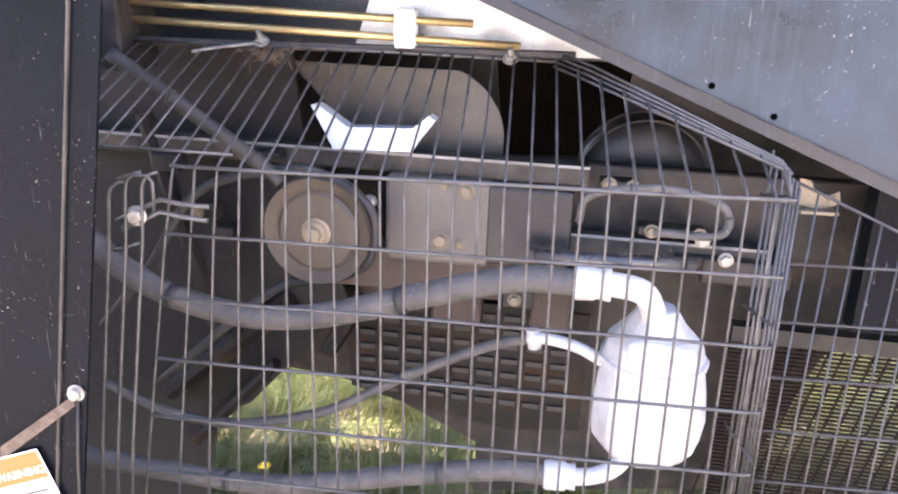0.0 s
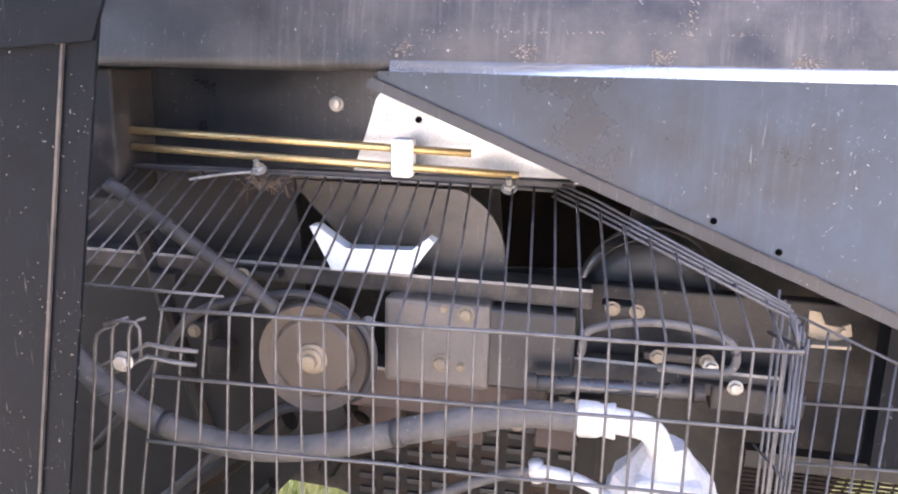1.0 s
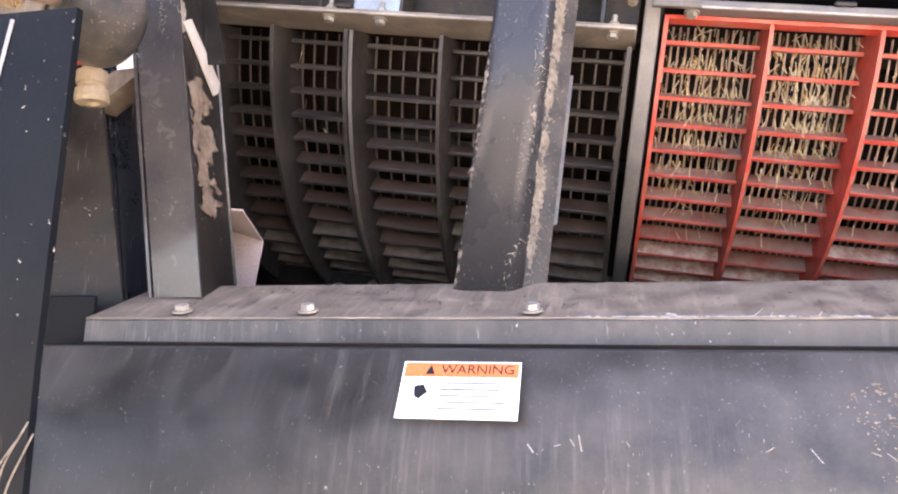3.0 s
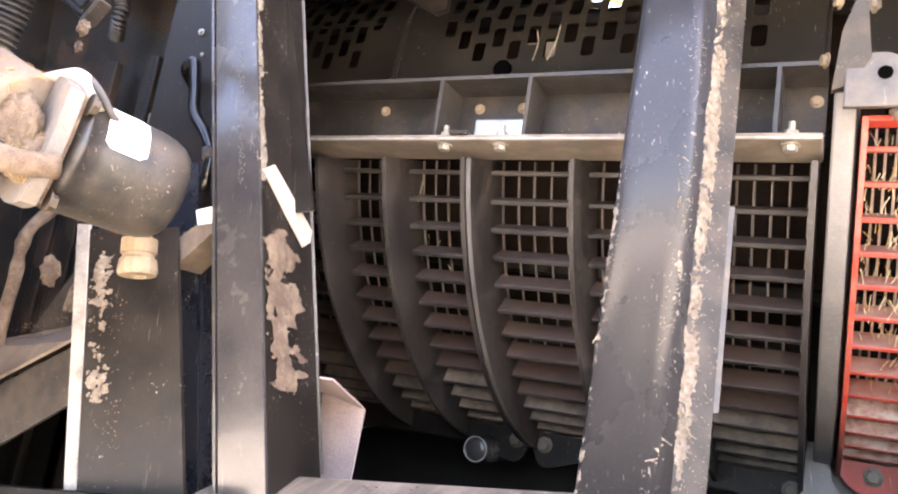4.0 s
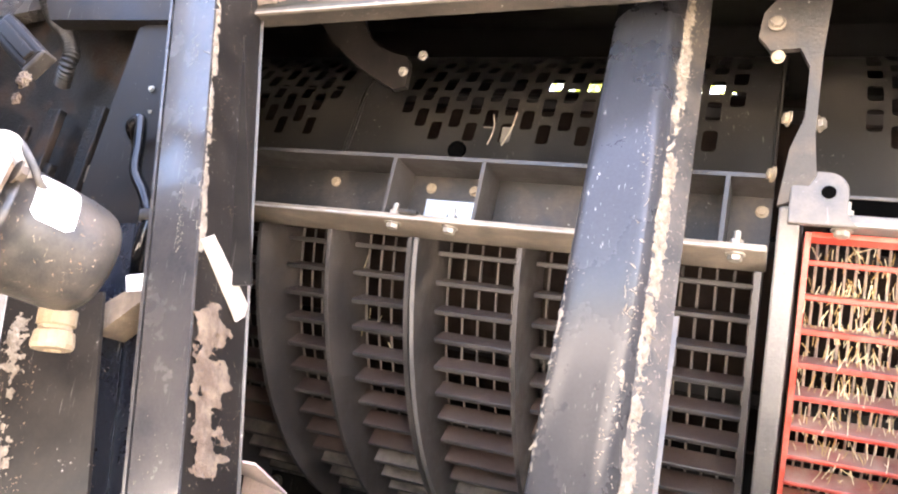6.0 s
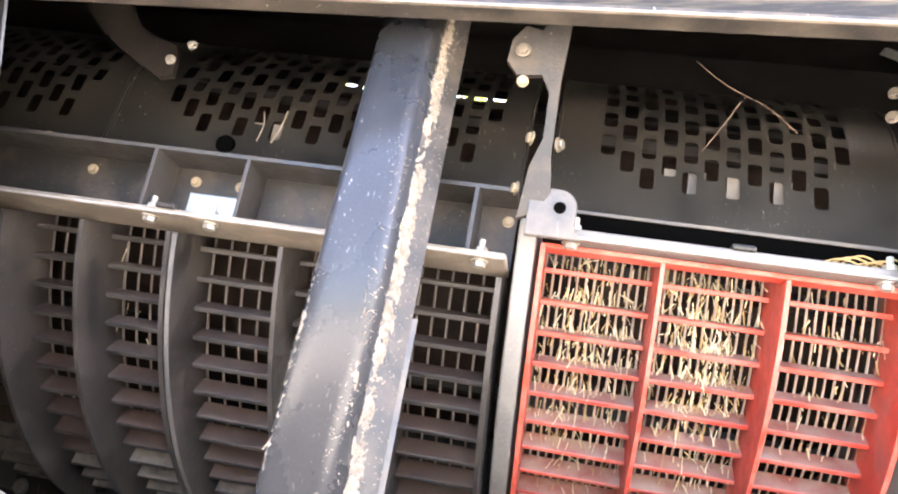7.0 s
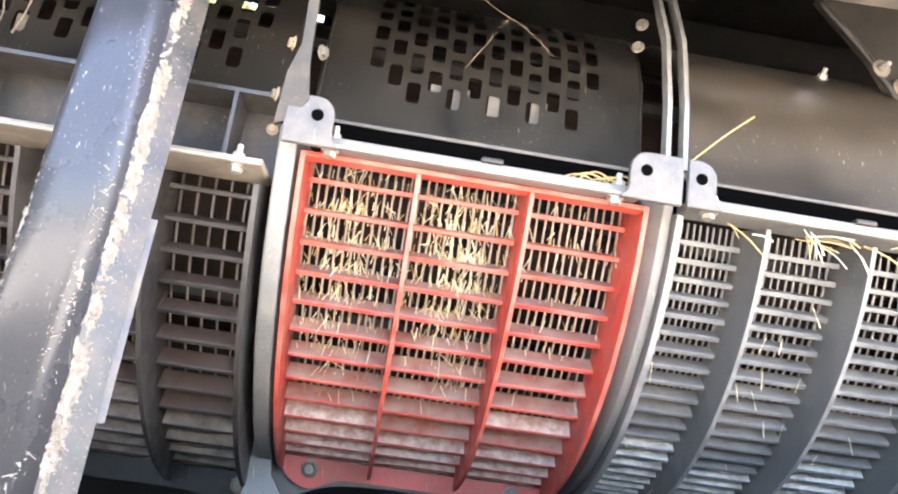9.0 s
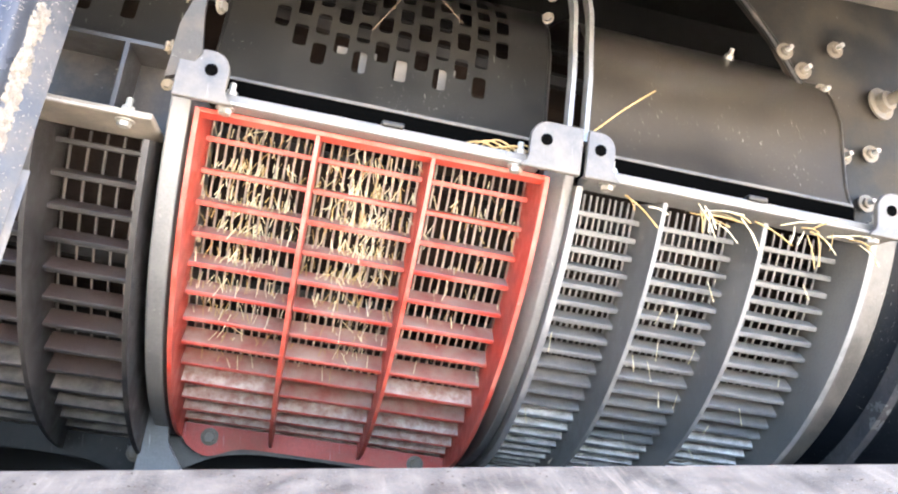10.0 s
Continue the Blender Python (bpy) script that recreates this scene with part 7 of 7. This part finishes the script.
# shaft end under the dark grates
SHF = thing("cross_shaft", "dark rounded shaft end with a worn rim under the dark grates", "shaft", m=LOC)
bm = bmesh.new()
lathe(bm, (-0.502, 2.340, 1.741), (0.10, 1, 0.03), [(0, 0.004), (0.001, 0.016), (0.005, 0.024), (0.014, 0.0275), (0.30, 0.0275), (0.301, 0.0)], 28)
part("tube", bm, M_PAINT, SHF, smooth=True)
bm = bmesh.new()
tube(bm, [(-0.501 + 0.0245 * math.cos(2 * math.pi * k / 32), 2.3455, 1.741 + 0.0245 * math.sin(2 * math.pi * k / 32)) for k in range(33)], 0.0018, 6)
part("rim", bm, M_EDGE, SHF, "worn bright rim", smooth=True)

# cast cross members under the feet
for x0, x1, ring_ in ((0.118, 0.700, RING_A), (0.690, 1.245, RING_B)):
    bm = bmesh.new()
    out = []
    for k in range(41):
        x = x0 + (x1 - x0) * k / 40
        e = min(x - x0, x1 - x)
        out.append((x, 1.797 - 0.072 * math.exp(-(e / 0.085) ** 1.6)))
    extrude(bm, [(x, 2.412, w) for x, w in out] + [(x1, 2.412, 1.835), (x0, 2.412, 1.835)], (0, 0, 0), (0, 0.016, 0))
    part("cross_member", bm, M_RING, ring_, "grey cast cross member")


# ---- loose chaff stuck to the paint ----
def scatter(parent, p0, u, v, normal, count, size, seed, mat=M_CRUST, patch=0.0, label="bits of chaff"):
    """Small flat bits of chaff over the parallelogram p0, u, v; patch: how far they gather in patches."""
    rng = random.Random(seed)
    p0, u, v, normal = Vector(p0), Vector(u), Vector(v), Vector(normal).normalized()
    side = normal.orthogonal().normalized()
    other = normal.cross(side)
    verts, faces = [], []
    made = 0
    for _ in range(count * 6):
        if made >= count:
            break
        p = p0 + u * rng.random() + v * rng.random()
        if noise.noise(p * 22 + Vector((seed, 0, 0))) < patch + rng.uniform(-0.25, 0.25):
            continue
        made += 1
        a = rng.uniform(0, math.pi)
        ln, wd = size * rng.uniform(0.4, 1.8), size * rng.uniform(0.25, 0.6)
        d = (side * math.cos(a) + other * math.sin(a)) * ln
        w = (other * math.cos(a) - side * math.sin(a)) * wd
        h = normal * (0.0006 + size * 0.25 * rng.random())
        lift = normal * (size * 0.35 * rng.random())
        i = len(verts)
        verts += [p + d + h, p + w + h + lift, p - d + h + lift * 0.5, p - w + h, p + normal * 0.0001]
        faces += [(i, i + 1, i + 2), (i, i + 2, i + 3), (i, i + 3, i + 4), (i + 3, i + 2, i + 4), (i + 2, i + 1, i + 4), (i + 1, i, i + 4)]
    me = bpy.data.meshes.new("chaff")
    me.from_pydata(verts, [], faces)
    me.materials.append(mat)
    return tagged(share("chaff", me, parent, label=label), kind="stuff")


scatter(PLT, (-0.468, 1.5475, 1.80), (0.045, 0.0145, 0), (0.035, 0, -0.26), (0.3, -1, 0), 110, 0.0013, 21, M_BROWN, 0.0)
scatter(PLT, (-0.47, 1.547, 1.83), (0.13, 0.042, 0), (0.045, 0, -0.36), (0.3, -1, 0), 110, 0.0014, 1, M_BROWN, 0.15)
scatter(PLT, (-0.47, 1.547, 1.83), (0.13, 0.042, 0), (0.045, 0, -0.36), (0.3, -1, 0), 50, 0.0011, 2, M_BROWN, -0.2)
scatter(JAMB, (jx(1.56) - 0.073, 1.5905, 1.56), (0.070, -0.006, 0), (jx(2.5) - jx(1.56), 0, 0.94), (0, -1, 0), 120, 0.0010, 3, M_CRUST, 0.1)
scatter(JAMB, (jx(1.56) + 0.001, 1.59, 1.56), (-0.012, 0.115, 0), (jx(2.4) - jx(1.56), 0, 0.84), (1, 0, 0), 380, 0.0015, 4, M_BROWN, 0.05)
scatter(JAMB, (jx(1.95) - 0.012, 1.5835, 1.80), (0.012, -0.001, 0), (jx(2.5) - jx(1.80), 0, 0.70), (0, -1, 0), 240, 0.0013, 5, M_CRUST, -0.1)
scatter(BEAM, b0 + Vector((0.0, -0.006, 0)), (0.074, -0.006, 0), bz, (0, -1, 0.2), 45, 0.0009, 6, M_CRUST, 0.1)
scatter(BEAM, b0 + Vector((0.066, -0.012, 0)), (0.020, 0.010, 0), bz * 0.75, (0.4, -1, 0.2), 220, 0.0013, 7, M_CRUST, -0.15)
scatter(BEAM, b0 + Vector((0.092, 0.011, 0)), (0.026, 0.033, 0), bz, (0.75, -0.65, 0), 420, 0.0016, 8, M_CRUST, -0.2)
scatter(BEAM, b0 + Vector((-0.001, -0.001, 0)), (0.010, -0.004, 0), bz * 0.6, (-0.2, -1, 0.1), 90, 0.0010, 9, M_CRUST, 0.0)
scatter(LED, (-0.28, 1.505, 1.4735), (1.6, 0, 0), (0, 0.15, 0.046), (0, -0.29, 0.95), 520, 0.0016, 10, M_BROWN, 0.1)
scatter(LED, (-0.28, 1.505, 1.4735), (1.6, 0, 0), (0, 0.15, 0.046), (0, -0.29, 0.95), 260, 0.0013, 11, M_CRUST, 0.0)
scatter(APR, (-0.34, 1.4515, 1.434), (1.7, 0, 0), (0, -0.056, -0.072), (0, -0.79, 0.61), 420, 0.0011, 12, M_RAILDUST, 0.1, "specks of dried mud")
scatter(APR, (-0.34, 1.3870, 1.340), (1.7, 0, 0), (0, -0.019, -0.075), (0, -0.97, 0.24), 260, 0.0010, 13, M_RAILDUST, 0.1, "specks of dried mud")
scatter(ARM, (-0.88, 1.562, 1.664), (0.38, 0.02, 0.068), (0, 0.09, 0.01), (0, 0, 1), 260, 0.0022, 14, M_BROWN, 0.0)
scatter(ARM, (-0.88, 1.584, 1.655), (0.38, 0.019, 0.07), (0, 0, -0.07), (0, -1, 0), 200, 0.0018, 15, M_BROWN, 0.1)
scatter(GUS, (-0.50, 1.6645, 1.88), (0.22, 0, 0), (0.05, 0, 0.40), (0, -1, 0), 80, 0.0010, 16, M_CRUST, 0.0)
scatter(SID, (0.50, 1.3555, 1.12), (0.9, 0, 0), (0.0, 0, 0.11), (0, -1, 0), 140, 0.0008, 17, M_RAILDUST, 0.1, "specks of dried mud")
scatter(PIL, (-0.24, 1.0495, 0.35), (0.15, 0, 0), (0.12, 0, 0.9), (0, -1, 0), 150, 0.0009, 18, M_RAILDUST, 0.1, "specks of dried mud")
scatter(HEAD, (-0.28, 1.697, 2.325), (2.0, 0, -0.19), (0, 0, 0.10), (0, -1, 0), 260, 0.0014, 19, M_CRUST, 0.0)
# bits on the motor's top side
rng = random.Random(52)
verts, faces = [], []
for _ in range(70):
    a, t = rng.uniform(-2.6, 1.2), rng.uniform(0.01, L - 0.03)
    q = e1 * math.cos(a) + e2 * math.sin(a)
    p = ma + ax * t + q * 0.0575
    d = (ax * rng.uniform(-1, 1) + q.cross(ax) * rng.uniform(-1, 1)).normalized() * rng.uniform(0.0008, 0.0032)
    w = q.cross(d).normalized() * rng.uniform(0.0004, 0.0010)
    i = len(verts)
    verts += [p + d, p + w + q * 0.0006, p - d, p - w + q * 0.0004]
    faces.append((i, i + 1, i + 2, i + 3))
me = bpy.data.meshes.new("chaff")
me.from_pydata(verts, [], faces)
me.materials.append(M_BROWN)
tagged(share("chaff", me, MOT, label="bits of chaff"), kind="stuff")

caked("worn_crease", (0.17, 1.3875, 1.3430), (1.45, 1.3875, 1.3430), (0, 0.0015, 0.0045), (0, -1, 0.3), 14.0, APR, M_EDGE, thick=0.0010, cover=-0.45, nu=760, nv=6, label="worn crease line")
# dry strands caught on the slotted plate's edge
for k, (x, z) in enumerate(((-0.006, 1.352), (0.002, 1.360), (0.006, 1.349))):
    stalk([(x, 1.030, z), (x + 0.007, 1.026, z + 0.014), (x + 0.019, 1.029, z + 0.034 + 0.004 * k)], 0.0006, "dry strand caught on the plate's edge", Matrix.Identity(4), M_CRUST)
# bright worn line on the slotted plate
bm = bmesh.new()
tube(bm, [(-0.014, 1.0345, 1.655), (-0.045, 1.0345, 1.515)], 0.0014, 6)
part("worn_line", bm, M_EDGE, UPP, "bright worn line", smooth=True)
